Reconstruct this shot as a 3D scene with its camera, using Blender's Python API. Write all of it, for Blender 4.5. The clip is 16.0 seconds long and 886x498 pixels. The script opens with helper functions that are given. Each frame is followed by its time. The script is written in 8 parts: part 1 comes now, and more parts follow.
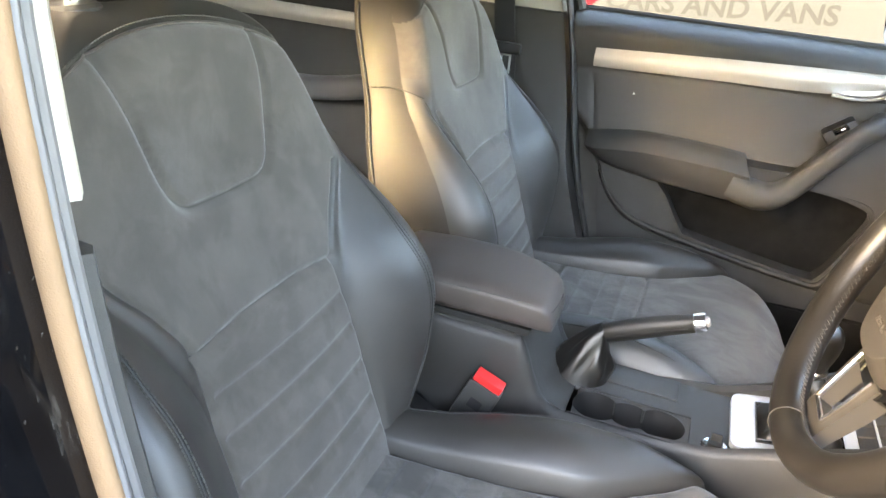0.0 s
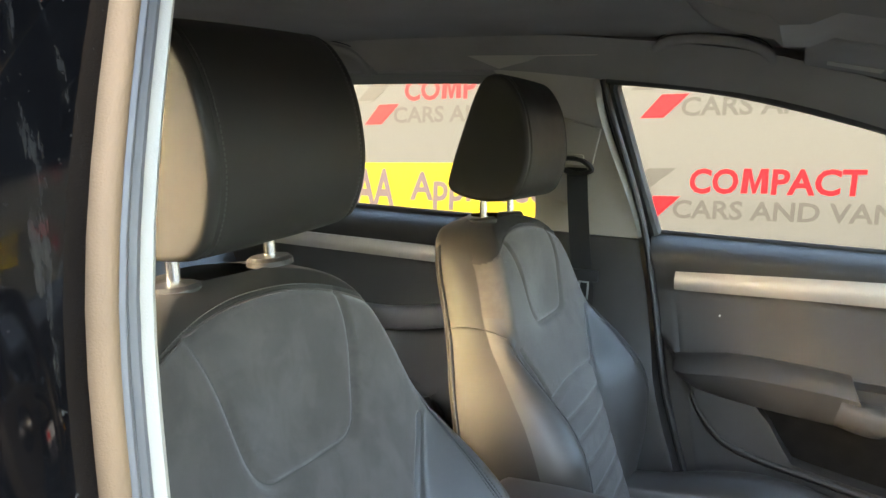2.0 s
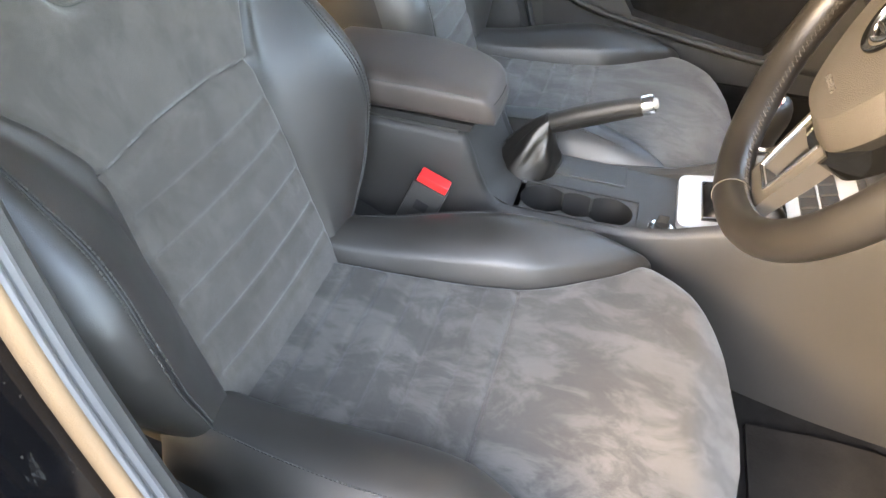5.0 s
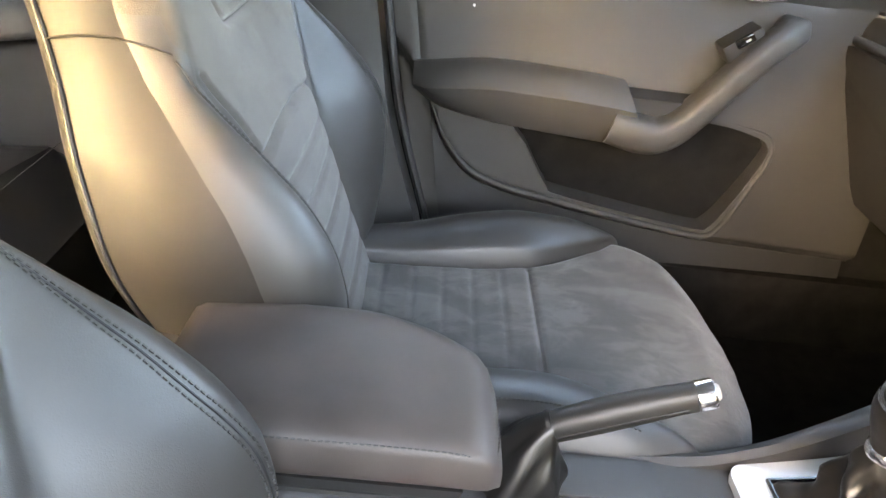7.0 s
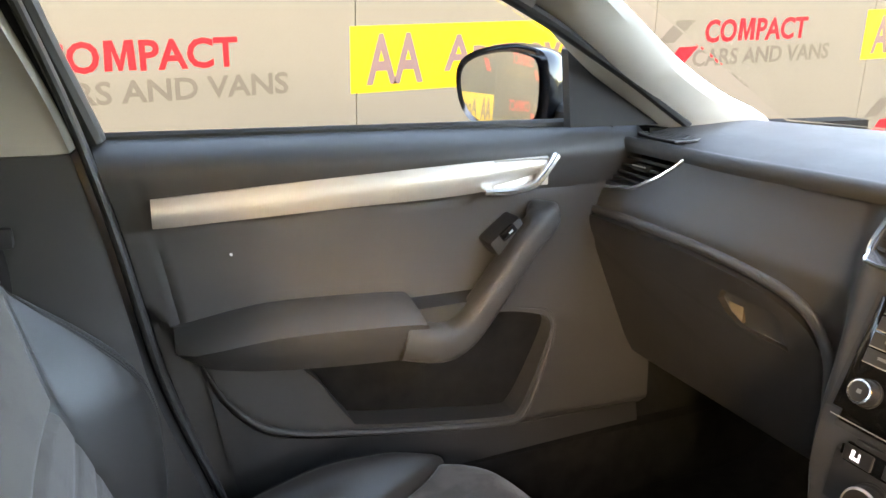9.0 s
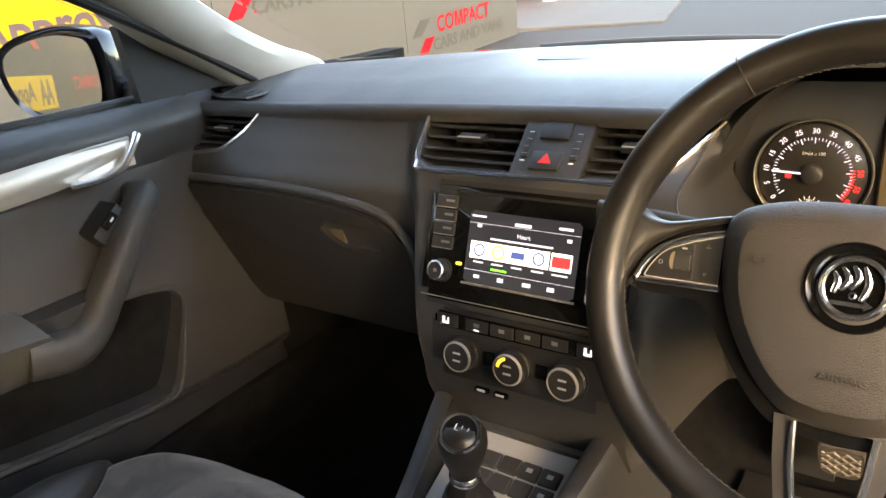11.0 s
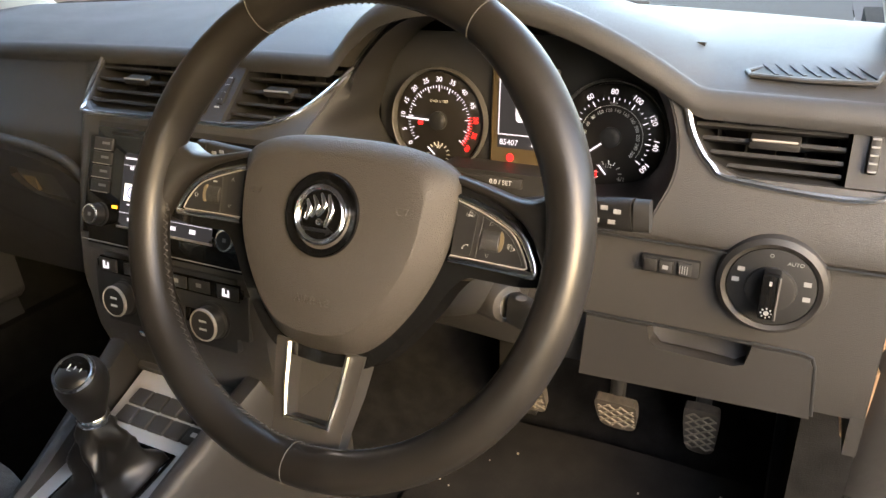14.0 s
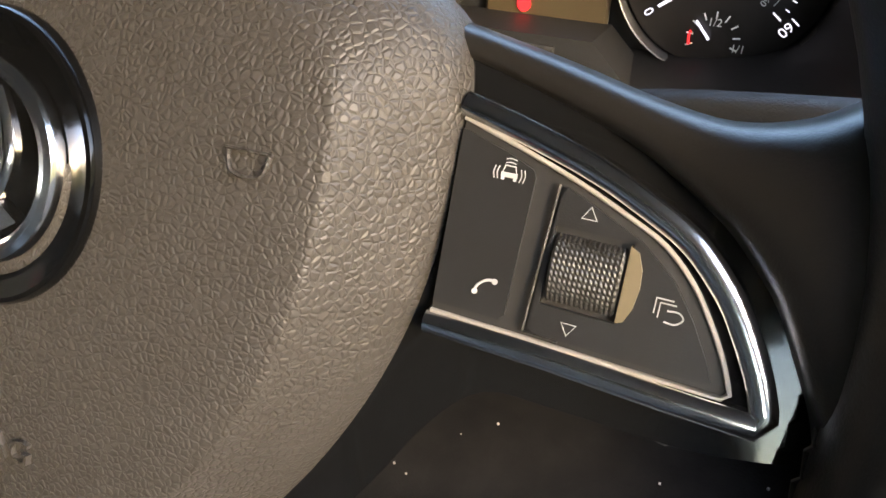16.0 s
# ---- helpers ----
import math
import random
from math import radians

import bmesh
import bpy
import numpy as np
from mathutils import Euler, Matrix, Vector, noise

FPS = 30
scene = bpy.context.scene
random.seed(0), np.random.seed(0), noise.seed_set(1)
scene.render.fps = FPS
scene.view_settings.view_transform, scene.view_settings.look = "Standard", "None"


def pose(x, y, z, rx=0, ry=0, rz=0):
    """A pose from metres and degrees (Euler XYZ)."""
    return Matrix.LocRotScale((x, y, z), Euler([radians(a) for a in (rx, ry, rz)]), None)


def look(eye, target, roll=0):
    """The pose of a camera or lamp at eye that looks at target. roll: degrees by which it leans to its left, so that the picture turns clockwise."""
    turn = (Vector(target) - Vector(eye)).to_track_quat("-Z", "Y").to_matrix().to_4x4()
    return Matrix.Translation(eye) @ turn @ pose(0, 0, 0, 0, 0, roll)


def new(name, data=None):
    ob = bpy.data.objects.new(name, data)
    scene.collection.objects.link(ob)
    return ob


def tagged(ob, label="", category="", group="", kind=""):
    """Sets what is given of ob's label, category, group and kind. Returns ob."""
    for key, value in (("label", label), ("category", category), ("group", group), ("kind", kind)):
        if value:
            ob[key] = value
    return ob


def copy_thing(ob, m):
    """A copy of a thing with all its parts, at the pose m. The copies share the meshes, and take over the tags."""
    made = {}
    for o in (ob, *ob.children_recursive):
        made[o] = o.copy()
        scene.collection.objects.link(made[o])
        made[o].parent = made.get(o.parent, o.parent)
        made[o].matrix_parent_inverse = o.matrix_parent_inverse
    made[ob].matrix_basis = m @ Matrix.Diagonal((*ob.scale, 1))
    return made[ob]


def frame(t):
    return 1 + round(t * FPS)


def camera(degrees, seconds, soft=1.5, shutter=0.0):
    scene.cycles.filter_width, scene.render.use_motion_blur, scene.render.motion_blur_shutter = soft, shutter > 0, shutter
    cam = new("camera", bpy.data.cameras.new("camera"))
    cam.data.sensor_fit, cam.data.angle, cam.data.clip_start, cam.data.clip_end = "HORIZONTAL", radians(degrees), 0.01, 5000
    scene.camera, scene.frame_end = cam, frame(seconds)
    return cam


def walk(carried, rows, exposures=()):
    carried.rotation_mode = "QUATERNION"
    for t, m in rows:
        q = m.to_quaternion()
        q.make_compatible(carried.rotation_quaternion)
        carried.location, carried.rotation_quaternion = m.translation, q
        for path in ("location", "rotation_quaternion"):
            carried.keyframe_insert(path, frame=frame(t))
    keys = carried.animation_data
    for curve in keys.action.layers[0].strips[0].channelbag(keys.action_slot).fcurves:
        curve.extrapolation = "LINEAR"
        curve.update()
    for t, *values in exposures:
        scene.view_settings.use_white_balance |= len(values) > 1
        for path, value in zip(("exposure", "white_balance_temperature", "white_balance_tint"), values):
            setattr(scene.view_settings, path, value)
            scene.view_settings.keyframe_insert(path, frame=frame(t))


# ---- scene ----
cam = camera(62.1, 16.0)
PATH = [
    (0, (0.2, -1.003, 1.116), (-0.379, 0.726, 0.295), 6.0),
    (0.5, (0.182, -0.987, 1.138), (-0.532, 0.763, 0.484), 4.6),
    (1, (0.165, -0.974, 1.154), (-0.617, 0.793, 0.639), 3.8),
    (1.5, (0.163, -0.971, 1.161), (-0.664, 0.808, 0.768), 2.8),
    (2, (0.162, -0.972, 1.164), (-0.686, 0.813, 0.853), 2.3),
    (2.5, (0.167, -0.976, 1.154), (-0.681, 0.797, 0.787), 2.5),
    (3, (0.18, -0.988, 1.126), (-0.632, 0.729, 0.5), 3.7),
    (3.5, (0.201, -1.007, 1.102), (-0.551, 0.616, 0.207), 5.4),
    (4, (0.231, -1.024, 1.087), (-0.416, 0.504, -0.03), 6.7),
    (4.2, (0.264, -1.021, 1.091), (-0.364, 0.452, -0.111), 5.7),
    (6.3, (0.048, -0.692, 1.042), (0.211, 0.864, -0.203), 6.1),
    (6.5, (0.026, -0.627, 1.035), (0.176, 0.982, -0.142), 6.5),
    (7, (-0.021, -0.494, 1.03), (0.071, 1.243, 0.043), 7.7),
    (7.5, (-0.041, -0.424, 1.058), (0.117, 1.397, 0.246), 6.9),
    (8, (-0.043, -0.379, 1.088), (0.27, 1.476, 0.409), 5.2),
    (8.5, (-0.06, -0.347, 1.105), (0.461, 1.49, 0.511), 3.3),
    (9, (-0.086, -0.329, 1.104), (0.686, 1.427, 0.537), 1.2),
    (9.5, (-0.107, -0.324, 1.114), (0.957, 1.273, 0.548), -1.7),
    (10, (-0.108, -0.348, 1.113), (1.155, 1.085, 0.517), -4.3),
    (10.2, (-0.113, -0.354, 1.114), (1.215, 1.006, 0.492), -4.8),
    (12.3, (-0.119, -0.564, 1.148), (1.489, 0.351, 0.388), -4.2),
    (12.5, (-0.116, -0.587, 1.14), (1.502, 0.323, 0.396), -3.9),
    (13, (-0.105, -0.646, 1.14), (1.524, 0.221, 0.369), -3.4),
    (13.5, (-0.088, -0.675, 1.124), (1.541, 0.174, 0.332), -2.8),
    (14, (0.002, -0.666, 1.094), (1.622, 0.164, 0.265), -1.9),
    (14.5, (0.173, -0.6, 1.052), (1.769, 0.212, 0.161), -1.3),
    (15, (0.265, -0.542, 1.014), (1.82, 0.255, 0.04), -1.1),
    (15.5, (0.297, -0.519, 0.986), (1.813, 0.213, -0.093), -0.6),
    (16, (0.313, -0.506, 0.971), (1.829, 0.144, -0.161), 0.4),
]
walk(cam, [(t, look(eye, target, roll)) for t, eye, target, roll in PATH],
     exposures=[(0.0, 5.63, 7800, 15), (0.5, 5.28, 7600, 14), (1.0, 4.98, 7400, 13), (2.5, 4.93, 7400, 13), (3.0, 4.93, 7500, 13), (3.5, 5.32, 7800, 16), (4.0, 5.54, 7900, 16), (6.5, 5.89, 8000, 16), (7.0, 5.84, 8000, 17), (7.5, 5.74, 8000, 17), (8.0, 5.64, 8000, 17), (8.5, 5.44, 7900, 17), (9.0, 5.12, 7900, 18), (10.0, 4.67, 7700, 17), (12.5, 4.37, 7800, 16), (14.5, 4.26, 7200, 15), (15.0, 4.27, 6900, 14), (15.5, 4.32, 6700, 14), (16.0, 4.22, 6600, 14)])

# ---- light ----
world = bpy.data.worlds.new("world")
scene.world = world
world.use_nodes = True
SUN_FROM = Vector((-0.58, -0.80, 0.29)).normalized()
wn = world.node_tree.nodes
sky = wn.new("ShaderNodeTexSky")
sky.sky_type, sky.sun_disc = "NISHITA", False
sky.sun_elevation = math.asin(SUN_FROM.z)
sky.sun_rotation = math.atan2(SUN_FROM.x, SUN_FROM.y)
sky.air_density, sky.dust_density, sky.ozone_density = 0.9, 1.0, 0.4
world.node_tree.links.new(sky.outputs[0], wn["Background"].inputs[0])
wn["Background"].inputs[1].default_value = 0.15
sun = new("sun", bpy.data.lights.new("sun", "SUN"))
sun.data.energy, sun.data.angle, sun.data.color = 0.14, radians(14), (1.0, 0.70, 0.13)
sun.matrix_world = look(SUN_FROM * 20, (0, 0, 0))


# ---- materials ----
def nodes_of(name):
    m = bpy.data.materials.new(name)
    m.use_nodes = True
    return m, m.node_tree.nodes, m.node_tree.links, m.node_tree.nodes["Principled BSDF"]


def surface(name, col, rough=0.5, metal=0.0, grain=0.0, size=400.0, blotch=0.15, bsize=8.0, coat=0.0, sheen=0.0, cells=0.0, csize=500.0, rvar=0.1, spec=0.5, cmax=0.22, wobble=0.9, nap=0.0):
    """A surface with blotches of tone, fine grain relief and, with cells, a pebbled leather relief."""
    m, n, l, p = nodes_of(name)
    tc = n.new("ShaderNodeTexCoord")
    big = n.new("ShaderNodeTexNoise")
    big.inputs["Scale"].default_value, big.inputs["Detail"].default_value = bsize, 6
    l.new(tc.outputs["Object"], big.inputs["Vector"])
    ramp = n.new("ShaderNodeMapRange")
    ramp.inputs["From Min"].default_value, ramp.inputs["From Max"].default_value = 0.3, 0.7
    ramp.inputs["To Min"].default_value, ramp.inputs["To Max"].default_value = 1 - blotch, 1 + blotch
    l.new(big.outputs["Fac"], ramp.inputs["Value"])
    tone = ramp
    if nap:
        # patches where the pile has been brushed one way or the other
        brush = n.new("ShaderNodeTexNoise")
        brush.inputs["Scale"].default_value, brush.inputs["Detail"].default_value = 17.0, 5
        brush.inputs["Roughness"].default_value, brush.inputs["Distortion"].default_value = 0.68, 0.5
        place = n.new("ShaderNodeMapping")
        place.inputs["Scale"].default_value, place.inputs["Rotation"].default_value = (0.7, 1.1, 0.9), (0.0, 0.0, 0.6)
        l.new(tc.outputs["Object"], place.inputs["Vector"])
        l.new(place.outputs[0], brush.inputs["Vector"])
        lay = n.new("ShaderNodeMapRange")
        lay.interpolation_type = "SMOOTHSTEP"
        lay.inputs["From Min"].default_value, lay.inputs["From Max"].default_value = 0.42, 0.60
        lay.inputs["To Min"].default_value, lay.inputs["To Max"].default_value = 1 - nap, 1 + nap
        l.new(brush.outputs["Fac"], lay.inputs["Value"])
        tone = n.new("ShaderNodeMath")
        tone.operation = "MULTIPLY"
        l.new(ramp.outputs[0], tone.inputs[0])
        l.new(lay.outputs[0], tone.inputs[1])
    mix = n.new("ShaderNodeVectorMath")
    mix.operation = "SCALE"
    mix.inputs[0].default_value = col
    l.new(tone.outputs[0], mix.inputs["Scale"])
    l.new(mix.outputs[0], p.inputs["Base Color"])
    rr = n.new("ShaderNodeMapRange")
    rr.inputs["From Min"].default_value, rr.inputs["From Max"].default_value = 0.3, 0.7
    rr.inputs["To Min"].default_value, rr.inputs["To Max"].default_value = max(0.02, rough - rvar / 2), min(1, rough + rvar / 2)
    l.new(big.outputs["Fac"], rr.inputs["Value"])
    l.new(rr.outputs[0], p.inputs["Roughness"])
    p.inputs["Metallic"].default_value = metal
    p.inputs["Coat Weight"].default_value = coat
    p.inputs["Coat Roughness"].default_value = 0.08
    p.inputs["Specular IOR Level"].default_value = spec
    if sheen:
        p.inputs["Sheen Weight"].default_value, p.inputs["Sheen Roughness"].default_value = sheen, 0.45
    last = None
    if grain:
        fine = n.new("ShaderNodeTexNoise")
        fine.inputs["Scale"].default_value, fine.inputs["Detail"].default_value = size, 3
        l.new(tc.outputs["Object"], fine.inputs["Vector"])
        b = n.new("ShaderNodeBump")
        b.inputs["Strength"].default_value, b.inputs["Distance"].default_value = grain, 0.0006
        l.new(fine.outputs["Fac"], b.inputs["Height"])
        last = b
    if cells:
        vo = n.new("ShaderNodeTexVoronoi")
        vo.feature = "DISTANCE_TO_EDGE"
        vo.inputs["Scale"].default_value = csize
        wob = n.new("ShaderNodeTexNoise")
        wob.inputs["Scale"].default_value = csize * 0.7
        l.new(tc.outputs["Object"], wob.inputs["Vector"])
        add = n.new("ShaderNodeVectorMath")
        add.operation = "MULTIPLY_ADD"
        add.inputs[1].default_value = (wobble / csize,) * 3
        l.new(wob.outputs["Color"], add.inputs[0])
        l.new(tc.outputs["Object"], add.inputs[2])
        l.new(add.outputs[0], vo.inputs["Vector"])
        cl = n.new("ShaderNodeMapRange")
        cl.interpolation_type = "SMOOTHSTEP"
        cl.inputs["From Max"].default_value = cmax
        l.new(vo.outputs["Distance"], cl.inputs["Value"])
        b = n.new("ShaderNodeBump")
        b.inputs["Strength"].default_value, b.inputs["Distance"].default_value = cells, 0.0006
        l.new(cl.outputs[0], b.inputs["Height"])
        if last:
            l.new(last.outputs[0], b.inputs["Normal"])
        last = b
    if last:
        l.new(last.outputs[0], p.inputs["Normal"])
    return m


def glow(name, col, power):
    m, n, l, p = nodes_of(name)
    p.inputs["Base Color"].default_value = (*[c * 0.2 for c in col], 1)
    p.inputs["Emission Color"].default_value = (*col, 1)
    p.inputs["Emission Strength"].default_value = power
    p.inputs["Roughness"].default_value = 0.4
    return m


def clear(name, tint, rough=0.0):
    m, n, l, p = nodes_of(name)
    p.inputs["Base Color"].default_value = (*tint, 1)
    p.inputs["Transmission Weight"].default_value, p.inputs["Roughness"].default_value, p.inputs["IOR"].default_value = 1, rough, 1.02
    return m


LEATHER = surface("black_leather", (0.025, 0.0222, 0.0190), 0.47, grain=0.14, size=900, cells=0.08, csize=520, blotch=0.25, bsize=14, rvar=0.12, spec=0.72)
ARMVINYL = surface("worn_armrest_vinyl", (0.058, 0.0460, 0.0395), 0.50, grain=0.12, size=900, cells=0.08, csize=520, blotch=0.25, bsize=16, rvar=0.12, spec=0.5)
VINYL = surface("black_seat_vinyl", (0.022, 0.0196, 0.0163), 0.50, grain=0.10, size=900, cells=0.06, csize=520, blotch=0.15, bsize=12, rvar=0.1, spec=0.26)
GRIP = surface("grip_leather", (0.015, 0.0135, 0.0117), 0.46, grain=0.15, size=700, cells=0.08, csize=600, blotch=0.25, bsize=20, spec=0.5)
GAITER = surface("gaiter_leather", (0.0085, 0.0074, 0.0062), 0.36, grain=0.15, size=700, cells=0.08, csize=600, blotch=0.25, bsize=20, spec=0.5)
BRIGHT = surface("bright_chrome", (0.88, 0.87, 0.85), 0.16, metal=1.0, blotch=0.03, rvar=0.06)
EMBLACK = surface("emblem_black", (0.003, 0.003, 0.003), 0.12, spec=0.25, blotch=0.05, rvar=0.02)
SUEDE = surface("grey_suede", (0.072, 0.0645, 0.056), 0.95, grain=0.7, size=1100, blotch=0.12, bsize=22, sheen=0.28, spec=0.12, nap=0.10)
SUEDEW = surface("worn_grey_suede", (0.070, 0.064, 0.057), 0.95, grain=0.7, size=1100, blotch=0.16, bsize=9, sheen=0.34, spec=0.12, nap=0.26)
STITCH = surface("grey_thread", (0.055, 0.053, 0.049), 0.85, spec=0.2)
PLASTIC = surface("charcoal_plastic", (0.036, 0.0342, 0.0315), 0.5, spec=0.4, grain=0.3, size=900, cells=0.25, csize=700, blotch=0.1)
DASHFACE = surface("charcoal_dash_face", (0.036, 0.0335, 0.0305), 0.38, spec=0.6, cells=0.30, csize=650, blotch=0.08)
LOWPL = surface("dark_grained_plastic", (0.023, 0.0212, 0.0192), 0.46, grain=0.3, size=900, cells=0.25, csize=700, blotch=0.1)
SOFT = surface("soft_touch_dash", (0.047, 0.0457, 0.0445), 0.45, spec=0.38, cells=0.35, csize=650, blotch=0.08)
HARD = surface("dark_hard_plastic", (0.013, 0.0122, 0.0112), 0.55, cells=0.25, csize=800, blotch=0.12)
BLACK = surface("matt_black", (0.008, 0.008, 0.008), 0.6, blotch=0.1)
PIANO = surface("piano_black", (0.006, 0.006, 0.006), 0.05, coat=0.1, spec=0.3, rvar=0.03, blotch=0.05)
CHROME = surface("chrome", (0.92, 0.92, 0.92), 0.20, metal=1, blotch=0.04, rvar=0.06)
SATIN = surface("satin_silver", (0.46, 0.42, 0.365), 0.42, metal=0.5, blotch=0.04, grain=0.08, size=600)
SILVERP = surface("silver_paint", (0.47, 0.465, 0.455), 0.42, metal=0.30, blotch=0.04)
CREAM = surface("cream_trim", (0.43, 0.395, 0.335), 0.75, grain=0.3, size=900, blotch=0.06)
LINING = surface("grey_headlining", (0.24, 0.23, 0.215), 0.95, grain=0.5, size=900, blotch=0.08)
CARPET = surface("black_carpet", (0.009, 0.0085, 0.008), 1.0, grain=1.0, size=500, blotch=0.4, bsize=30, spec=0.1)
RUBBER = surface("black_rubber", (0.03, 0.029, 0.028), 0.55, grain=0.2, size=500, blotch=0.15)
SEALM = surface("grey_seal", (0.125, 0.120, 0.118), 0.5, grain=0.2, size=600, blotch=0.12)
# grey seal rubber with the golden sunlight put into its colour
SEALLIT = surface("sunlit_seal", (0.19, 0.115, 0.060), 0.75, grain=0.5, size=900, blotch=0.12)
SILVERD = surface("dull_silver", (0.10, 0.096, 0.09), 0.4, metal=0.4, blotch=0.05)
RED = surface("red_plastic", (0.75, 0.03, 0.03), 0.35, blotch=0.05)
WEBBING = surface("belt_webbing", (0.014, 0.014, 0.014), 0.7, grain=0.6, size=1200)
STEEL = surface("zinc_steel", (0.29, 0.28, 0.255), 0.32, metal=0.9, blotch=0.2, bsize=40)
BOARD = surface("painted_board", (0.054, 0.054, 0.049), 0.7, spec=0.12, grain=0.1, size=200, blotch=0.03, bsize=1.2)
VINYLRED = surface("red_vinyl", (0.19, 0.004, 0.007), 0.45, blotch=0.03, spec=0.1)
VINYLGREY = surface("grey_vinyl", (0.036, 0.035, 0.031), 0.45, blotch=0.03, spec=0.1)
VINYLYEL = surface("yellow_vinyl", (0.21, 0.15, 0.005), 0.45, blotch=0.03, spec=0.1)
VINYLPUR = surface("mauve_vinyl", (0.055, 0.040, 0.045), 0.45, blotch=0.05, spec=0.1)
ASPHALT = surface("wet_asphalt", (0.034, 0.031, 0.029), 0.85, spec=0.2, grain=0.8, size=60, blotch=0.25, bsize=0.8)
WHITEP = surface("white_paint", (0.30, 0.295, 0.28), 0.5, blotch=0.06)
ORANGEP = surface("orange_car_paint", (0.75, 0.09, 0.02), 0.25, coat=0.5, blotch=0.04)
DARKCAR = surface("dark_car_paint", (0.03, 0.032, 0.035), 0.25, coat=0.5, blotch=0.04)
GLASS = clear("window_glass", (0.93, 0.96, 0.93))
DIALF = surface("dial_face", (0.014, 0.0120, 0.0098), 0.35, blotch=0.1)
LUME = glow("white_backlight", (0.85, 0.84, 0.98), 0.085)
LUMEDIM = surface("white_print", (0.60, 0.60, 0.60), 0.6, blotch=0.05)
GLOWRED = glow("red_backlight", (1.0, 0.02, 0.02), 0.2)
GLOWAMB = glow("amber_backlight", (1.0, 0.42, 0.03), 0.25)
GLOWGRN = glow("green_backlight", (0.1, 1.0, 0.05), 0.2)
SCREEN = glow("screen_black", (0.03, 0.03, 0.034), 0.06)
TILEW = glow("screen_white", (0.95, 0.92, 0.84), 0.16)
TILER = glow("screen_red", (0.85, 0.03, 0.03), 0.16)
TILEB = glow("screen_blue", (0.05, 0.08, 0.25), 0.12)
MIRROR = surface("mirror_glass", (0.36, 0.39, 0.41), 0.01, metal=1, rvar=0.0, blotch=0.0)
BPAINT = surface("black_car_paint", (0.005, 0.005, 0.006), 0.12, coat=0.3, blotch=0.3, bsize=25, rvar=0.14)
def dusty(name, base):
    """Glossy paint under dry rain streaks and road dust."""
    m = surface(name, base, 0.07, spec=0.32, blotch=0.3, bsize=25, rvar=0.08)
    n, l = m.node_tree.nodes, m.node_tree.links
    p = n["Principled BSDF"]
    tc = n.new("ShaderNodeTexCoord")
    place = n.new("ShaderNodeMapping")
    place.inputs["Scale"].default_value = (42.0, 42.0, 5.0)
    l.new(tc.outputs["Object"], place.inputs["Vector"])
    runs = n.new("ShaderNodeTexNoise")
    runs.inputs["Scale"].default_value, runs.inputs["Detail"].default_value, runs.inputs["Roughness"].default_value = 1.0, 8, 0.7
    l.new(place.outputs[0], runs.inputs["Vector"])
    spots = n.new("ShaderNodeTexNoise")
    spots.inputs["Scale"].default_value, spots.inputs["Detail"].default_value = 260.0, 3
    l.new(tc.outputs["Object"], spots.inputs["Vector"])
    a = n.new("ShaderNodeMapRange")
    a.inputs["From Min"].default_value, a.inputs["From Max"].default_value = 0.58, 0.86
    l.new(runs.outputs["Fac"], a.inputs["Value"])
    b = n.new("ShaderNodeMapRange")
    b.inputs["From Min"].default_value, b.inputs["From Max"].default_value = 0.71, 0.80
    l.new(spots.outputs["Fac"], b.inputs["Value"])
    top = n.new("ShaderNodeMath")
    top.operation = "MAXIMUM"
    l.new(a.outputs[0], top.inputs[0])
    l.new(b.outputs[0], top.inputs[1])
    veil = n.new("ShaderNodeMix")
    veil.data_type = "RGBA"
    veil.inputs["A"].default_value, veil.inputs["B"].default_value = (*base, 1), (0.085, 0.080, 0.072, 1)
    old = p.inputs["Base Color"].links[0].from_socket
    l.new(old, veil.inputs["A"])
    l.new(top.outputs[0], veil.inputs["Factor"])
    l.new(veil.outputs["Result"], p.inputs["Base Color"])
    return m


JAMBPAINT = dusty("rain_streaked_black_paint", (0.003, 0.003, 0.0035))
DROPM = clear("water_drop", (0.95, 0.95, 0.95))
DROPM.node_tree.nodes["Principled BSDF"].inputs["IOR"].default_value = 1.33
KEYPRINT = surface("key_print", (0.40, 0.40, 0.39), 0.6, blotch=0.05)
WHEELLEATHER = surface("wheel_leather", (0.013, 0.0114, 0.0097), 0.37, grain=0.06, size=900, cells=0.05, csize=900, blotch=0.3, bsize=14, rvar=0.18, spec=0.40)
FRAMEPRINT = surface("button_print", (0.22, 0.22, 0.22), 0.6, blotch=0.05)
MAT = surface("floor_mat", (0.014, 0.0125, 0.011), 0.95, grain=1.0, size=300, blotch=0.3, bsize=20, spec=0.15)


# ---- mesh helpers ----
def thing(name, label, category, m=None, group="", kind=""):
    ob = new(name)
    ob.empty_display_size = 0.05
    ob.matrix_world = m if m is not None else Matrix()
    return tagged(ob, label, category, group, kind)


def top_of(ob):
    while ob.parent:
        ob = ob.parent
    return ob


def mesh_of(name, bm, material, sharp=35.0):
    bmesh.ops.recalc_face_normals(bm, faces=bm.faces[:])
    me = bpy.data.meshes.new(name)
    bm.to_mesh(me)
    bm.free()
    me.materials.append(material)
    me.shade_smooth()
    me.set_sharp_from_angle(angle=radians(sharp))
    return me


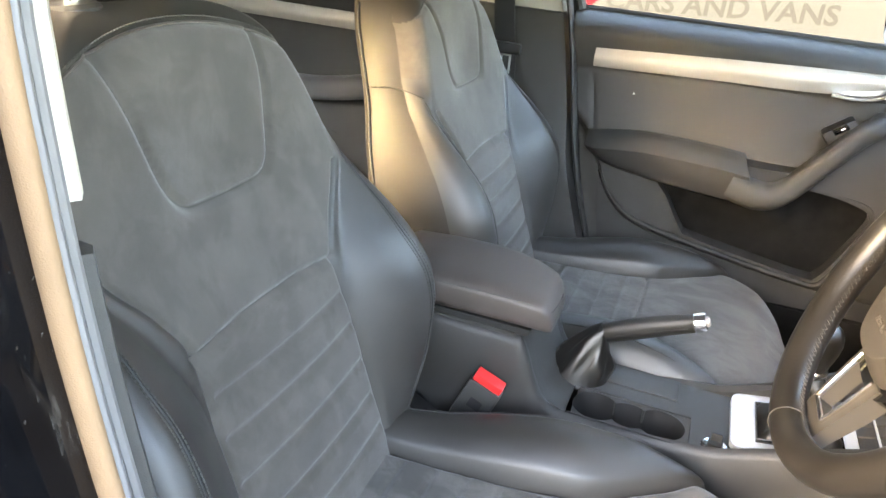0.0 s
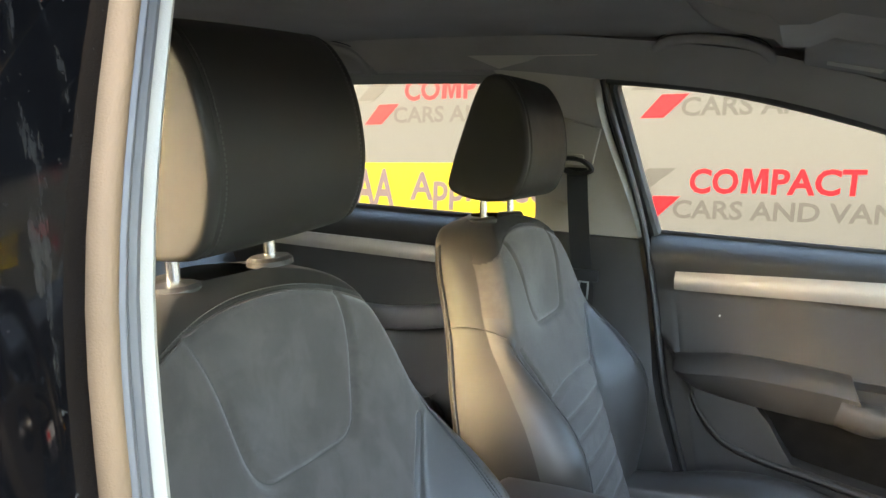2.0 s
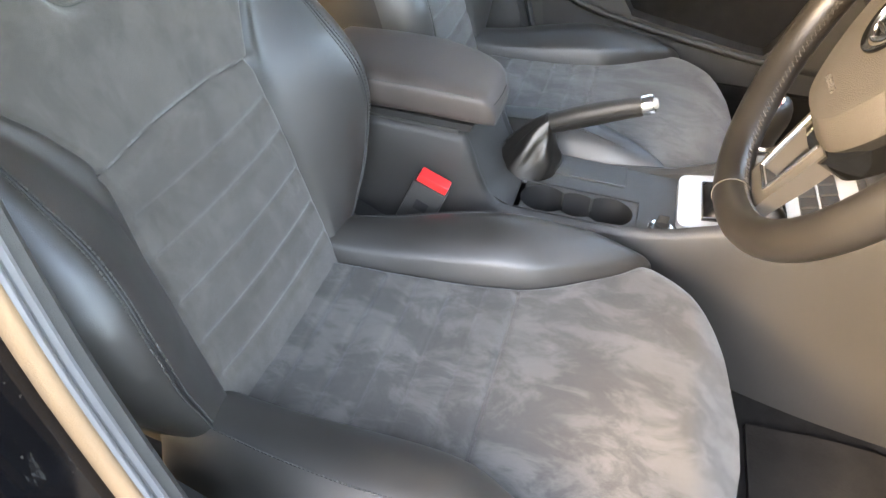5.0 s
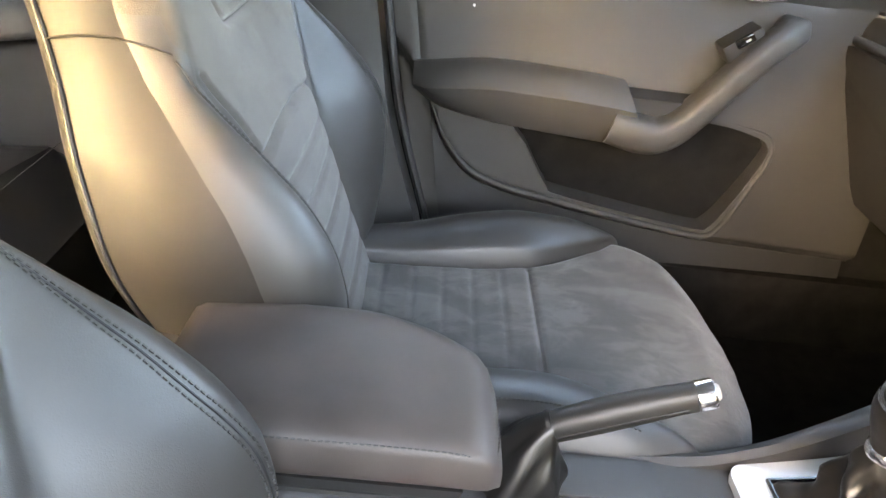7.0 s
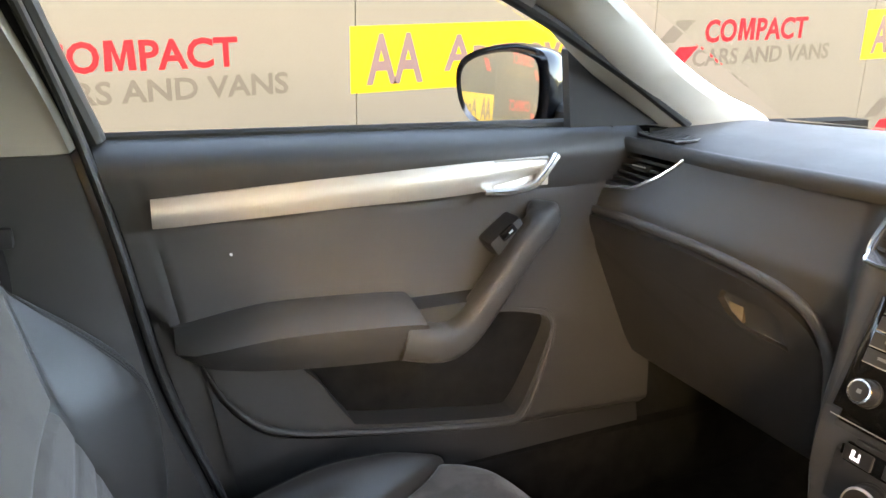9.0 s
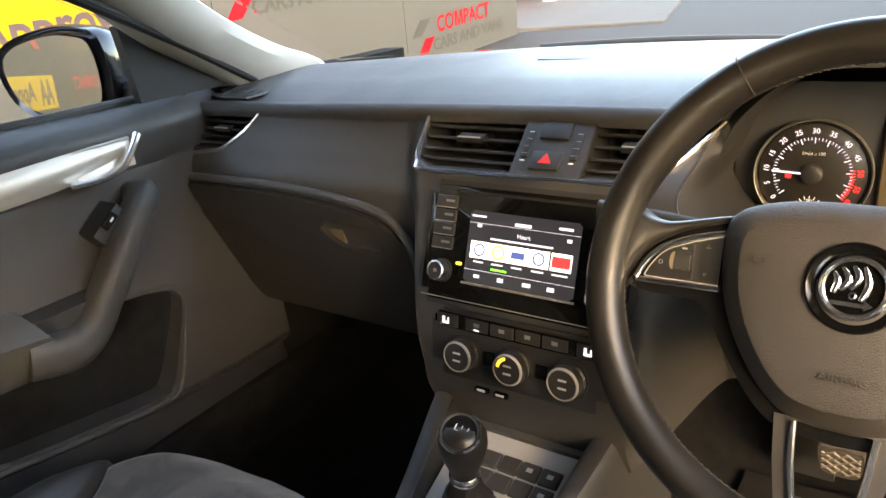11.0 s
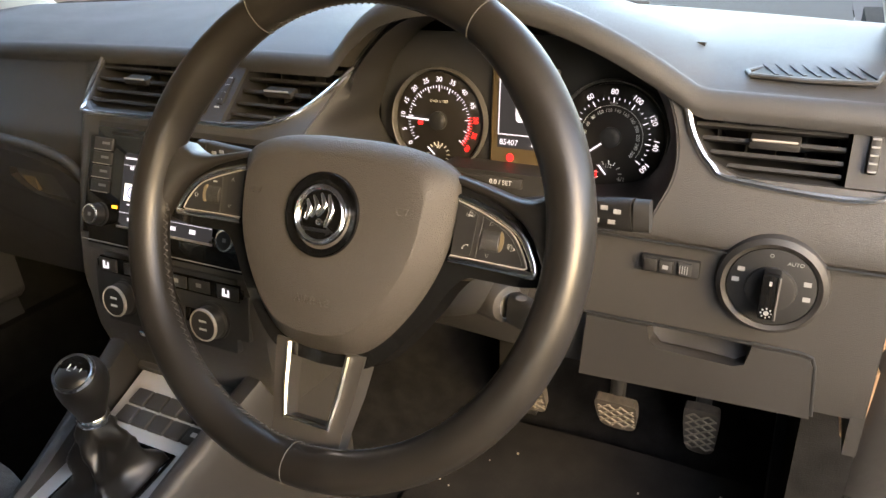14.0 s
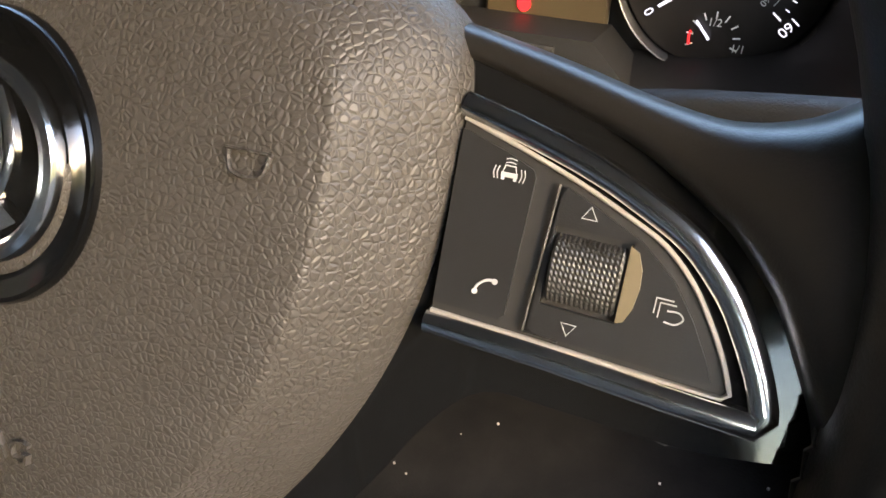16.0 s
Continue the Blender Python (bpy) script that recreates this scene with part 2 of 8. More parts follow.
def part(name, bm, material, parent, label="", local=False, sharp=35.0):
    """One mesh under a thing or a part; bm is in the world's metres unless local."""
    if not local:
        bm.transform(top_of(parent).matrix_basis.inverted())
    ob = new(name, mesh_of(name, bm, material, sharp))
    ob.parent = parent
    return tagged(ob, label)


def solid(name, bm, material, label, category, kind="", group="", sharp=35.0):
    """A thing or piece of the setting that is one mesh."""
    return tagged(new(name, mesh_of(name, bm, material, sharp)), label, category, group, kind)


def join(*bms):
    out = bms[0]
    for b in bms[1:]:
        tmp = bpy.data.meshes.new("tmp")
        b.to_mesh(tmp)
        b.free()
        out.from_mesh(tmp)
        bpy.data.meshes.remove(tmp)
    return out


def bev(bm, w, seg=2, angle=30):
    es = [e for e in bm.edges if len(e.link_faces) == 2 and e.calc_face_angle(0) > radians(angle)]
    bmesh.ops.bevel(bm, geom=es, offset=w, segments=seg, affect="EDGES", profile=0.6, clamp_overlap=True)
    return bm


def box(cx, cy, cz, sx, sy, sz, r=0.0, seg=2, rot=None):
    bm = bmesh.new()
    bmesh.ops.create_cube(bm, size=1)
    bm.transform(Matrix.Diagonal((sx, sy, sz, 1)))
    if r:
        bev(bm, r, seg)
    if rot is not None:
        bm.transform(rot.to_4x4())
    bm.transform(Matrix.Translation((cx, cy, cz)))
    return bm


def rings(rows, closed=True, caps=True):
    """A skin over rows of points; closed: each row is a loop."""
    bm = bmesh.new()
    vs = [[bm.verts.new(p) for p in r] for r in rows]
    n = len(rows[0])
    for a, b in zip(vs, vs[1:]):
        for i in range(n if closed else n - 1):
            j = (i + 1) % n
            bm.faces.new((a[i], a[j], b[j], b[i]))
    if caps and closed:
        bm.faces.new(vs[0][::-1])
        bm.faces.new(vs[-1])
    return bm


def sheet(fn, nu, nv, thick=None):
    """A sheet of points fn(u, v), u and v from 0 to 1; thick: a vector by which its back is set off."""
    rows = [[Vector(fn(i / nu, j / nv)) for i in range(nu + 1)] for j in range(nv + 1)]
    if thick is None:
        return rings(rows, closed=False)
    d = Vector(thick)
    bm = bmesh.new()
    f = [[bm.verts.new(p) for p in r] for r in rows]
    b = [[bm.verts.new(p + d) for p in r] for r in rows]
    for j in range(nv):
        for i in range(nu):
            bm.faces.new((f[j][i], f[j][i + 1], f[j + 1][i + 1], f[j + 1][i]))
            bm.faces.new((b[j][i], b[j + 1][i], b[j + 1][i + 1], b[j][i + 1]))
    for j in range(nv):
        bm.faces.new((f[j][0], f[j + 1][0], b[j + 1][0], b[j][0]))
        bm.faces.new((f[j][nu], b[j][nu], b[j + 1][nu], f[j + 1][nu]))
    for i in range(nu):
        bm.faces.new((f[0][i], b[0][i], b[0][i + 1], f[0][i + 1]))
        bm.faces.new((f[nv][i], f[nv][i + 1], b[nv][i + 1], b[nv][i]))
    return bm


def prism(poly, plane, a, b, r=0.0, seg=2):
    """A polygon in a plane ('xy', 'xz', 'yz') drawn out along the third axis from a to b."""
    def at(p, c):
        return {"xy": (p[0], p[1], c), "xz": (p[0], c, p[1]), "yz": (c, p[0], p[1])}[plane]
    bm = rings([[at(p, a) for p in poly], [at(p, b) for p in poly]])
    return bev(bm, r, seg) if r else bm


def smooth_line(pts, n=8, loop=False):
    """A Catmull-Rom curve through the points."""
    P = [Vector(p) for p in pts]
    out = []
    k = len(P)
    for i in range(k if loop else k - 1):
        if loop:
            p0, p1, p2, p3 = P[i - 1], P[i], P[(i + 1) % k], P[(i + 2) % k]
        else:
            p0, p1, p2, p3 = P[max(i - 1, 0)], P[i], P[i + 1], P[min(i + 2, k - 1)]
        for s in range(n):
            t = s / n
            out.append(0.5 * ((2 * p1) + (p2 - p0) * t + (2 * p0 - 5 * p1 + 4 * p2 - p3) * t * t + (3 * p1 - p0 - 3 * p2 + p3) * t ** 3))
    if not loop:
        out.append(P[-1])
    return out


def sweep(path, ra, rb=None, n=10, up=(0, 0, 1), loop=False, taper=None, square=0.0):
    """A tube of half-widths ra (aside) and rb (up) along a path."""
    P = [Vector(p) for p in path]
    rb = rb or ra
    rows = []
    k = len(P)
    for i, p in enumerate(P):
        d = (P[(i + 1) % k] - P[i - 1]) if loop else (P[min(i + 1, k - 1)] - P[max(i - 1, 0)])
        d.normalize()
        side = d.cross(Vector(up))
        if side.length < 1e-4:
            side = Vector((1, 0, 0))
        side.normalize()
        top = side.cross(d)
        f = taper(i / (k - 1)) if taper else 1
        row = []
        for j in range(n):
            a = 2 * math.pi * (j + 0.5) / n
            c, s = math.cos(a), math.sin(a)
            if square:
                c, s = math.copysign(abs(c) ** (1 - square), c), math.copysign(abs(s) ** (1 - square), s)
            row.append(p + side * (ra * f * c) + top * (rb * f * s))
        rows.append(row)
    if loop:
        rows.append(rows[0])
        bm = rings(rows, caps=False)
        bmesh.ops.remove_doubles(bm, verts=bm.verts[:], dist=1e-6)
        return bm
    return rings(rows)


def lathe(profile, origin, axis, n=32, hollow=False):
    """A turned body: profile of (radius, height along the axis); hollow: the profile is the section of a ring."""
    q = Vector((0, 0, 1)).rotation_difference(Vector(axis).normalized()).to_matrix()
    rows = [[Vector(origin) + q @ Vector((r * math.cos(2 * math.pi * i / n), r * math.sin(2 * math.pi * i / n), h)) for i in range(n)] for r, h in profile]
    if hollow:
        bm = rings(rows + rows[:1], caps=False)
        bmesh.ops.remove_doubles(bm, verts=bm.verts[:], dist=1e-7)
        return bm
    return rings(rows)


def words(text, height, m, depth=0.002, width=None, bold=0.0):
    """Letters as a mesh: their base's left end at the origin of m, reading along its x, up its y."""
    cu = bpy.data.curves.new("letters", "FONT")
    cu.body, cu.size, cu.extrude, cu.resolution_u, cu.offset = text, 1.0, 0, 3, bold
    ob = new("letters", cu)
    bpy.context.view_layer.update()
    me = bpy.data.meshes.new_from_object(ob.evaluated_get(bpy.context.evaluated_depsgraph_get()))
    bm = bmesh.new()
    bm.from_mesh(me)
    bpy.data.objects.remove(ob)
    bpy.data.curves.remove(cu)
    bpy.data.meshes.remove(me)
    xs, ys = [v.co.x for v in bm.verts], [v.co.y for v in bm.verts]
    s = height / 0.72
    sx = width / (max(xs) - min(xs)) if width else s
    bm.transform(Matrix.Diagonal((sx, s, 1, 1)) @ Matrix.Translation((-min(xs), 0, 0)))
    if depth:
        r = bmesh.ops.extrude_face_region(bm, geom=bm.faces[:])
        bmesh.ops.translate(bm, vec=(0, 0, depth), verts=[v for v in r["geom"] if isinstance(v, bmesh.types.BMVert)])
    bm.transform(m)
    return bm


def cut(ob, cutter):
    """Takes the cutter's volume out of ob's mesh."""
    co = new("cutter", mesh_of("cutter", cutter, BLACK))
    mod = ob.modifiers.new("cut", "BOOLEAN")
    mod.operation, mod.object, mod.solver = "DIFFERENCE", co, "EXACT"
    bpy.context.view_layer.update()
    me = bpy.data.meshes.new_from_object(ob.evaluated_get(bpy.context.evaluated_depsgraph_get()))
    ob.modifiers.clear()
    old = ob.data
    ob.data = me
    bpy.data.objects.remove(co)
    bpy.data.meshes.remove(old)
    me.shade_smooth()
    me.set_sharp_from_angle(angle=radians(35))


def step(a, b, x):
    t = min(1.0, max(0.0, (x - a) / (b - a)))
    return t * t * (3 - 2 * t)


SLOPES = {}


def lerp(x, xs, ys):
    """A smooth curve through the points that never overshoots them."""
    key = (tuple(xs), tuple(ys))
    if key not in SLOPES:
        h = [b - a for a, b in zip(xs, xs[1:])]
        d = [(b - a) / w for a, b, w in zip(ys, ys[1:], h)]
        m = [d[0]]
        for i in range(1, len(d)):
            if d[i - 1] * d[i] <= 0:
                m.append(0.0)
            else:
                w1, w2 = 2 * h[i] + h[i - 1], h[i] + 2 * h[i - 1]
                m.append((w1 + w2) / (w1 / d[i - 1] + w2 / d[i]))
        m.append(d[-1])
        SLOPES[key] = m
    m = SLOPES[key]
    if x <= xs[0]:
        return ys[0]
    if x >= xs[-1]:
        return ys[-1]
    i = 0
    while x > xs[i + 1]:
        i += 1
    h = xs[i + 1] - xs[i]
    t = (x - xs[i]) / h
    return (2 * t ** 3 - 3 * t * t + 1) * ys[i] + (t ** 3 - 2 * t * t + t) * h * m[i] + (3 * t * t - 2 * t ** 3) * ys[i + 1] + (t ** 3 - t * t) * h * m[i + 1]


def stitches(path, gap=0.0055, size=0.0011, lift=(0, 0, 0)):
    """Short threads along a path."""
    P = [Vector(p) for p in path]
    bm = bmesh.new()
    left = 0.0
    for a, b in zip(P, P[1:]):
        d = b - a
        ln = d.length
        if ln < 1e-6:
            continue
        d /= ln
        while left < ln:
            c = a + d * left + Vector(lift)
            q = Vector((1, 0, 0)).rotation_difference(d).to_matrix().to_4x4()
            m = Matrix.Translation(c) @ q @ Matrix.Diagonal((gap * 0.66, size, size, 1))
            bmesh.ops.create_cube(bm, size=1, matrix=m)
            left += gap
        left -= ln
    return bm


# ---- setting outside ----
def yard():
    solid("ground", sheet(lambda u, v: (-120 + 300 * u, -120 + 300 * v, -0.02 + math.tan(radians(2.9)) * (-120 + 300 * u)), 40, 40, (0, 0, -0.3)), ASPHALT,
          "dark damp asphalt of a car sales yard", "ground", "structure")
    # the boarded wall climbs slightly towards the car's nose
    slope = math.tan(radians(2.9))
    wy = 3.70
    wall = thing("wall_boarded", "tall cream painted board wall beside the car", "wall", kind="structure")
    for i in range(10):
        x0, x1 = -13.0 + 2.02 * i, -13.0 + 2.02 * (i + 1) - 0.006
        x1 = min(x1, 7.15)
        bm = prism([(x0, -0.3), (x1, -0.3), (x1, 3.3 + slope * x1), (x0, 3.3 + slope * x0)], "xz", wy, wy + 0.05, 0.004, 1)
        part("board", bm, BOARD, wall)

    def at(x, z):
        return Matrix.Translation((x, wy - 0.0015, z + slope * x)) @ Matrix.Rotation(math.pi / 2, 4, "X") @ Matrix.Shear("XZ", 4, (0, 0)) @ Matrix(((1, 0, 0, 0), (slope, 1, 0, 0), (0, 0, 1, 0), (0, 0, 0, 1)))

    def compact(x, z):
        t = thing("company_sign", "red and grey lettered vinyl sign on the board wall", "sign", Matrix.Translation((x, wy, z + slope * x)), "company signs on the wall")
        x0, z0 = x + 0.085, z + 0.155
        bm = prism([(x0 + a, z0 + b) for a, b in ((0.292, 0), (0.328, 0), (0.331, 0.095), (0.356, 0.0), (0.374, 0.0), (0.399, 0.095), (0.402, 0), (0.438, 0), (0.432, 0.145), (0.392, 0.145), (0.365, 0.050), (0.338, 0.145), (0.298, 0.145))], "xz", wy - 0.0025, wy - 0.0015)
        for v in bm.verts:
            v.co.z += slope * v.co.x
        red = join(words("CO", 0.145, at(x0, z0), 0.001, 0.275, 0.026), bm, words("PACT", 0.145, at(x0 + 0.455, z0), 0.001, 0.475, 0.026))
        part("red_lettering", red, VINYLRED, t)
        part("grey_lettering", words("CARS AND VANS", 0.11, at(x, z), 0.001, 1.27, 0.024), VINYLGREY, t)

        def para(pts):
            bm = prism(pts, "xz", wy - 0.003, wy - 0.001)
            for v in bm.verts:
                v.co.z += slope * v.co.x
            return bm
        part("grey_slash", para([(x - 0.31, z + 0.16), (x - 0.17, z + 0.16), (x + 0.0, z + 0.30), (x - 0.16, z + 0.30)]), VINYLGREY, t)
        part("red_slash", para([(x - 0.24, z - 0.01), (x - 0.10, z - 0.01), (x + 0.04, z + 0.13), (x - 0.12, z + 0.13)]), VINYLRED, t)

    def approved(x, z):
        t = thing("approval_sign", "bright yellow approval sign with mauve lettering", "sign", Matrix.Translation((x, wy, z + slope * x)), "yellow approval signs")
        bm = prism([(x, z), (x + 1.64, z), (x + 1.64, z + 0.36), (x, z + 0.36)], "xz", wy - 0.003, wy - 0.001)
        for v in bm.verts:
            v.co.z += slope * v.co.x
        part("panel", bm, VINYLYEL, t)
        m = Matrix.Translation((0, -0.003, 0))
        part("large_lettering", words("AA", 0.27, m @ at(x + 0.09, z + 0.05), 0.001, 0.34, 0.026), VINYLPUR, t)
        part("small_lettering", words("Approved", 0.20, m @ at(x + 0.56, z + 0.10), 0.001, 1.02, 0.022), VINYLPUR, t)

    for k in (-2, -1, 0, 1):
        x = -0.51 + 4.0 * k
        for z in (0.735, 1.35):
            compact(x, z)
        if k == 1:
            continue
        compact(x + 2.02, 1.35)
    for k in (-2, -1, 0, 1):
        approved(1.105 + 4.0 * k, 0.705)
        compact(1.57 + 4.0 * k, 0.10)
    # beyond the end of the wall
    for i in range(8):
        x, y = 9.6 + 2.6 * i, 4.55 + 0.55 * i
        solid("bollard", lathe([(0.10, -0.05), (0.10, 1.0), (0.09, 1.05), (0.05, 1.07)], (x, y, slope * x), (0, 0, 1), 20), WHITEP,
              "plain white round bollard standing on the asphalt", "bollard", group="white bollards")

    def parked(name, x, y, rz, paint, label):
        m = pose(x, y, slope * x - 0.02, 0, -2.9 * math.cos(radians(rz)), rz)
        t = thing(name, label, "car", m)
        prof = [(-2.1, 0.3), (-2.1, 0.85), (-1.9, 0.95), (-1.3, 1.0), (-0.7, 1.42), (0.7, 1.45), (1.4, 1.02), (2.0, 0.92), (2.1, 0.7), (2.1, 0.3)]
        part("body", prism(prof, "xz", -0.85, 0.85, 0.08, 3), paint, t, local=True)
        part("window_band", prism([(-1.15, 1.02), (-0.66, 1.36), (0.66, 1.38), (1.2, 1.04)], "xz", -0.86, 0.86, 0.02, 1), PIANO, t, local=True)
        for wx in (-1.3, 1.3):
            for s in (-1, 1):
                w = part("wheel", lathe([(0.05, -0.1), (0.31, -0.1), (0.33, -0.06), (0.33, 0.06), (0.31, 0.1), (0.05, 0.1)], (wx, s * 0.8, 0.33), (0, 1, 0), 24), RUBBER, t, local=True)
                part("rim", lathe([(0.02, -0.03), (0.19, -0.02), (0.2, 0.0), (0.19, 0.02)], (wx, s * 0.9, 0.33), (0, 1, 0), 20), SILVERP, w, local=True)
    parked("orange_car", 10.6, 6.9, 60, ORANGEP, "bright orange car parked beyond the wall's end")
    parked("dark_car", 16.5, 10.5, 15, DARKCAR, "dark car parked behind the bollards")
    parked("silver_car", 22.5, 13.0, 20, SILVERP, "silver car parked behind the bollards")
    solid("pavement", box(19, 6.2, slope * 19, 24, 3.0, 0.06, 0.01, 1, Matrix.Rotation(radians(12), 3, "Z") @ Matrix.Rotation(radians(-2.9), 3, "Y")), surface("paving", (0.07, 0.064, 0.057), 0.85, spec=0.2, grain=0.5, size=40, bsize=3),
          "pale paved strip under the bollards", "pavement", "structure")


yard()
# added unseen warm wall closes the driver's side, blocks sky glow, bounces gold
solid("wall_far", box(0, -10.2, 1.45, 60, 0.4, 3.7, 0.02, 1), surface("warm_bounce", (0.36, 0.255, 0.10), 0.85, grain=0.4, size=30, blotch=0.12, bsize=0.6), "unseen warm wall added to block sky glow and bounce gold light", "wall", "structure")


# ---- car shell ----
def shell():
    # floor
    fl = sheet(lambda u, v: (-1.6 + 2.95 * u, -0.72 + 1.44 * v, 0.235 + 0.10 * step(1.0, 1.35, -1.6 + 2.95 * u) + 0.30 * step(1.12, 1.40, -1.6 + 2.95 * u)
                              + 0.06 * math.exp(-((-0.72 + 1.44 * v) / 0.10) ** 2)), 60, 40, (0, 0, -0.04))
    solid("floor", fl, CARPET, "black carpeted car floor", "floor", "structure")
    mat = sheet(lambda u, v: (0.50 + 0.52 * u, -0.68 + 0.50 * v, 0.250 + 0.004 * math.sin(12 * u + 5 * v) + 0.10 * step(1.0, 1.35, 0.50 + 0.55 * u)), 24, 16, (0, 0, -0.008))
    solid("floor_mat", mat, MAT, "dark brown dusty carpet mat in the driver's footwell", "mat")
    bulk = sheet(lambda u, v: (1.30 + 0.05 * v, -0.78 + 1.56 * u, 0.25 + 0.66 * v), 20, 12, (0.03, 0, 0))
    solid("bulkhead", bulk, CARPET, "black carpeted bulkhead ahead of the pedals", "wall", "structure")

    # headlining: shallow dome, dropping to the window heads
    def roof(u, v):
        x = -1.75 + 2.40 * u
        y = -0.70 + 1.40 * v
        e = abs(y) / 0.70
        z = 1.395 - 0.03 * ((x + 0.45) / 1.1) ** 2 - 0.035 * e ** 2 - 0.075 * step(0.82, 1.0, e) - 0.12 * step(0.30, 0.75, x)
        return (x, y, z)
    solid("ceiling", sheet(roof, 60, 50, (0, 0, 0.03)), LINING, "grey fabric headlining of the car", "ceiling", "structure")
    ro = sheet(lambda u, v: (-1.80 + 2.5 * u, -0.78 + 1.56 * v, 1.46 - 0.03 * ((-1.35 + 2.5 * u) / 1.2) ** 2 - 0.06 * abs(2 * v - 1) ** 2.5 - 0.10 * step(0.75, 1, u)), 30, 20, (0, 0, 0.004))
    solid("roof", ro, BPAINT, "black painted steel roof of the car", "roof", "structure")

    # window head rails (passenger side): from the windscreen pillar to the tail
    def rail(x):
        return lerp(x, [-1.6, -1.2, -0.9, -0.5, -0.23, 0.03, 0.30, 0.46, 0.62, 0.75, 0.95], [1.20, 1.285, 1.305, 1.310, 1.292, 1.268, 1.205, 1.145, 1.07, 1.005, 0.955])
    for s, nm in ((1, "passenger"), (-1, "driver")):
        xs = np.linspace(-1.6, 0.47, 30)
        rows = []
        for x in xs:
            z = rail(x)
            yy = 0.655 - 0.10 * (z - 0.955) / 0.35 + 0.045
            pts = [(yy - 0.012, z - 0.002), (yy - 0.045, z + 0.03), (yy - 0.06, z + 0.075), (yy + 0.0, z + 0.10), (yy + 0.06, z + 0.04), (yy + 0.04, z - 0.002)]
            rows.append([(x, s * p[0], p[1]) for p in pts])
        solid("trim_roof_rail", rings(rows), LINING, "grey fabric trim along the roof edge", "trim", "structure")
        # windscreen pillar
        rows = []
        for k in range(17):
            z = 0.945 + 0.305 * k / 16
            xl = lerp(z, [0.945, 0.963, 1.06, 1.15, 1.235, 1.25], [0.790, 0.762, 0.605, 0.475, 0.345, 0.32])
            xr = lerp(z, [0.945, 0.975, 0.995, 1.05, 1.15, 1.25], [1.06, 1.01, 0.945, 0.815, 0.640, 0.47])
            y = lerp(z, [0.945, 1.25], [0.705, 0.595])
            w = xr - xl
            pr = [(0.0, 0.045), (0.03, 0.012), (0.14, -0.006), (0.35, -0.018), (0.65, -0.020), (0.88, -0.008), (0.98, 0.012), (1.0, 0.045)]
            rows.append([(xl + w * a + (0.03 if s < 0 else 0), s * (y + b + (0.05 if s < 0 else 0)), z) for a, b in pr])
        solid("trim_windscreen_pillar", rings(rows), CREAM, "cream moulded windscreen pillar trim", "trim", "structure")


shell()


# ---- passenger side wall and doors ----
def door_y(x, z):
    """The passenger doors' inner skin."""
    y = lerp(z, [0.30, 0.45, 0.60, 0.78, 0.845, 0.885, 0.915, 0.940, 0.957], [0.672, 0.680, 0.692, 0.706, 0.708, 0.700, 0.694, 0.712, 0.745])
    y += 0.012 * step(0.3, 0.8, x)
    return y


def door_rear_x(z):
    return lerp(z, [0.30, 0.38, 0.62, 0.84, 0.955], [0.045, 0.018, -0.055, -0.098, -0.125])


def ledge(x):
    """The rounded lip that sweeps down the door and along the foot of its pocket."""
    return lerp(x, [-0.10, -0.022, 0.016, 0.074, 0.14, 0.221, 0.37, 0.509, 0.8], [0.76, 0.655, 0.578, 0.520, 0.498, 0.484, 0.461, 0.444, 0.43])


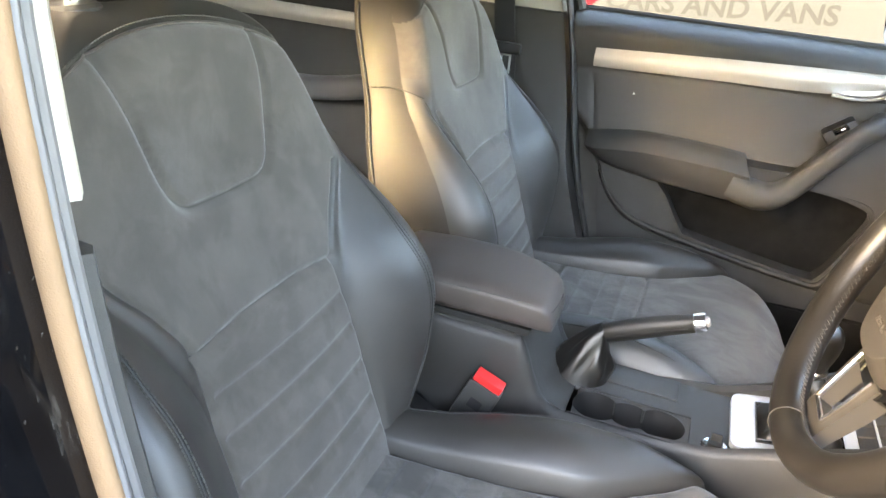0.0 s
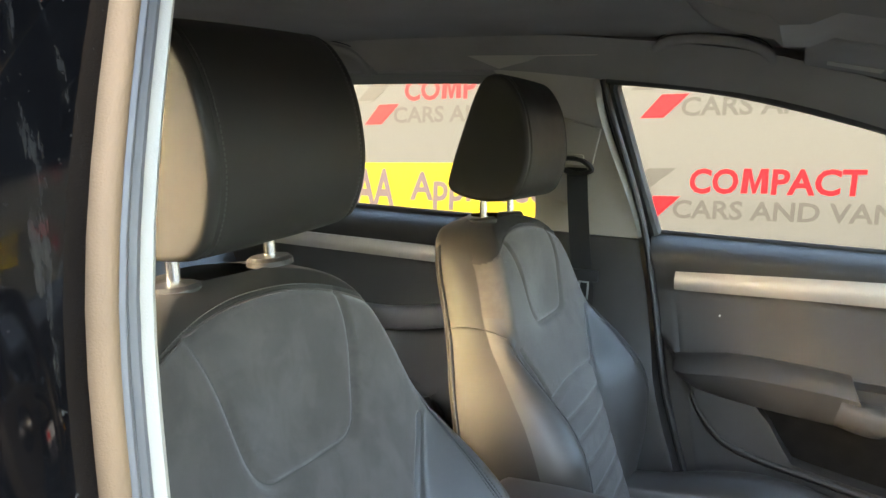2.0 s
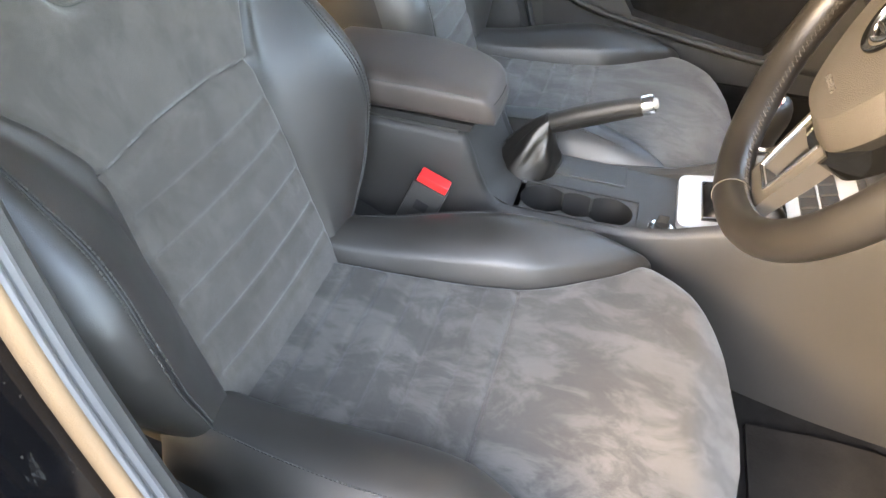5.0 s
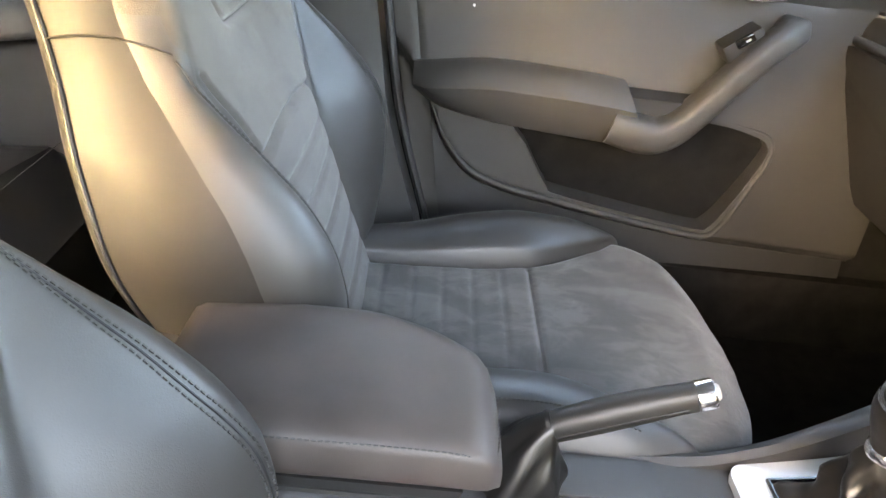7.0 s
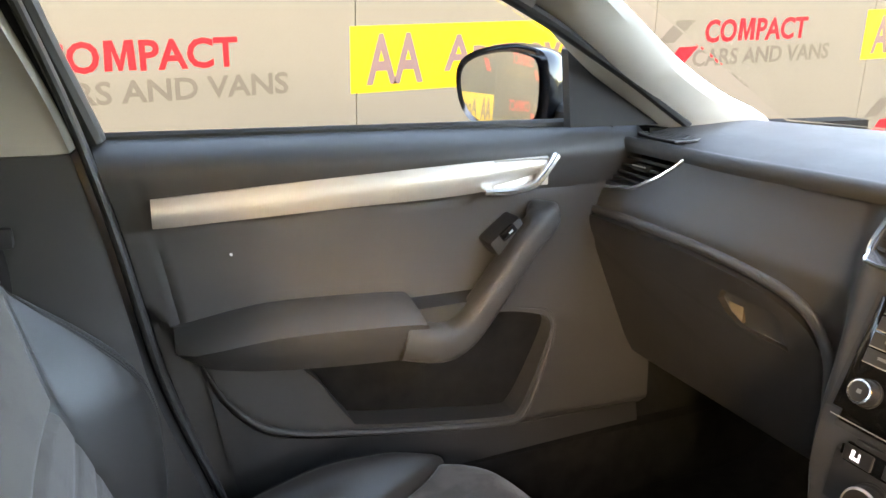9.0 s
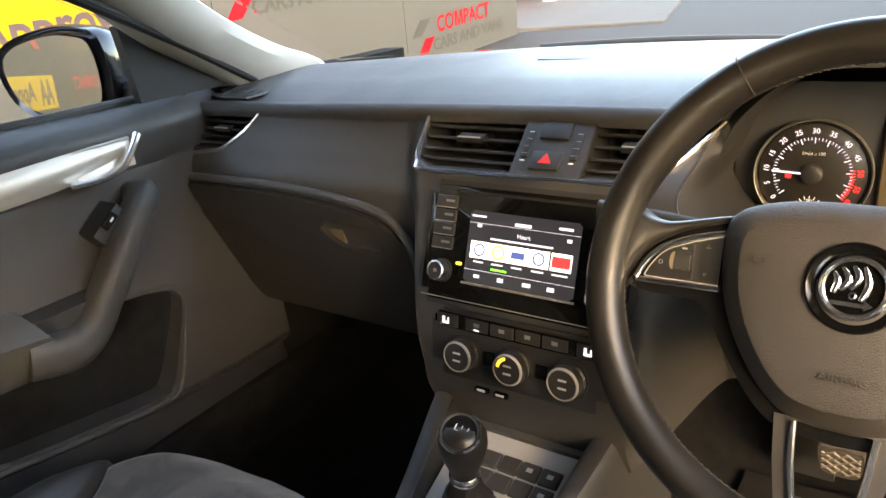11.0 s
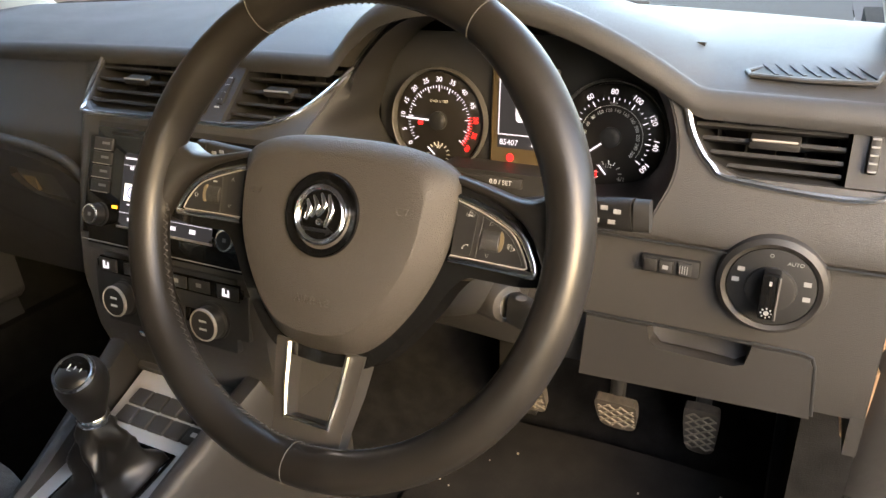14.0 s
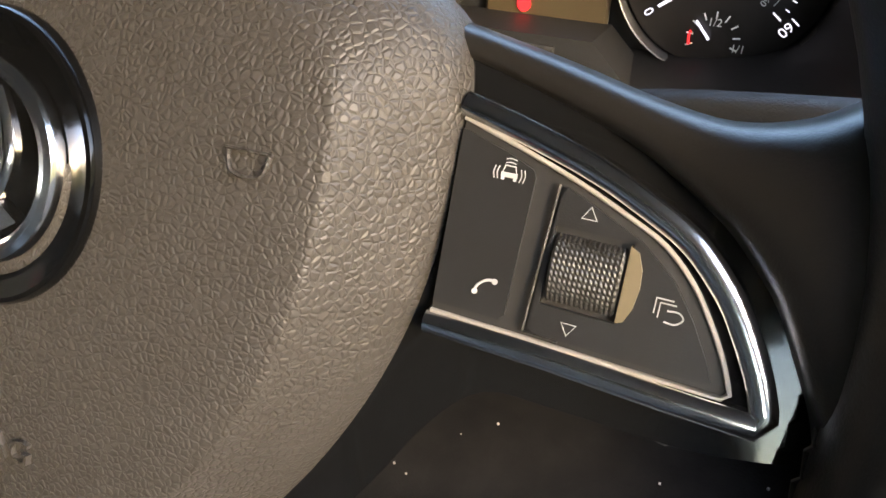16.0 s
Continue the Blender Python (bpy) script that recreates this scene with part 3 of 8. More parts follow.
def passenger_door():
    t = thing("passenger_door", "closed charcoal passenger door with silver trim strip", "car door", Matrix.Translation((0.3, 0.70, 0.3)))
    nu, nv = 120, 90

    def skin(u, v):
        z = 0.30 + 0.657 * v
        x0 = door_rear_x(z)
        x = x0 + (0.80 - x0) * u
        y = door_y(x, z)
        # raised ledge below the pocket
        led = ledge(x)
        y += 0.022 * step(led + 0.006, led - 0.020, z)
        # panel joint behind the rear edge of the main card
        jx = x0 + 0.035
        y += 0.004 * math.exp(-((x - jx) / 0.003) ** 2) * step(0.66, 0.68, z)
        # card joint under the strip
        y += 0.004 * math.exp(-((z - (0.836 + 0.03 * (x + 0.1))) / 0.004) ** 2)
        return (x, y, z)
    card = part("door_card", sheet(skin, nu, nv, (0, 0.05, 0)), PLASTIC, t, "charcoal grained door card with sunken pocket")
    pocket = smooth_line([(0.128, 0.640, 0), (0.165, 0.570, 0), (0.205, 0.510, 0), (0.228, 0.496, 0), (0.36, 0.475, 0), (0.485, 0.458, 0), (0.512, 0.466, 0), (0.540, 0.515, 0), (0.574, 0.595, 0), (0.572, 0.622, 0), (0.548, 0.636, 0), (0.475, 0.650, 0), (0.33, 0.655, 0)], 10, True)
    cut(card, prism([(p.x, p.y) for p in pocket], "xz", 0.5, 0.733))
    lip = [(x, ledge(x)) for x in np.linspace(-0.012, 0.500, 40)] + [(0.520, 0.452), (0.540, 0.484), (0.562, 0.540), (0.582, 0.594), (0.582, 0.622), (0.566, 0.641), (0.520, 0.651), (0.470, 0.659)]
    lip = smooth_line([(x, door_y(x, z) + 0.002, z) for x, z in lip], 3)
    part("pocket_rim", sweep(lip, 0.0062, 0.0078, 12, (0, 1, 0), taper=lambda u: 0.2 + 0.8 * min(1, u * 6, (1 - u) * 8)), PLASTIC, t, "rounded lip round the pocket", sharp=80)
    low = sheet(lambda u, v: (lambda x: (x, door_y(x, 0.40) + 0.022 - 0.003 - 0.010 * math.sin(math.pi * v), 0.302 + (ledge(x) - 0.016 - 0.302) * v))(door_rear_x(0.30 + 0.2 * v) + 0.015 + (0.79 - door_rear_x(0.30 + 0.2 * v) - 0.015) * u), 50, 20, (0, 0.012, 0))
    part("lower_panel", low, HARD, t, "dark lower door panel")
    part("pocket_liner", sheet(lambda u, v: (0.12 + 0.475 * u, 0.7315, 0.450 + 0.215 * v), 4, 4, (0, 0.0012, 0)), CARPET, t, "black sheet at the back of the pocket")
    # silver strip with the release lever
    def strip(u, v):
        x = -0.060 + 0.610 * u
        zt = lerp(x, [-0.06, 0.2, 0.45, 0.6], [0.882, 0.898, 0.910, 0.914])
        zb = lerp(x, [-0.06, 0.2, 0.42, 0.47, 0.56], [0.842, 0.852, 0.860, 0.872, 0.890])
        z = zb + (zt - zb) * v
        return (x, door_y(x, 0.87) - 0.010 - 0.008 * math.sin(math.pi * min(1, max(0, v))) + 0.012 * (1 - step(0.0, 0.05, u)) * 0.3, z)
    part("trim_strip", bev(sheet(strip, 40, 8, (0, 0.014, 0)), 0.002, 2, 60), SATIN, t, "brushed silver trim strip")
    lev = smooth_line([(0.430, 0.690, 0.862), (0.475, 0.686, 0.861), (0.515, 0.684, 0.870), (0.540, 0.686, 0.893), (0.560, 0.692, 0.914)], 8)
    part("release_lever", sweep(lev, 0.006, 0.010, 12, (0, 1, 0), square=0.4), CHROME, t, "bright release lever")
    part("lever_cup", sheet(lambda u, v: (0.45 + 0.10 * u, 0.6945 + 0.006 * math.sin(math.pi * u) * math.sin(math.pi * v), 0.866 + 0.044 * v), 10, 8, (0, 0.003, 0)), SATIN, t)
    # arm rest
    rows = []
    for k in range(17):
        u = k / 16
        x = -0.045 + 0.345 * u
        zt = lerp(x, [-0.045, 0.1, 0.262, 0.30], [0.704, 0.722, 0.716, 0.712])
        zb = lerp(x, [-0.045, 0.0, 0.15, 0.31], [0.655, 0.628, 0.606, 0.596])
        pro = lerp(x, [-0.045, -0.02, 0.08, 0.3], [0.030, 0.050, 0.062, 0.066])
        y0 = door_y(x, 0.68) + 0.012
        pts = [(y0, zt - 0.004), (y0 - pro * 0.45, zt - 0.006), (y0 - pro * 0.92, zt - 0.026), (y0 - pro * 1.08, zt - 0.040), (y0 - pro * 1.0, (zt + zb) / 2 - 0.012), (y0 - pro * 0.7, zb + 0.008), (y0 - pro * 0.35, zb), (y0, zb + 0.004)]
        rows.append([(x + 0.045 * u * ((zt - p[1]) / 0.1), p[0], p[1]) for p in pts])
    part("armrest", bev(rings(rows), 0.003, 2, 40), PLASTIC, t, "padded charcoal armrest")
    # pull handle, an open bow that climbs to the front
    path = smooth_line([(0.290, 0.676, 0.642), (0.330, 0.667, 0.634), (0.362, 0.664, 0.634), (0.392, 0.662, 0.650), (0.420, 0.661, 0.683), (0.464, 0.660, 0.744), (0.500, 0.661, 0.790), (0.520, 0.664, 0.808), (0.538, 0.680, 0.818), (0.546, 0.712, 0.818)], 6)
    part("pull_handle", sweep(path, 0.026, 0.032, 24, (0, 1, 0), taper=lambda u: lerp(u, [0, 0.15, 0.4, 0.7, 0.92, 1], [1.28, 1.22, 0.92, 0.84, 0.82, 0.70]), square=0.34), PLASTIC, t, "charcoal bow-shaped pull handle")
    tray = rings([[(0.28, 0.722, 0.700), (0.28, 0.66, 0.690), (0.28, 0.66, 0.64), (0.28, 0.722, 0.63)], [(0.425, 0.724, 0.700), (0.425, 0.668, 0.690), (0.425, 0.668, 0.66), (0.425, 0.724, 0.65)]])
    part("handle_tray", bev(tray, 0.004, 2), HARD, t)
    sw = box(0.468, 0.690, 0.790, 0.066, 0.05, 0.034, 0.006, 2, Matrix.Rotation(radians(-38), 3, "Y"))
    p = part("switch_block", sw, HARD, t, "window switch block")
    part("window_switch", box(0.464, 0.667, 0.799, 0.030, 0.010, 0.014, 0.003, 2, Matrix.Rotation(radians(-38), 3, "Y")), PIANO, p)
    part("switch_mark", box(0.467, 0.6615, 0.801, 0.008, 0.001, 0.003, 0, 1, Matrix.Rotation(radians(-38), 3, "Y")), LUMEDIM, p)
    part("lock_pin", lathe([(0.002, 0), (0.002, 0.003)], (0.04, 0.704, 0.795), (0, -1, 0), 10), LUMEDIM, t)
    # window seal line and corner panel
    part("window_seal", sweep([(-0.12 + 0.9 * k / 12, 0.752, 0.958) for k in range(13)], 0.007, 0.008, 8), RUBBER, t)
    part("corner_panel", prism([(0.60, 0.955), (0.90, 0.955), (0.78, 1.0), (0.60, 1.085), (0.585, 1.08)], "xz", 0.715, 0.735, 0.004), BLACK, t, "black mirror corner panel")
    part("frame_rear", sweep([(-0.118, 0.752, 0.955), (-0.165, 0.735, 1.09), (-0.222, 0.69, 1.275), (-0.215, 0.68, 1.30)], 0.014, 0.022, 10, (0, 1, 0)), RUBBER, t, "black window frame")
    hp = [(x, 0.70 - 0.10 * (z - 0.955) / 0.35, z) for x, z in [(-0.22, 1.29), (0.03, 1.266), (0.30, 1.203), (0.46, 1.143), (0.62, 1.068), (0.75, 1.0), (0.83, 0.957)]]
    part("frame_head", sweep(smooth_line(hp, 6), 0.010, 0.012, 10, (0, 1, 0)), RUBBER, t, "black window frame")
    g = part("window_pane", prism([(-0.13, 0.95), (0.62, 0.95), (0.62, 1.07), (0.46, 1.145), (0.30, 1.205), (0.03, 1.268), (-0.22, 1.292)], "xz", 0.757, 0.760), GLASS, t, "clear raised window pane")
    for v in g.data.vertices:
        wz = v.co.z + 0.3
        v.co.y -= 0.10 * (wz - 0.955) / 0.35
    g.visible_shadow = False


passenger_door()
solid("shut_face", sheet(lambda u, v: (lerp(0.25 + 1.06 * v, [0.25, 0.62, 0.955, 1.31], [0.05, -0.05, -0.122, -0.235]) - 0.25 * (1 - u), 0.772 - 0.10 * step(0.955, 1.305, 0.25 + 1.06 * v), 0.25 + 1.06 * v), 6, 20, (0, 0.03, 0)), BLACK, "black painted pillar behind the door gap", "pillar", "structure")
solid("sill_passenger", box(-0.1, 0.74, 0.27, 2.9, 0.12, 0.22, 0.01), CARPET, "black sill along the passenger side", "sill", "structure")


def rear_side():
    t = thing("rear_door", "closed charcoal rear door with silver strip", "car door", Matrix.Translation((-0.8, 0.70, 0.3)))
    part("door_card", sheet(lambda u, v: (-1.45 + 1.05 * u + 0.10 * (v - 0.5), door_y(-0.5, 0.30 + 0.657 * v) + 0.01, 0.30 + 0.657 * v), 30, 40, (0, 0.05, 0)), HARD, t)
    part("trim_strip", bev(sheet(lambda u, v: (-1.25 + 0.83 * u, 0.692 - 0.008 * math.sin(math.pi * v), 0.838 + 0.040 * v), 20, 6, (0, 0.014, 0)), 0.002, 2, 60), SATIN, t, "brushed silver trim strip")
    path = smooth_line([(-1.2, 0.70, 0.69), (-1.05, 0.655, 0.69), (-0.80, 0.648, 0.685), (-0.66, 0.655, 0.70), (-0.60, 0.69, 0.71)], 6)
    part("armrest", sweep(path, 0.028, 0.030, 14, (0, 0, 1), square=0.4), SOFT, t)
    part("window_seal", sweep([(-1.4 + 0.1 * k, 0.752, 0.958) for k in range(11)], 0.007, 0.008, 8), RUBBER, t)
    g = part("window_pane", prism([(-0.40, 0.95), (-0.44, 1.30), (-0.9, 1.305), (-1.2, 1.285), (-1.30, 1.20), (-1.35, 0.95)], "xz", 0.757, 0.760), GLASS, t, "clear raised window pane")
    for v in g.data.vertices:
        v.co.y -= 0.10 * (v.co.z + 0.3 - 0.955) / 0.35
    g.visible_shadow = False
    # centre pillar, upper cream half and lower charcoal half
    def pil(z0, z1, n, inner):
        rows = []
        for k in range(n + 1):
            z = z0 + (z1 - z0) * k / n
            xf = lerp(z, [0.25, 0.38, 0.62, 0.84, 0.955, 1.29, 1.34], [0.03, 0.0, -0.075, -0.118, -0.145, -0.245, -0.20])
            xr = lerp(z, [0.25, 0.6, 0.955, 1.20, 1.29, 1.34], [-0.42, -0.42, -0.40, -0.42, -0.46, -0.55])
            y = lerp(z, [0.25, 0.62, 0.72, 0.955, 1.29, 1.34], [0.66, 0.66, 0.69, 0.70, 0.605, 0.55]) - inner
            rows.append([(xf, y + 0.05, z), (xf - 0.006, y + 0.008, z), (xf - 0.03, y, z), (xr + 0.03, y, z), (xr + 0.006, y + 0.01, z), (xr, y + 0.05, z)])
        return rings(rows)
    solid("trim_pillar_lower", pil(0.25, 0.945, 16, 0.0), PLASTIC, "charcoal lower centre pillar trim", "trim", "structure")
    solid("trim_pillar_upper", pil(0.947, 1.335, 14, 0.003), CREAM, "cream upper centre pillar trim", "trim", "structure")
    solid("seal_door_rear", sweep([(lerp(z, [0.25, 0.38, 0.62, 0.84, 0.955, 1.29], [0.045, 0.012, -0.064, -0.107, -0.133, -0.232]), 0.705 - 0.09 * step(0.955, 1.29, z), z) for z in np.linspace(0.25, 1.29, 20)], 0.007, 0.014, 10, (0, 1, 0)), RUBBER,
          "black rubber door seal", "seal", "structure")
    # belt with its guide
    b = thing("seat_belt", "black webbing seat belt hanging from a cream guide", "seat belt", Matrix.Translation((-0.29, 0.66, 1.1)), "seat belts")
    part("guide_plate", box(-0.300, 0.650, 1.11, 0.10, 0.012, 0.19, 0.005, 2, Matrix.Rotation(radians(14), 3, "Y") @ Matrix.Rotation(radians(15), 3, "X")), CREAM, b, "cream height adjuster cover")
    part("guide_loop", sweep(smooth_line([(-0.325, 0.634, 1.105), (-0.30, 0.626, 1.12), (-0.265, 0.628, 1.115), (-0.248, 0.634, 1.095), (-0.29, 0.632, 1.088)], 5, True), 0.006, 0.009, 8, (0, 1, 0), True), HARD, b)
    part("guide_cap", box(-0.295, 0.630, 1.118, 0.06, 0.016, 0.024, 0.006), CREAM, b)
    rows = []
    for k in range(25):
        u = k / 24
        z = 1.10 - 0.72 * u
        x = -0.283 + 0.035 * min(1, u * 2.6)
        y = 0.640 - 0.012 * math.sin(math.pi * min(1, u * 2.6)) + 0.004 * u
        rows.append([(x - 0.023, y, z), (x + 0.023, y + 0.002, z), (x + 0.023, y + 0.0045, z), (x - 0.023, y + 0.0025, z)])
    part("webbing", rings(rows), WEBBING, b)
    tg = part("tongue_grip", box(-0.247, 0.632, 0.862, 0.066, 0.016, 0.026, 0.006), HARD, b)
    fr = join(box(-0.247, 0.632, 0.848, 0.024, 0.003, 0.006), box(-0.257, 0.632, 0.828, 0.004, 0.003, 0.04), box(-0.237, 0.632, 0.828, 0.004, 0.003, 0.04), box(-0.247, 0.632, 0.810, 0.024, 0.003, 0.006))
    part("tongue", fr, SILVERP, tg, "bright steel tongue")
    # tail of the cabin
    solid("trim_rear_pillar", sheet(lambda u, v: (-1.9 + 0.62 * u + 0.12 * v, 0.70 - 0.10 * v, 0.93 + 0.42 * v), 10, 10, (0, 0.04, 0)), CREAM, "cream rear pillar trim", "trim", "structure")
    solid("tailgate", sheet(lambda u, v: (-2.2 + 0.45 * v, -0.72 + 1.44 * u, 0.4 + 0.95 * v), 8, 8, (-0.03, 0, 0)), HARD, "dark tailgate closing the rear of the cabin", "tailgate", "structure")
    solid("parcel_shelf", box(-1.75, 0, 0.90, 0.75, 1.38, 0.02, 0.004), CARPET, "black parcel shelf behind the rear bench", "shelf")
    # rear bench
    r = thing("rear_bench", "black leather rear bench with grey suede inserts", "rear seat", Matrix.Translation((-0.9, 0, 0.25)))
    def cush(u, v):
        x = -1.12 + 0.58 * u
        y = -0.66 + 1.32 * v
        return (x, y, 0.50 - 0.10 * step(0.86, 1.0, u) - 0.02 * math.cos(6 * math.pi * v) * (1 - u ** 4) + 0.02 * u - 0.03 * step(0.93, 1, abs(2 * v - 1)))
    part("cushion", sheet(cush, 30, 60, (0, 0, -0.20)), GAITER, r)
    part("backrest", sheet(lambda u, v: (-1.12 - 0.28 * v + 0.02 * math.cos(6 * math.pi * u), -0.66 + 1.32 * u, 0.46 + 0.52 * v), 50, 20, (-0.10, 0, 0.02)), GAITER, r)
    part("stitching", stitches([(-0.60, -0.62 + 0.05 * k, 0.5185) for k in range(26)]), STITCH, r)
    for y in (-0.40, 0.40):
        hd = part("headrest", box(-1.44, y, 1.055, 0.09, 0.25, 0.13, 0.03, 3), LEATHER, r)
        for dy in (-0.06, 0.06):
            part("post", lathe([(0.006, 0), (0.006, 0.06)], (-1.44, y + dy, 0.94), (0, 0, 1), 10), CHROME, hd)


rear_side()


def rear_driver_side():
    t = thing("rear_door_driver", "closed rear door on the driver's side", "car door", Matrix.Translation((-0.9, -0.70, 0.3)))
    part("door_card", sheet(lambda u, v: (-1.75 + 1.42 * u - 0.04 * v, -door_y(-0.5, 0.24 + 0.715 * v) - 0.012, 0.24 + 0.715 * v), 20, 30, (0, -0.05, 0)), HARD, t)
    part("window_seal", sweep([(-1.6 + 0.1 * k, -0.755, 0.958) for k in range(13)], 0.008, 0.009, 8), RUBBER, t)
    g = part("window_pane", prism([(-0.36, 0.95), (-0.42, 1.31), (-0.9, 1.315), (-1.2, 1.29), (-1.32, 1.20), (-1.40, 0.95)], "xz", -0.760, -0.757), GLASS, t, "clear raised window pane")
    for v in g.data.vertices:
        v.co.y += 0.10 * (v.co.z + 0.3 - 0.955) / 0.35
    g.visible_shadow = False
    solid("trim_rear_pillar", sheet(lambda u, v: (-1.9 + 0.62 * u + 0.12 * v, -0.70 + 0.10 * v, 0.93 + 0.42 * v), 10, 10, (0, -0.04, 0)), CREAM, "cream rear pillar trim", "trim", "structure")


rear_driver_side()


def grab(x, group="grab handles"):
    t = thing("grab_handle", "grey folded roof grab handle", "grab handle", Matrix.Translation((x, 0.58, 1.33)), group)
    path = smooth_line([(x - 0.125, 0.588, 1.322), (x - 0.105, 0.556, 1.352), (x - 0.05, 0.543, 1.362), (x + 0.03, 0.543, 1.356), (x + 0.09, 0.556, 1.338), (x + 0.115, 0.588, 1.300)], 6)
    part("grip", sweep(path, 0.010, 0.013, 12, (0, 1, 0.3), square=0.3), LINING, t)
    part("grip_groove", sweep([p + Vector((0, -0.004, 0.015)) for p in path[2:-2]], 0.0012, 0.0012, 6), BLACK, t)
    for dx in (-0.118, 0.108):
        part("mount", box(x + dx, 0.590, 1.315 - 0.05 * dx, 0.035, 0.03, 0.03, 0.008), LINING, t)


grab(-0.005)
grab(-0.905)


def overhead():
    v = thing("sun_visor", "grey sun visor folded against the headlining", "sun visor", Matrix.Translation((0.24, 0.40, 1.31)))
    tilt = Matrix.Rotation(radians(10), 3, "Y")
    part("visor_panel", box(0.235, 0.40, 1.308, 0.17, 0.44, 0.018, 0.008, 3, tilt), LINING, v)
    q = tilt @ Vector((-0.005, 0.06, -0.0093))
    part("label", box(0.235 + q.x, 0.40 + q.y, 1.308 + q.z, 0.085, 0.060, 0.0012, 0, 1, tilt), CREAM, v, "pale warning label")
    part("clip", box(0.17, 0.17, 1.328, 0.03, 0.03, 0.025, 0.006), LINING, v)
    o = thing("overhead_console", "grey overhead lamp console on the headlining", "overhead console", Matrix.Translation((0.2, 0, 1.35)))
    prof = [(0.0, 1.368), (0.012, 1.342), (0.036, 1.322), (0.075, 1.309), (0.116, 1.301), (0.128, 1.290), (0.158, 1.290), (0.185, 1.301), (0.25, 1.289), (0.37, 1.280), (0.38, 1.36)]
    h = part("housing", prism(prof, "xz", -0.10, 0.095, 0.004, 2), LINING, o)
    part("housing_joint", sweep([(0.122, 0.0958, 1.300), (0.116, 0.0958, 1.318), (0.114, 0.0958, 1.350)], 0.0012, 0.0012, 6), BLACK, h)
    for y in (-0.045, 0.045):
        part("lamp_lens", box(0.315, y, 1.2825, 0.07, 0.06, 0.008, 0.003), surface("lamp_lens_grey", (0.5, 0.5, 0.48), 0.2), o)
    for i in range(7):
        part("microphone_slot", box(0.205 + 0.008 * i, 0.0958, 1.306, 0.003, 0.002, 0.012), BLACK, o)


overhead()


def wing_mirror():
    t = thing("wing_mirror", "black painted wing mirror outside the door", "wing mirror", Matrix.Translation((0.62, 0.9, 0.95)))
    c = Vector((0.590, 0.93, 0.995))
    # shell opens to the rear; its face looks back and slightly inwards
    nrm = Vector((-0.93, -0.36, 0.03)).normalized()
    side = Vector((0, 0, 1)).cross(nrm).normalized()
    upv = nrm.cross(side)
    out = [(-0.125, 0.030), (-0.092, 0.066), (-0.01, 0.084), (0.05, 0.082), (0.090, 0.064), (0.100, 0.0), (0.088, -0.052), (0.03, -0.080), (-0.045, -0.072), (-0.105, -0.038)]
    out = smooth_line([(a, b, 0) for a, b in out], 4, True)
    def ring(f, d):
        return [c + side * (p.x * f) + upv * (p.y * f) - nrm * d for p in out]
    part("shell", rings([ring(0.96, 0.004), ring(1.05, -0.002), ring(1.09, 0.012), ring(1.06, 0.05), ring(0.86, 0.10), ring(0.45, 0.125)]), BPAINT, t, "glossy black shell")
    part("glass", rings([[q - side * 0.006 for q in ring(0.88, -0.001)], [q - side * 0.006 for q in ring(0.88, -0.003)]]), MIRROR, t, "mirror glass")
    part("arm", sweep(smooth_line([(0.66, 0.90, 0.965), (0.70, 0.83, 0.955), (0.74, 0.76, 0.955)], 5), 0.045, 0.028, 12, (0, 0, 1), square=0.3), BLACK, t)


wing_mirror()


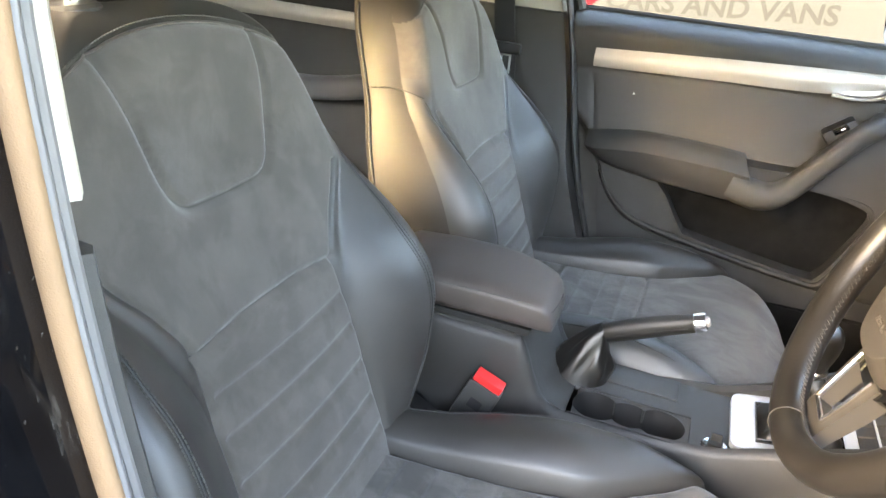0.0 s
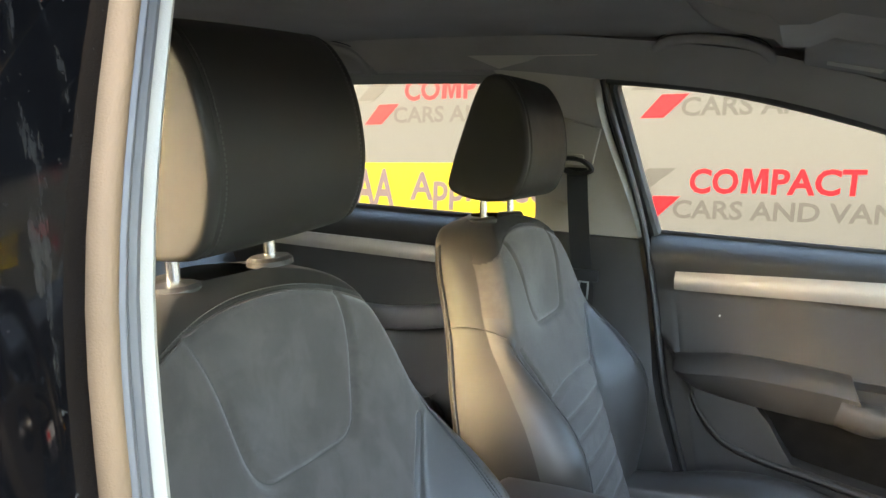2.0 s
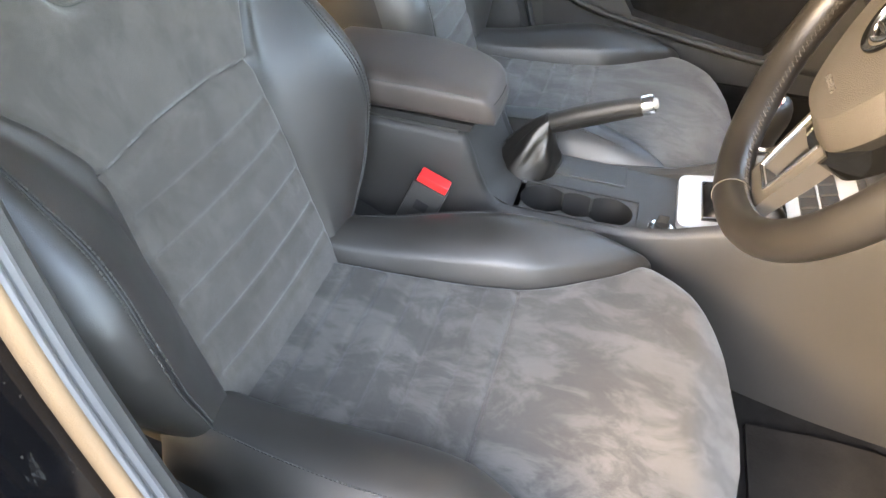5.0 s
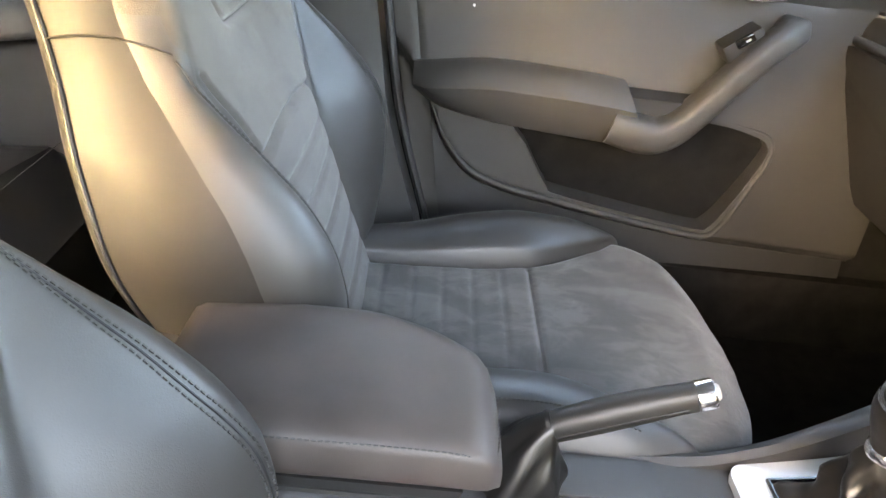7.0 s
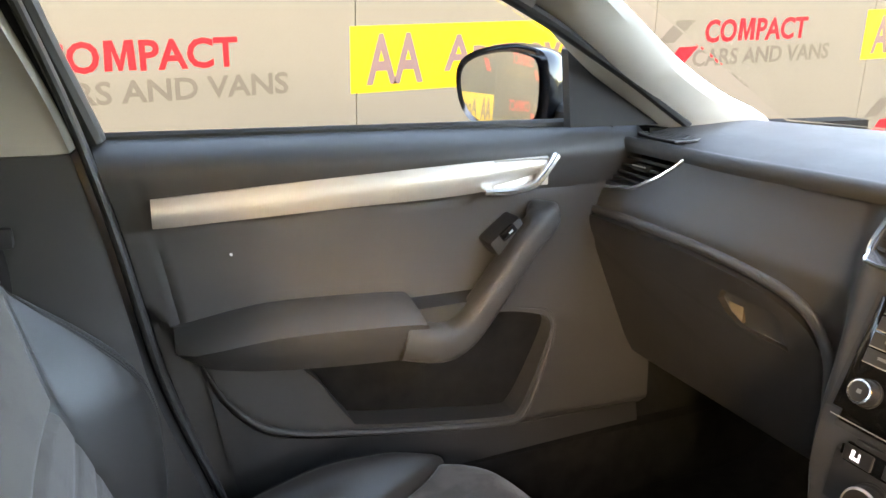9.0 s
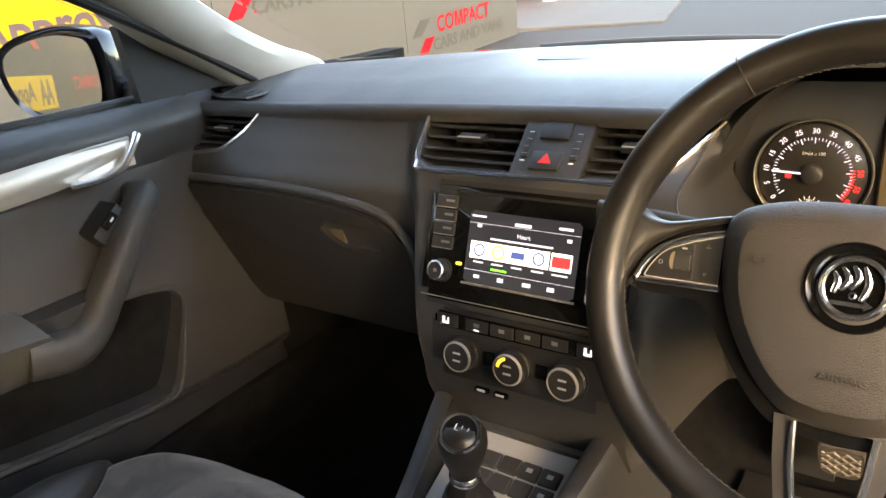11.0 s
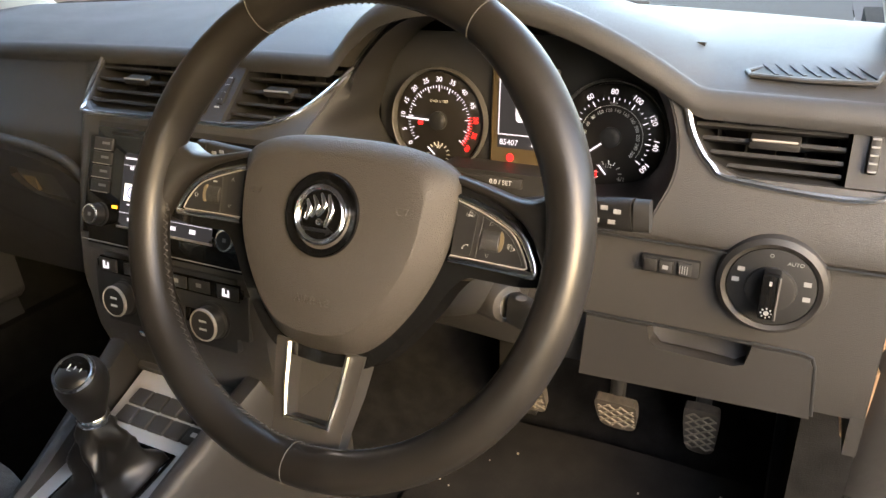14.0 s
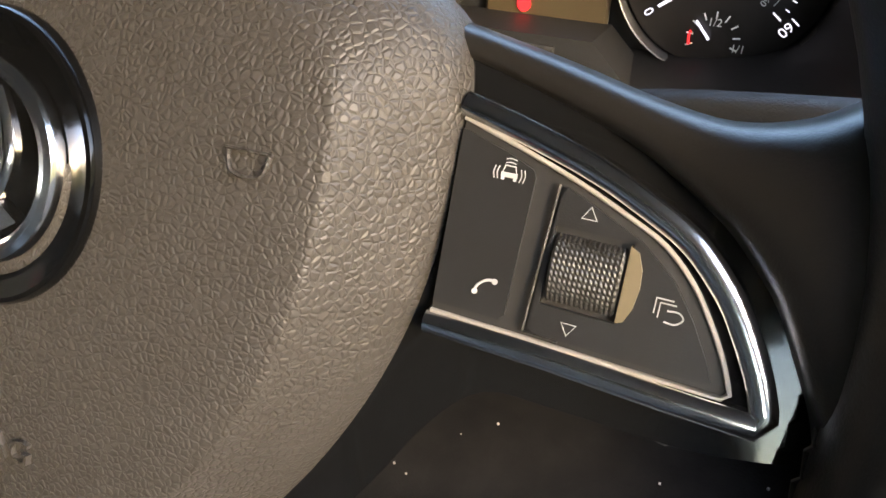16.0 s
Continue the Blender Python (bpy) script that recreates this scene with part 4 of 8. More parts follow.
# ---- driver's side: pillar seen through the open door ----
def driver_pillar():
    def sx(z):
        return lerp(z, [0.2, 0.45, 0.68, 0.76, 0.92, 1.06, 1.15, 1.30, 1.40], [0.12, 0.045, -0.035, -0.058, -0.088, -0.103, -0.113, -0.15, -0.20])
    zs = np.linspace(0.22, 1.42, 40)
    def strip(prof):
        return rings([[(sx(z) + a, b + 0.10 * step(1.0, 1.42, z) ** 1.5, z) for a, b in prof] for z in zs])
    t = thing("door_pillar", "black painted centre door pillar with seals, door open", "door pillar", kind="structure")
    part("painted_jamb", strip([(-0.16, -0.975), (-0.10, -0.965), (-0.07, -0.935), (-0.035, -0.885), (-0.012, -0.850), (-0.008, -0.815), (-0.008, -0.755), (-0.013, -0.745), (-0.16, -0.745)]), JAMBPAINT, t, "glossy black paint with water drops")
    # outward side of the grey seal, its sunlight painted tan
    part("outer_seal", strip([(-0.006 + 0.009 * math.cos(a), -0.7525 + 0.0066 * math.sin(a)) for a in np.linspace(0, 2 * math.pi, 17)[:-1]]), SEALLIT, t, "grey door seal with golden sunlight in its tan colour")
    part("seal_bulb", strip([(-0.0065 + 0.0088 * math.cos(a), -0.7462 + 0.0052 * math.sin(a)) for a in np.linspace(0, 2 * math.pi, 17)[:-1]]), SEALM, t, "grey rubber bulb of the seal")
    part("inner_seal", strip([(-0.015 + 0.006 * math.cos(a), -0.7405 + 0.0030 * math.sin(a)) for a in np.linspace(0, 2 * math.pi, 11)[:-1]]), RUBBER, t, "dark rubber seal lip")
    part("seal_lip", strip([(-0.012 + 0.007 * math.cos(a), -0.7335 + 0.0055 * math.sin(a)) for a in np.linspace(0, 2 * math.pi, 11)[:-1]]), SEALM, t)
    zs_up = zs[zs > 0.935]
    zs_lo = zs[zs < 0.95]
    def inner(zz, w):
        return rings([[(sx(z) + a, b + 0.10 * step(1.0, 1.42, z) ** 1.5, z) for a, b in [(-0.014, -0.7285), (-0.009, -0.720), (-0.017, -0.712 + w), (-0.10, -0.706 + w), (-0.28, -0.704 + w), (-0.28, -0.73), (-0.1, -0.75)]] for z in zz])
    part("upper_trim", inner(list(zs_up), 0.001), CREAM, t, "cream upper pillar trim")
    part("lower_trim", inner(list(zs_lo), 0.0), PLASTIC, t, "charcoal lower pillar trim")
    # water drops and runs on the paint
    rnd = random.Random(4)
    dv, df = [], []
    for i in range(800):
        z = rnd.uniform(0.55, 1.32)
        k = rnd.random()
        c = Vector((sx(z) - 0.078 + 0.085 * k, -0.966 + 0.115 * k + 0.10 * step(1.0, 1.42, z) ** 1.5, z))
        r = rnd.choice((0.0008, 0.0012, 0.0018, 0.003)) * rnd.uniform(0.8, 1.3)
        tall = rnd.choice((1, 1.2, 1.6, 2.5, 5))
        o = len(dv)
        for p in range(4):
            e = math.pi * (p + 0.5) / 4
            for q in range(7):
                a = 2 * math.pi * q / 7
                dv.append(c + Vector((0.6 * r * math.sin(e) * math.cos(a), 0.7 * r * math.sin(e) * math.sin(a), tall * r * math.cos(e))))
        for p in range(3):
            for q in range(7):
                df.append((o + 7 * p + q, o + 7 * p + (q + 1) % 7, o + 7 * p + 7 + (q + 1) % 7, o + 7 * p + 7 + q))
        df.append(tuple(range(o, o + 7)))
        df.append(tuple(range(o + 27, o + 20, -1)))
    tmp = bpy.data.meshes.new("drops")
    tmp.from_pydata(dv, [], df)
    bm = bmesh.new()
    bm.from_mesh(tmp)
    bpy.data.meshes.remove(tmp)
    tagged(part("water_drops", bm, DROPM, t, "beads of rain water"), kind="stuff")
    # striker
    s = thing("door_striker", "zinc plated door striker loop bolted to the pillar", "door striker", Matrix.Translation((-0.03, -0.862, 0.768)))
    c = Vector((-0.036, -0.866, 0.768))
    nrm = Vector((0.80, -0.60, 0.05)).normalized()
    part("base_plate", lathe([(0.018, -0.004), (0.019, 0.0), (0.0175, 0.003), (0.012, 0.0045), (0.007, 0.004)], c, nrm, 28), STEEL, s)
    fw = Vector((0.96, 0.25, -0.05))
    dn = Vector((0.05, 0.05, -1)).normalized()
    loop = [c + nrm * 0.003 - dn * 0.010, c + fw * 0.030 - dn * 0.006, c + fw * 0.036 + dn * 0.002, c + fw * 0.022 + dn * 0.016, c + nrm * 0.003 + dn * 0.016]
    part("loop", sweep(smooth_line(loop, 6), 0.0036, 0.0036, 10), STEEL, s)
    for d in (0.012, -0.012):
        part("bolt", lathe([(0.0052, 0), (0.0052, 0.005), (0.003, 0.0055), (0.003, 0.002)], c + Vector((0, 0, d)) + nrm * 0.003, nrm, 12), STEEL, s)
    # sill and front edge of the door opening
    solid("sill", rings([[(x, y, z) for y, z in [(-0.70, 0.24), (-0.70, 0.33), (-0.73, 0.345), (-0.80, 0.34), (-0.86, 0.32), (-0.92, 0.26), (-0.92, 0.15), (-0.72, 0.15)]] for x in np.linspace(-0.15, 1.25, 12)]), HARD, "black painted door sill", "sill", "structure")
    solid("seal_sill", sweep([(x, -0.742, 0.352) for x in np.linspace(0.0, 0.95, 12)], 0.012, 0.014, 10), SEALM, "grey rubber seal along the sill", "seal", "structure")
    front = smooth_line([(0.42, -0.665, 1.225), (0.60, -0.70, 1.14), (0.76, -0.735, 1.05), (0.83, -0.755, 0.95), (0.805, -0.765, 0.80), (0.80, -0.765, 0.60), (0.86, -0.755, 0.42), (0.95, -0.745, 0.352)], 6)
    solid("seal_door_front", sweep(front, 0.014, 0.014, 10), SEALLIT, "rubber seal round the front of the door opening", "seal", "structure")
    post = [p for p in front if p.z < 0.96]
    solid("pillar_front", rings([[(p.x + dx, p.y + dy, p.z) for dx, dy in ((0.004, -0.010), (-0.004, -0.030), (0.0, -0.060), (0.030, -0.115), (0.060, -0.150), (0.16, -0.150), (0.16, 0.0), (0.03, 0.010))] for p in post]), LOWPL, "dark front post of the driver's door opening", "pillar", "structure")
    solid("trim_kick_panel", sheet(lambda u, v: (0.80 + 0.5 * u, -0.715, 0.25 + 0.70 * v), 6, 10, (0, -0.06, 0)), CARPET, "charcoal kick panel by the pedals", "trim", "structure")
    # carpet black here stands in for the shade of the passenger footwell
    solid("trim_kick_panel", sheet(lambda u, v: (0.76 + 0.55 * u, 0.71, 0.25 + 0.70 * v), 6, 10, (0, 0.06, 0)), CARPET, "passenger footwell kick panel, black in place of shade", "trim", "structure")


driver_pillar()


# ---- windscreen and cowl ----
def windscreen():
    def pane(u, v):
        y = -0.70 + 1.40 * u
        b = 0.10 * (1 - (2 * u - 1) ** 2)
        return (1.07 + 0.17 * b / 0.1 - (0.62 + 0.02 * b / 0.1) * v, y * (1 - 0.13 * v), 0.955 + 0.31 * v)
    g = solid("windscreen", sheet(pane, 24, 12, (0.003, 0, 0.003)), GLASS, "clear curved windscreen", "windscreen", "structure")
    g.visible_shadow = False
    solid("cowl", rings([[(1.07 + 0.17 * (1 - (y / 0.7) ** 2) + a, y, z) for a, z in [(-0.02, 0.925), (-0.012, 0.938), (0.02, 0.938), (0.20, 0.915), (0.20, 0.88), (0.0, 0.88)]] for y in np.linspace(-0.74, 0.74, 24)]), BLACK,
          "black plastic cowl below the windscreen", "cowl", "structure")
    solid("bonnet", sheet(lambda u, v: (1.33 + 0.85 * u, -0.78 + 1.56 * v, 0.900 - 0.18 * u ** 1.3 - 0.03 * abs(2 * v - 1) ** 3), 16, 16, (0, 0, -0.02)), BPAINT, "glossy black bonnet", "bonnet", "structure")
    b = thing("wiper", "black wiper arm resting at the foot of the windscreen", "wiper", Matrix.Translation((1.2, 0, 0.96)))
    part("arm", sweep(smooth_line([(1.27, -0.45, 0.945), (1.26, -0.1, 0.952), (1.235, 0.28, 0.950)], 6), 0.007, 0.006, 8), BLACK, b)
    part("blade", sweep(smooth_line([(1.21, -0.42, 0.955), (1.245, 0.0, 0.962), (1.225, 0.30, 0.955)], 6), 0.005, 0.008, 8), RUBBER, b)


windscreen()


# ---- front seats ----
SZ = [0.40, 0.46, 0.55, 0.65, 0.72, 0.80, 0.85, 0.93, 0.97, 0.995, 1.012]
SXF = [-0.055, -0.080, -0.115, -0.150, -0.176, -0.203, -0.219, -0.252, -0.276, -0.300, -0.335]


def back_half(z):
    return lerp(z, [0.38, 0.44, 0.50, 0.58, 0.66, 0.74, 0.81, 0.88, 0.93, 0.968, 0.990, 1.004, 1.012], [0.160, 0.186, 0.222, 0.268, 0.288, 0.272, 0.241, 0.214, 0.195, 0.175, 0.150, 0.112, 0.05])


def insert_half(z):
    return min(0.955 * back_half(z), lerp(z, [0.38, 0.5, 0.6, 0.712, 0.76, 0.80, 0.84, 0.87], [0.125, 0.140, 0.140, 0.133, 0.156, 0.188, 0.212, 0.235]))


def bolster_foot(z):
    return min(0.90 * back_half(z), lerp(z, [0.38, 0.5, 0.6, 0.68, 0.74, 0.80, 0.86], [0.125, 0.138, 0.140, 0.147, 0.170, 0.206, 0.245]))


def seg_dist(p, line):
    best = 9.0
    for (ax, ay), (bx, by) in zip(line, line[1:]):
        dx, dy = bx - ax, by - ay
        t = max(0.0, min(1.0, ((p[0] - ax) * dx + (p[1] - ay) * dy) / (dx * dx + dy * dy)))
        best = min(best, math.hypot(p[0] - ax - t * dx, p[1] - ay - t * dy))
    return best


YOKE = [(p.x, p.y) for p in smooth_line([(-0.116, 0.976, 0), (-0.106, 0.935, 0), (-0.094, 0.883, 0), (-0.087, 0.858, 0), (-0.077, 0.841, 0), (-0.060, 0.831, 0), (-0.030, 0.828, 0), (0.0, 0.827, 0), (0.030, 0.828, 0), (0.060, 0.831, 0), (0.077, 0.841, 0), (0.087, 0.858, 0), (0.094, 0.883, 0), (0.106, 0.935, 0), (0.116, 0.976, 0)], 4)]
FOLD = [(p.x, p.y) for p in smooth_line([(-0.135, 0.713, 0), (-0.06, 0.722, 0), (0.0, 0.724, 0), (0.06, 0.722, 0), (0.135, 0.713, 0)], 4)]


def top_seam(y):
    return 0.993 - 0.7 * y * y - 3.2 * abs(y) ** 3


def back_x(y, z):
    """The backrest's front skin."""
    w, ins = back_half(z), insert_half(z)
    x = lerp(z, SZ, SXF) - 0.22 * y * y
    x -= 0.028 * math.exp(-((z - 0.86) / 0.075) ** 2) * math.exp(-(y / 0.12) ** 2)
    ay, base = abs(y), bolster_foot(z)
    if ay > base:
        # the bolster climbs from the insert to a ridge near its outer edge, then turns back to the side
        t = min(1.0, (ay - base) / max(0.01, w - base))
        foot = lerp(z, SZ, SXF) - 0.22 * base * base
        ridge = max(foot, lerp(z, [0.38, 0.44, 0.50, 0.56, 0.616, 0.665, 0.709, 0.754, 0.796, 0.826, 0.86], [-0.096, -0.086, -0.078, -0.073, -0.074, -0.084, -0.108, -0.150, -0.197, -0.229, -0.262]))
        high = foot + (ridge - foot) * (1 - (1 - min(1.0, t / 0.74)) ** 1.6)
        high -= (0.034 + 0.036 * min(1.0, (ridge - foot) / 0.08)) * (1 - math.sqrt(max(0.0, 1 - max(0.0, (t - 0.68) / 0.32) ** 2)))
        k = step(0.80, 0.87, z)
        e = max(0.0, (ay / w - 0.86) / 0.14)
        flat = x - 0.045 * (1 - math.sqrt(max(0.0, 1 - min(1, e) ** 2)))
        x = high * (1 - k) + flat * k
    else:
        e = max(0.0, (ay / w - 0.86) / 0.14)
        x -= 0.045 * (1 - math.sqrt(max(0.0, 1 - min(1, e) ** 2))) * step(0.80, 0.87, z)
    if z < 0.82:
        x -= 0.006 * math.exp(-((ay - ins) / 0.004) ** 2)
        if ay < ins:
            puff = 0
            for lz in (0.668, 0.625, 0.575, 0.528, 0.485):
                d = z - lz - 0.10 * y * y
                puff = max(puff, math.exp(-(d / 0.0045) ** 2))
            x -= 0.0045 * puff * step(ins, ins - 0.012, ay)
    if ay < ins + 0.01:
        x -= 0.007 * math.exp(-(seg_dist((y, z), FOLD) / 0.005) ** 2)
    if z > 0.81 and ay < 0.13:
        x -= 0.0065 * math.exp(-(seg_dist((y, z), YOKE) / 0.0046) ** 2)
    ts = top_seam(y)
    x -= 0.004 * math.exp(-((z - ts) / 0.0035) ** 2)
    return x


def build_seat():
    t = thing("front_seat", "black leather front seat with grey suede centre panels", "car seat", Matrix.Translation((0.12, 0, 0.26)), "front seats")
    zs = list(np.linspace(0.385, 0.80, 105)) + list(np.linspace(0.8025, 0.985, 74)) + list(np.linspace(0.987, 1.012, 16))
    half_out = [k / 26 for k in range(1, 21)] + [0.80 + 0.20 * k / 10 for k in range(1, 11)]
    NIN, NOUT = 120, len(half_out)
    n = NIN + 1 + 2 * NOUT

    def columns(w, ins):
        ins = min(ins, 0.965 * w)
        out = [ins + (w - ins) * q for q in half_out]
        return [-y for y in out[::-1]] + list(np.linspace(-ins, ins, NIN + 1)) + out
    verts = [[(back_x(y, z), y, z) for y in columns(back_half(z), insert_half(z))] for z in zs]
    insert, yoke_bm, bolst, leather = (bmesh.new() for _ in range(4))
    # front faces, sorted into suede and leather
    def add(bm, cache, key):
        if key not in cache:
            cache[key] = bm.verts.new(verts[key[0]][key[1]])
        return cache[key]
    caches = {"s": {}, "l": {}, "r": {}, "t": {}}
    bms = {"s": insert, "l": bolst, "r": yoke_bm, "t": leather}
    for j in range(len(zs) - 1):
        for i in range(n - 1):
            y = (verts[j][i][1] + verts[j][i + 1][1]) / 2
            z = (zs[j] + zs[j + 1]) / 2
            if z > top_seam(y):
                k = "t"
            elif NOUT <= i < NOUT + NIN or z > 0.868:
                k = "s"
            else:
                k = "l" if y > 0 else "r"
            b, c = bms[k], caches[k]
            b.faces.new([add(b, c, q) for q in ((j, i), (j, i + 1), (j + 1, i + 1), (j + 1, i))])
    # sides and back of the shell
    def back_edge(z):
        return lerp(z, [0.38, 0.5, 0.65, 0.83, 0.95, 0.995, 1.012], [-0.185, -0.225, -0.272, -0.330, -0.378, -0.390, -0.372])
    rows = []
    for j, z in list(enumerate(zs))[::4] + [(len(zs) - 1, zs[-1])]:
        w = back_half(z)
        xf, xb = verts[j][0][0], back_edge(z)
        ring = []
        for s in (-1, 1):
            side = [(xf + (xb - xf) * k / 8, s * w * (1 + 0.02 * math.sin(math.pi * k / 8)), z) for k in range(9)]
            rr = [(xb - 0.018 * math.sin(a), s * (w - 0.02 * (1 - math.cos(a))), z) for a in (0.5, 1.0, 1.5)]
            ring.append(side + rr)
        mid = [(xb - 0.020 - 0.01 * math.cos(math.pi * k / 12 - math.pi / 2), -(w - 0.02) + 2 * (w - 0.02) * k / 12, z) for k in range(1, 12)]
        rows.append(ring[0] + mid + ring[1][::-1])
    back = part("shell", rings(rows, closed=False), VINYL, t, "smooth black leather sides and back", sharp=60)
    leather_top = part("top_cap", leather, VINYL, t, "black leather upper edge", sharp=60)
    part("suede_panel", insert, SUEDE, t, "grey suede centre panel with stitched flutes", sharp=60)
    for k in ("l", "r"):
        bo = part("back_bolster", bms[k], LEATHER, t, "smooth black leather side bolster", sharp=60)
        s = 1 if k == "l" else -1
        for off in (0.645, 0.705):
            path = []
            for z in np.linspace(0.43, 0.83, 64):
                y = s * (insert_half(z) + (back_half(z) - insert_half(z)) * off)
                path.append((back_x(y, z) + 0.0008, y, z))
            part("stitching", stitches(path, 0.005, 0.0013), STITCH, bo)
        seam = []
        for z in np.linspace(0.40, 0.835, 70):
            y = s * (insert_half(z) + (back_half(z) - insert_half(z)) * 0.675)
            seam.append((back_x(y, z) + 0.0002, y, z))
        part("bolster_seam", sweep(seam, 0.0010, 0.0010, 6), BLACK, bo)
    path = [(back_x(y, top_seam(y)) + 0.0004, y, top_seam(y)) for y in np.linspace(-0.172, 0.172, 100)]
    # seam in a paler vinyl: its highlight is put into the colour
    part("top_seam", sweep(path, 0.0015, 0.0015, 8), ARMVINYL, leather_top)
    sp = [p for p in bpy.data.objects if p.name.startswith("suede_panel")][0]
    part("yoke_seam", sweep([(back_x(y, z) + 0.0004, y, z) for y, z in YOKE], 0.0006, 0.0006, 6), STITCH, sp)
    part("fold_seam", sweep([(back_x(y, z) + 0.0004, y, z) for y, z in FOLD], 0.0006, 0.0006, 6), GAITER, sp)
    path = [(back_x(y, top_seam(y) + 0.006) + 0.001, y, top_seam(y) + 0.006) for y in np.linspace(-0.156, 0.156, 62)]
    part("stitching", stitches(path, 0.005, 0.0013), STITCH, leather_top)
    # seam across the side of the shell
    for s in (-1, 1):
        w = back_half(0.835)
        part("side_seam", sweep([(lerp(k, [0, 10], [-0.232, -0.335]), s * (w * (1 + 0.02 * math.sin(math.pi * k / 10)) + 0.0004), 0.842 + 0.010 * math.sin(k * 0.3)) for k in range(11)], 0.0008, 0.0010, 6), BLACK, back)
        part("side_piping", sweep([(back_edge(z) - 0.002, s * (back_half(z) + 0.001), z) for z in np.linspace(0.40, 0.97, 40)], 0.0028, 0.0028, 8), BLACK, back)

    # cushion
    def plan_half(x):
        return lerp(x, [-0.14, -0.05, 0.10, 0.22, 0.30, 0.36, 0.40, 0.428, 0.447], [0.196, 0.220, 0.256, 0.266, 0.260, 0.240, 0.208, 0.150, 0.03])

    def cin(x):
        return lerp(x, [-0.14, 0.0, 0.10, 0.165, 0.254, 0.30, 0.345], [0.122, 0.132, 0.138, 0.145, 0.190, 0.222, 0.265])

    def top_z(x, y):
        w, ins = plan_half(x), cin(x)
        ay = abs(y)
        z = lerp(x, [-0.14, 0.0, 0.17, 0.30, 0.38, 0.447], [0.452, 0.450, 0.460, 0.468, 0.460, 0.424])
        if ay > ins:
            q = min(1, (ay - ins) / max(0.01, w - ins))
            z += lerp(x, [-0.14, -0.03, 0.05, 0.13, 0.22, 0.30, 0.40], [0.026, 0.036, 0.050, 0.057, 0.044, 0.020, 0.0]) * math.sin(math.pi * min(1, 0.1 + 0.72 * q)) ** 0.8
        z -= 0.006 * math.exp(-((ay - ins) / 0.004) ** 2) * step(0.32, 0.28, x)
        if ay < ins + 0.004:
            for lx in (-0.055, -0.010, 0.034, 0.078, 0.122):
                z -= 0.0035 * math.exp(-((x - lx) / 0.0045) ** 2) * step(ins, ins - 0.012, ay)
        z -= 0.006 * math.exp(-((x - 0.165) / 0.0045) ** 2) * step(ins, ins - 0.012, ay)
        e = max(0, (ay / w - 0.86) / 0.14)
        z -= 0.034 * (1 - math.sqrt(max(0, 1 - min(1, e) ** 2)))
        z += 0.0022 * noise.noise((x * 16, y * 16, 3.1)) * (ay < ins)
        return z
    xs = list(np.linspace(-0.14, 0.36, 150)) + list(np.linspace(0.363, 0.447, 38))
    grid = [[(x, y, top_z(x, y)) for y in columns(plan_half(x), cin(x))] for x in xs]
    cb = {"s": bmesh.new(), "l": bmesh.new(), "r": bmesh.new()}
    cc = {"s": {}, "l": {}, "r": {}}
    for j in range(len(xs) - 1):
        for i in range(n - 1):
            x, y = (xs[j] + xs[j + 1]) / 2, (grid[j][i][1] + grid[j][i + 1][1]) / 2
            k = "s" if (NOUT <= i < NOUT + NIN or (x > 0.40 and abs(y) / plan_half(x) < 0.985)) else ("l" if y > 0 else "r")
            vs = []
            for q in ((j, i), (j, i + 1), (j + 1, i + 1), (j + 1, i)):
                if q not in cc[k]:
                    cc[k][q] = cb[k].verts.new(grid[q[0]][q[1]])
                vs.append(cc[k][q])
            cb[k].faces.new(vs)
    cu = part("cushion_panel", cb["s"], SUEDEW, t, "worn grey suede cushion panel", sharp=60)
    for k in ("l", "r"):
        bo = part("cushion_bolster", cb[k], LEATHER, t, "creased black leather cushion bolster", sharp=60)
        s = 1 if k == "l" else -1
        path = [(x, s * (cin(x) + (plan_half(x) - cin(x)) * 0.74), top_z(x, s * (cin(x) + (plan_half(x) - cin(x)) * 0.74)) + 0.0008) for x in np.linspace(-0.10, 0.25, 60)]
        part("stitching", stitches(path, 0.005, 0.0016), STITCH, bo)
    path = [(0.169, y, top_z(0.169, y) + 0.0006) for y in np.linspace(-0.14, 0.14, 40)]
    part("stitching", stitches(path, 0.005, 0.0008), SUEDE, cu)
    # skirt of the cushion
    edge = [g[0] for g in grid] + [g[-1] for g in grid[::-1]]
    skirt = []
    for f, dz, k in ((1.0, 0.0, 0), (1.012, -0.03, 1), (1.0, -0.075, 2), (0.97, -0.105, 3)):
        skirt.append([(0.12 + (p[0] - 0.12) * f, p[1] * f, p[2] + dz if k < 2 else 0.42 + dz * 0.9) for p in edge])
    part("skirt", rings(skirt, closed=True, caps=False), LEATHER, t, "black leather lower sides", sharp=60)
    part("seat_base", box(0.12, 0, 0.33, 0.44, 0.44, 0.07, 0.02, 2), HARD, t, "black plastic seat base")
    for s in (-1, 1):
        part("side_cover", bev(prism([(-0.16, 0.30), (0.30, 0.29), (0.36, 0.36), (0.30, 0.40), (-0.02, 0.41), (-0.10, 0.45), (-0.17, 0.44)], "xz", s * 0.235, s * 0.268), 0.008, 2), HARD, t, "black plastic side cover")
        part("rail", box(0.12, s * 0.19, 0.275, 0.56, 0.035, 0.03, 0.004), STEEL, t, "steel seat runner")
    part("slide_lever", sweep(smooth_line([(0.30, -0.12, 0.305), (0.43, -0.10, 0.31), (0.445, 0.0, 0.325), (0.43, 0.10, 0.31), (0.30, 0.12, 0.305)], 5), 0.007, 0.007, 8), BLACK, t)

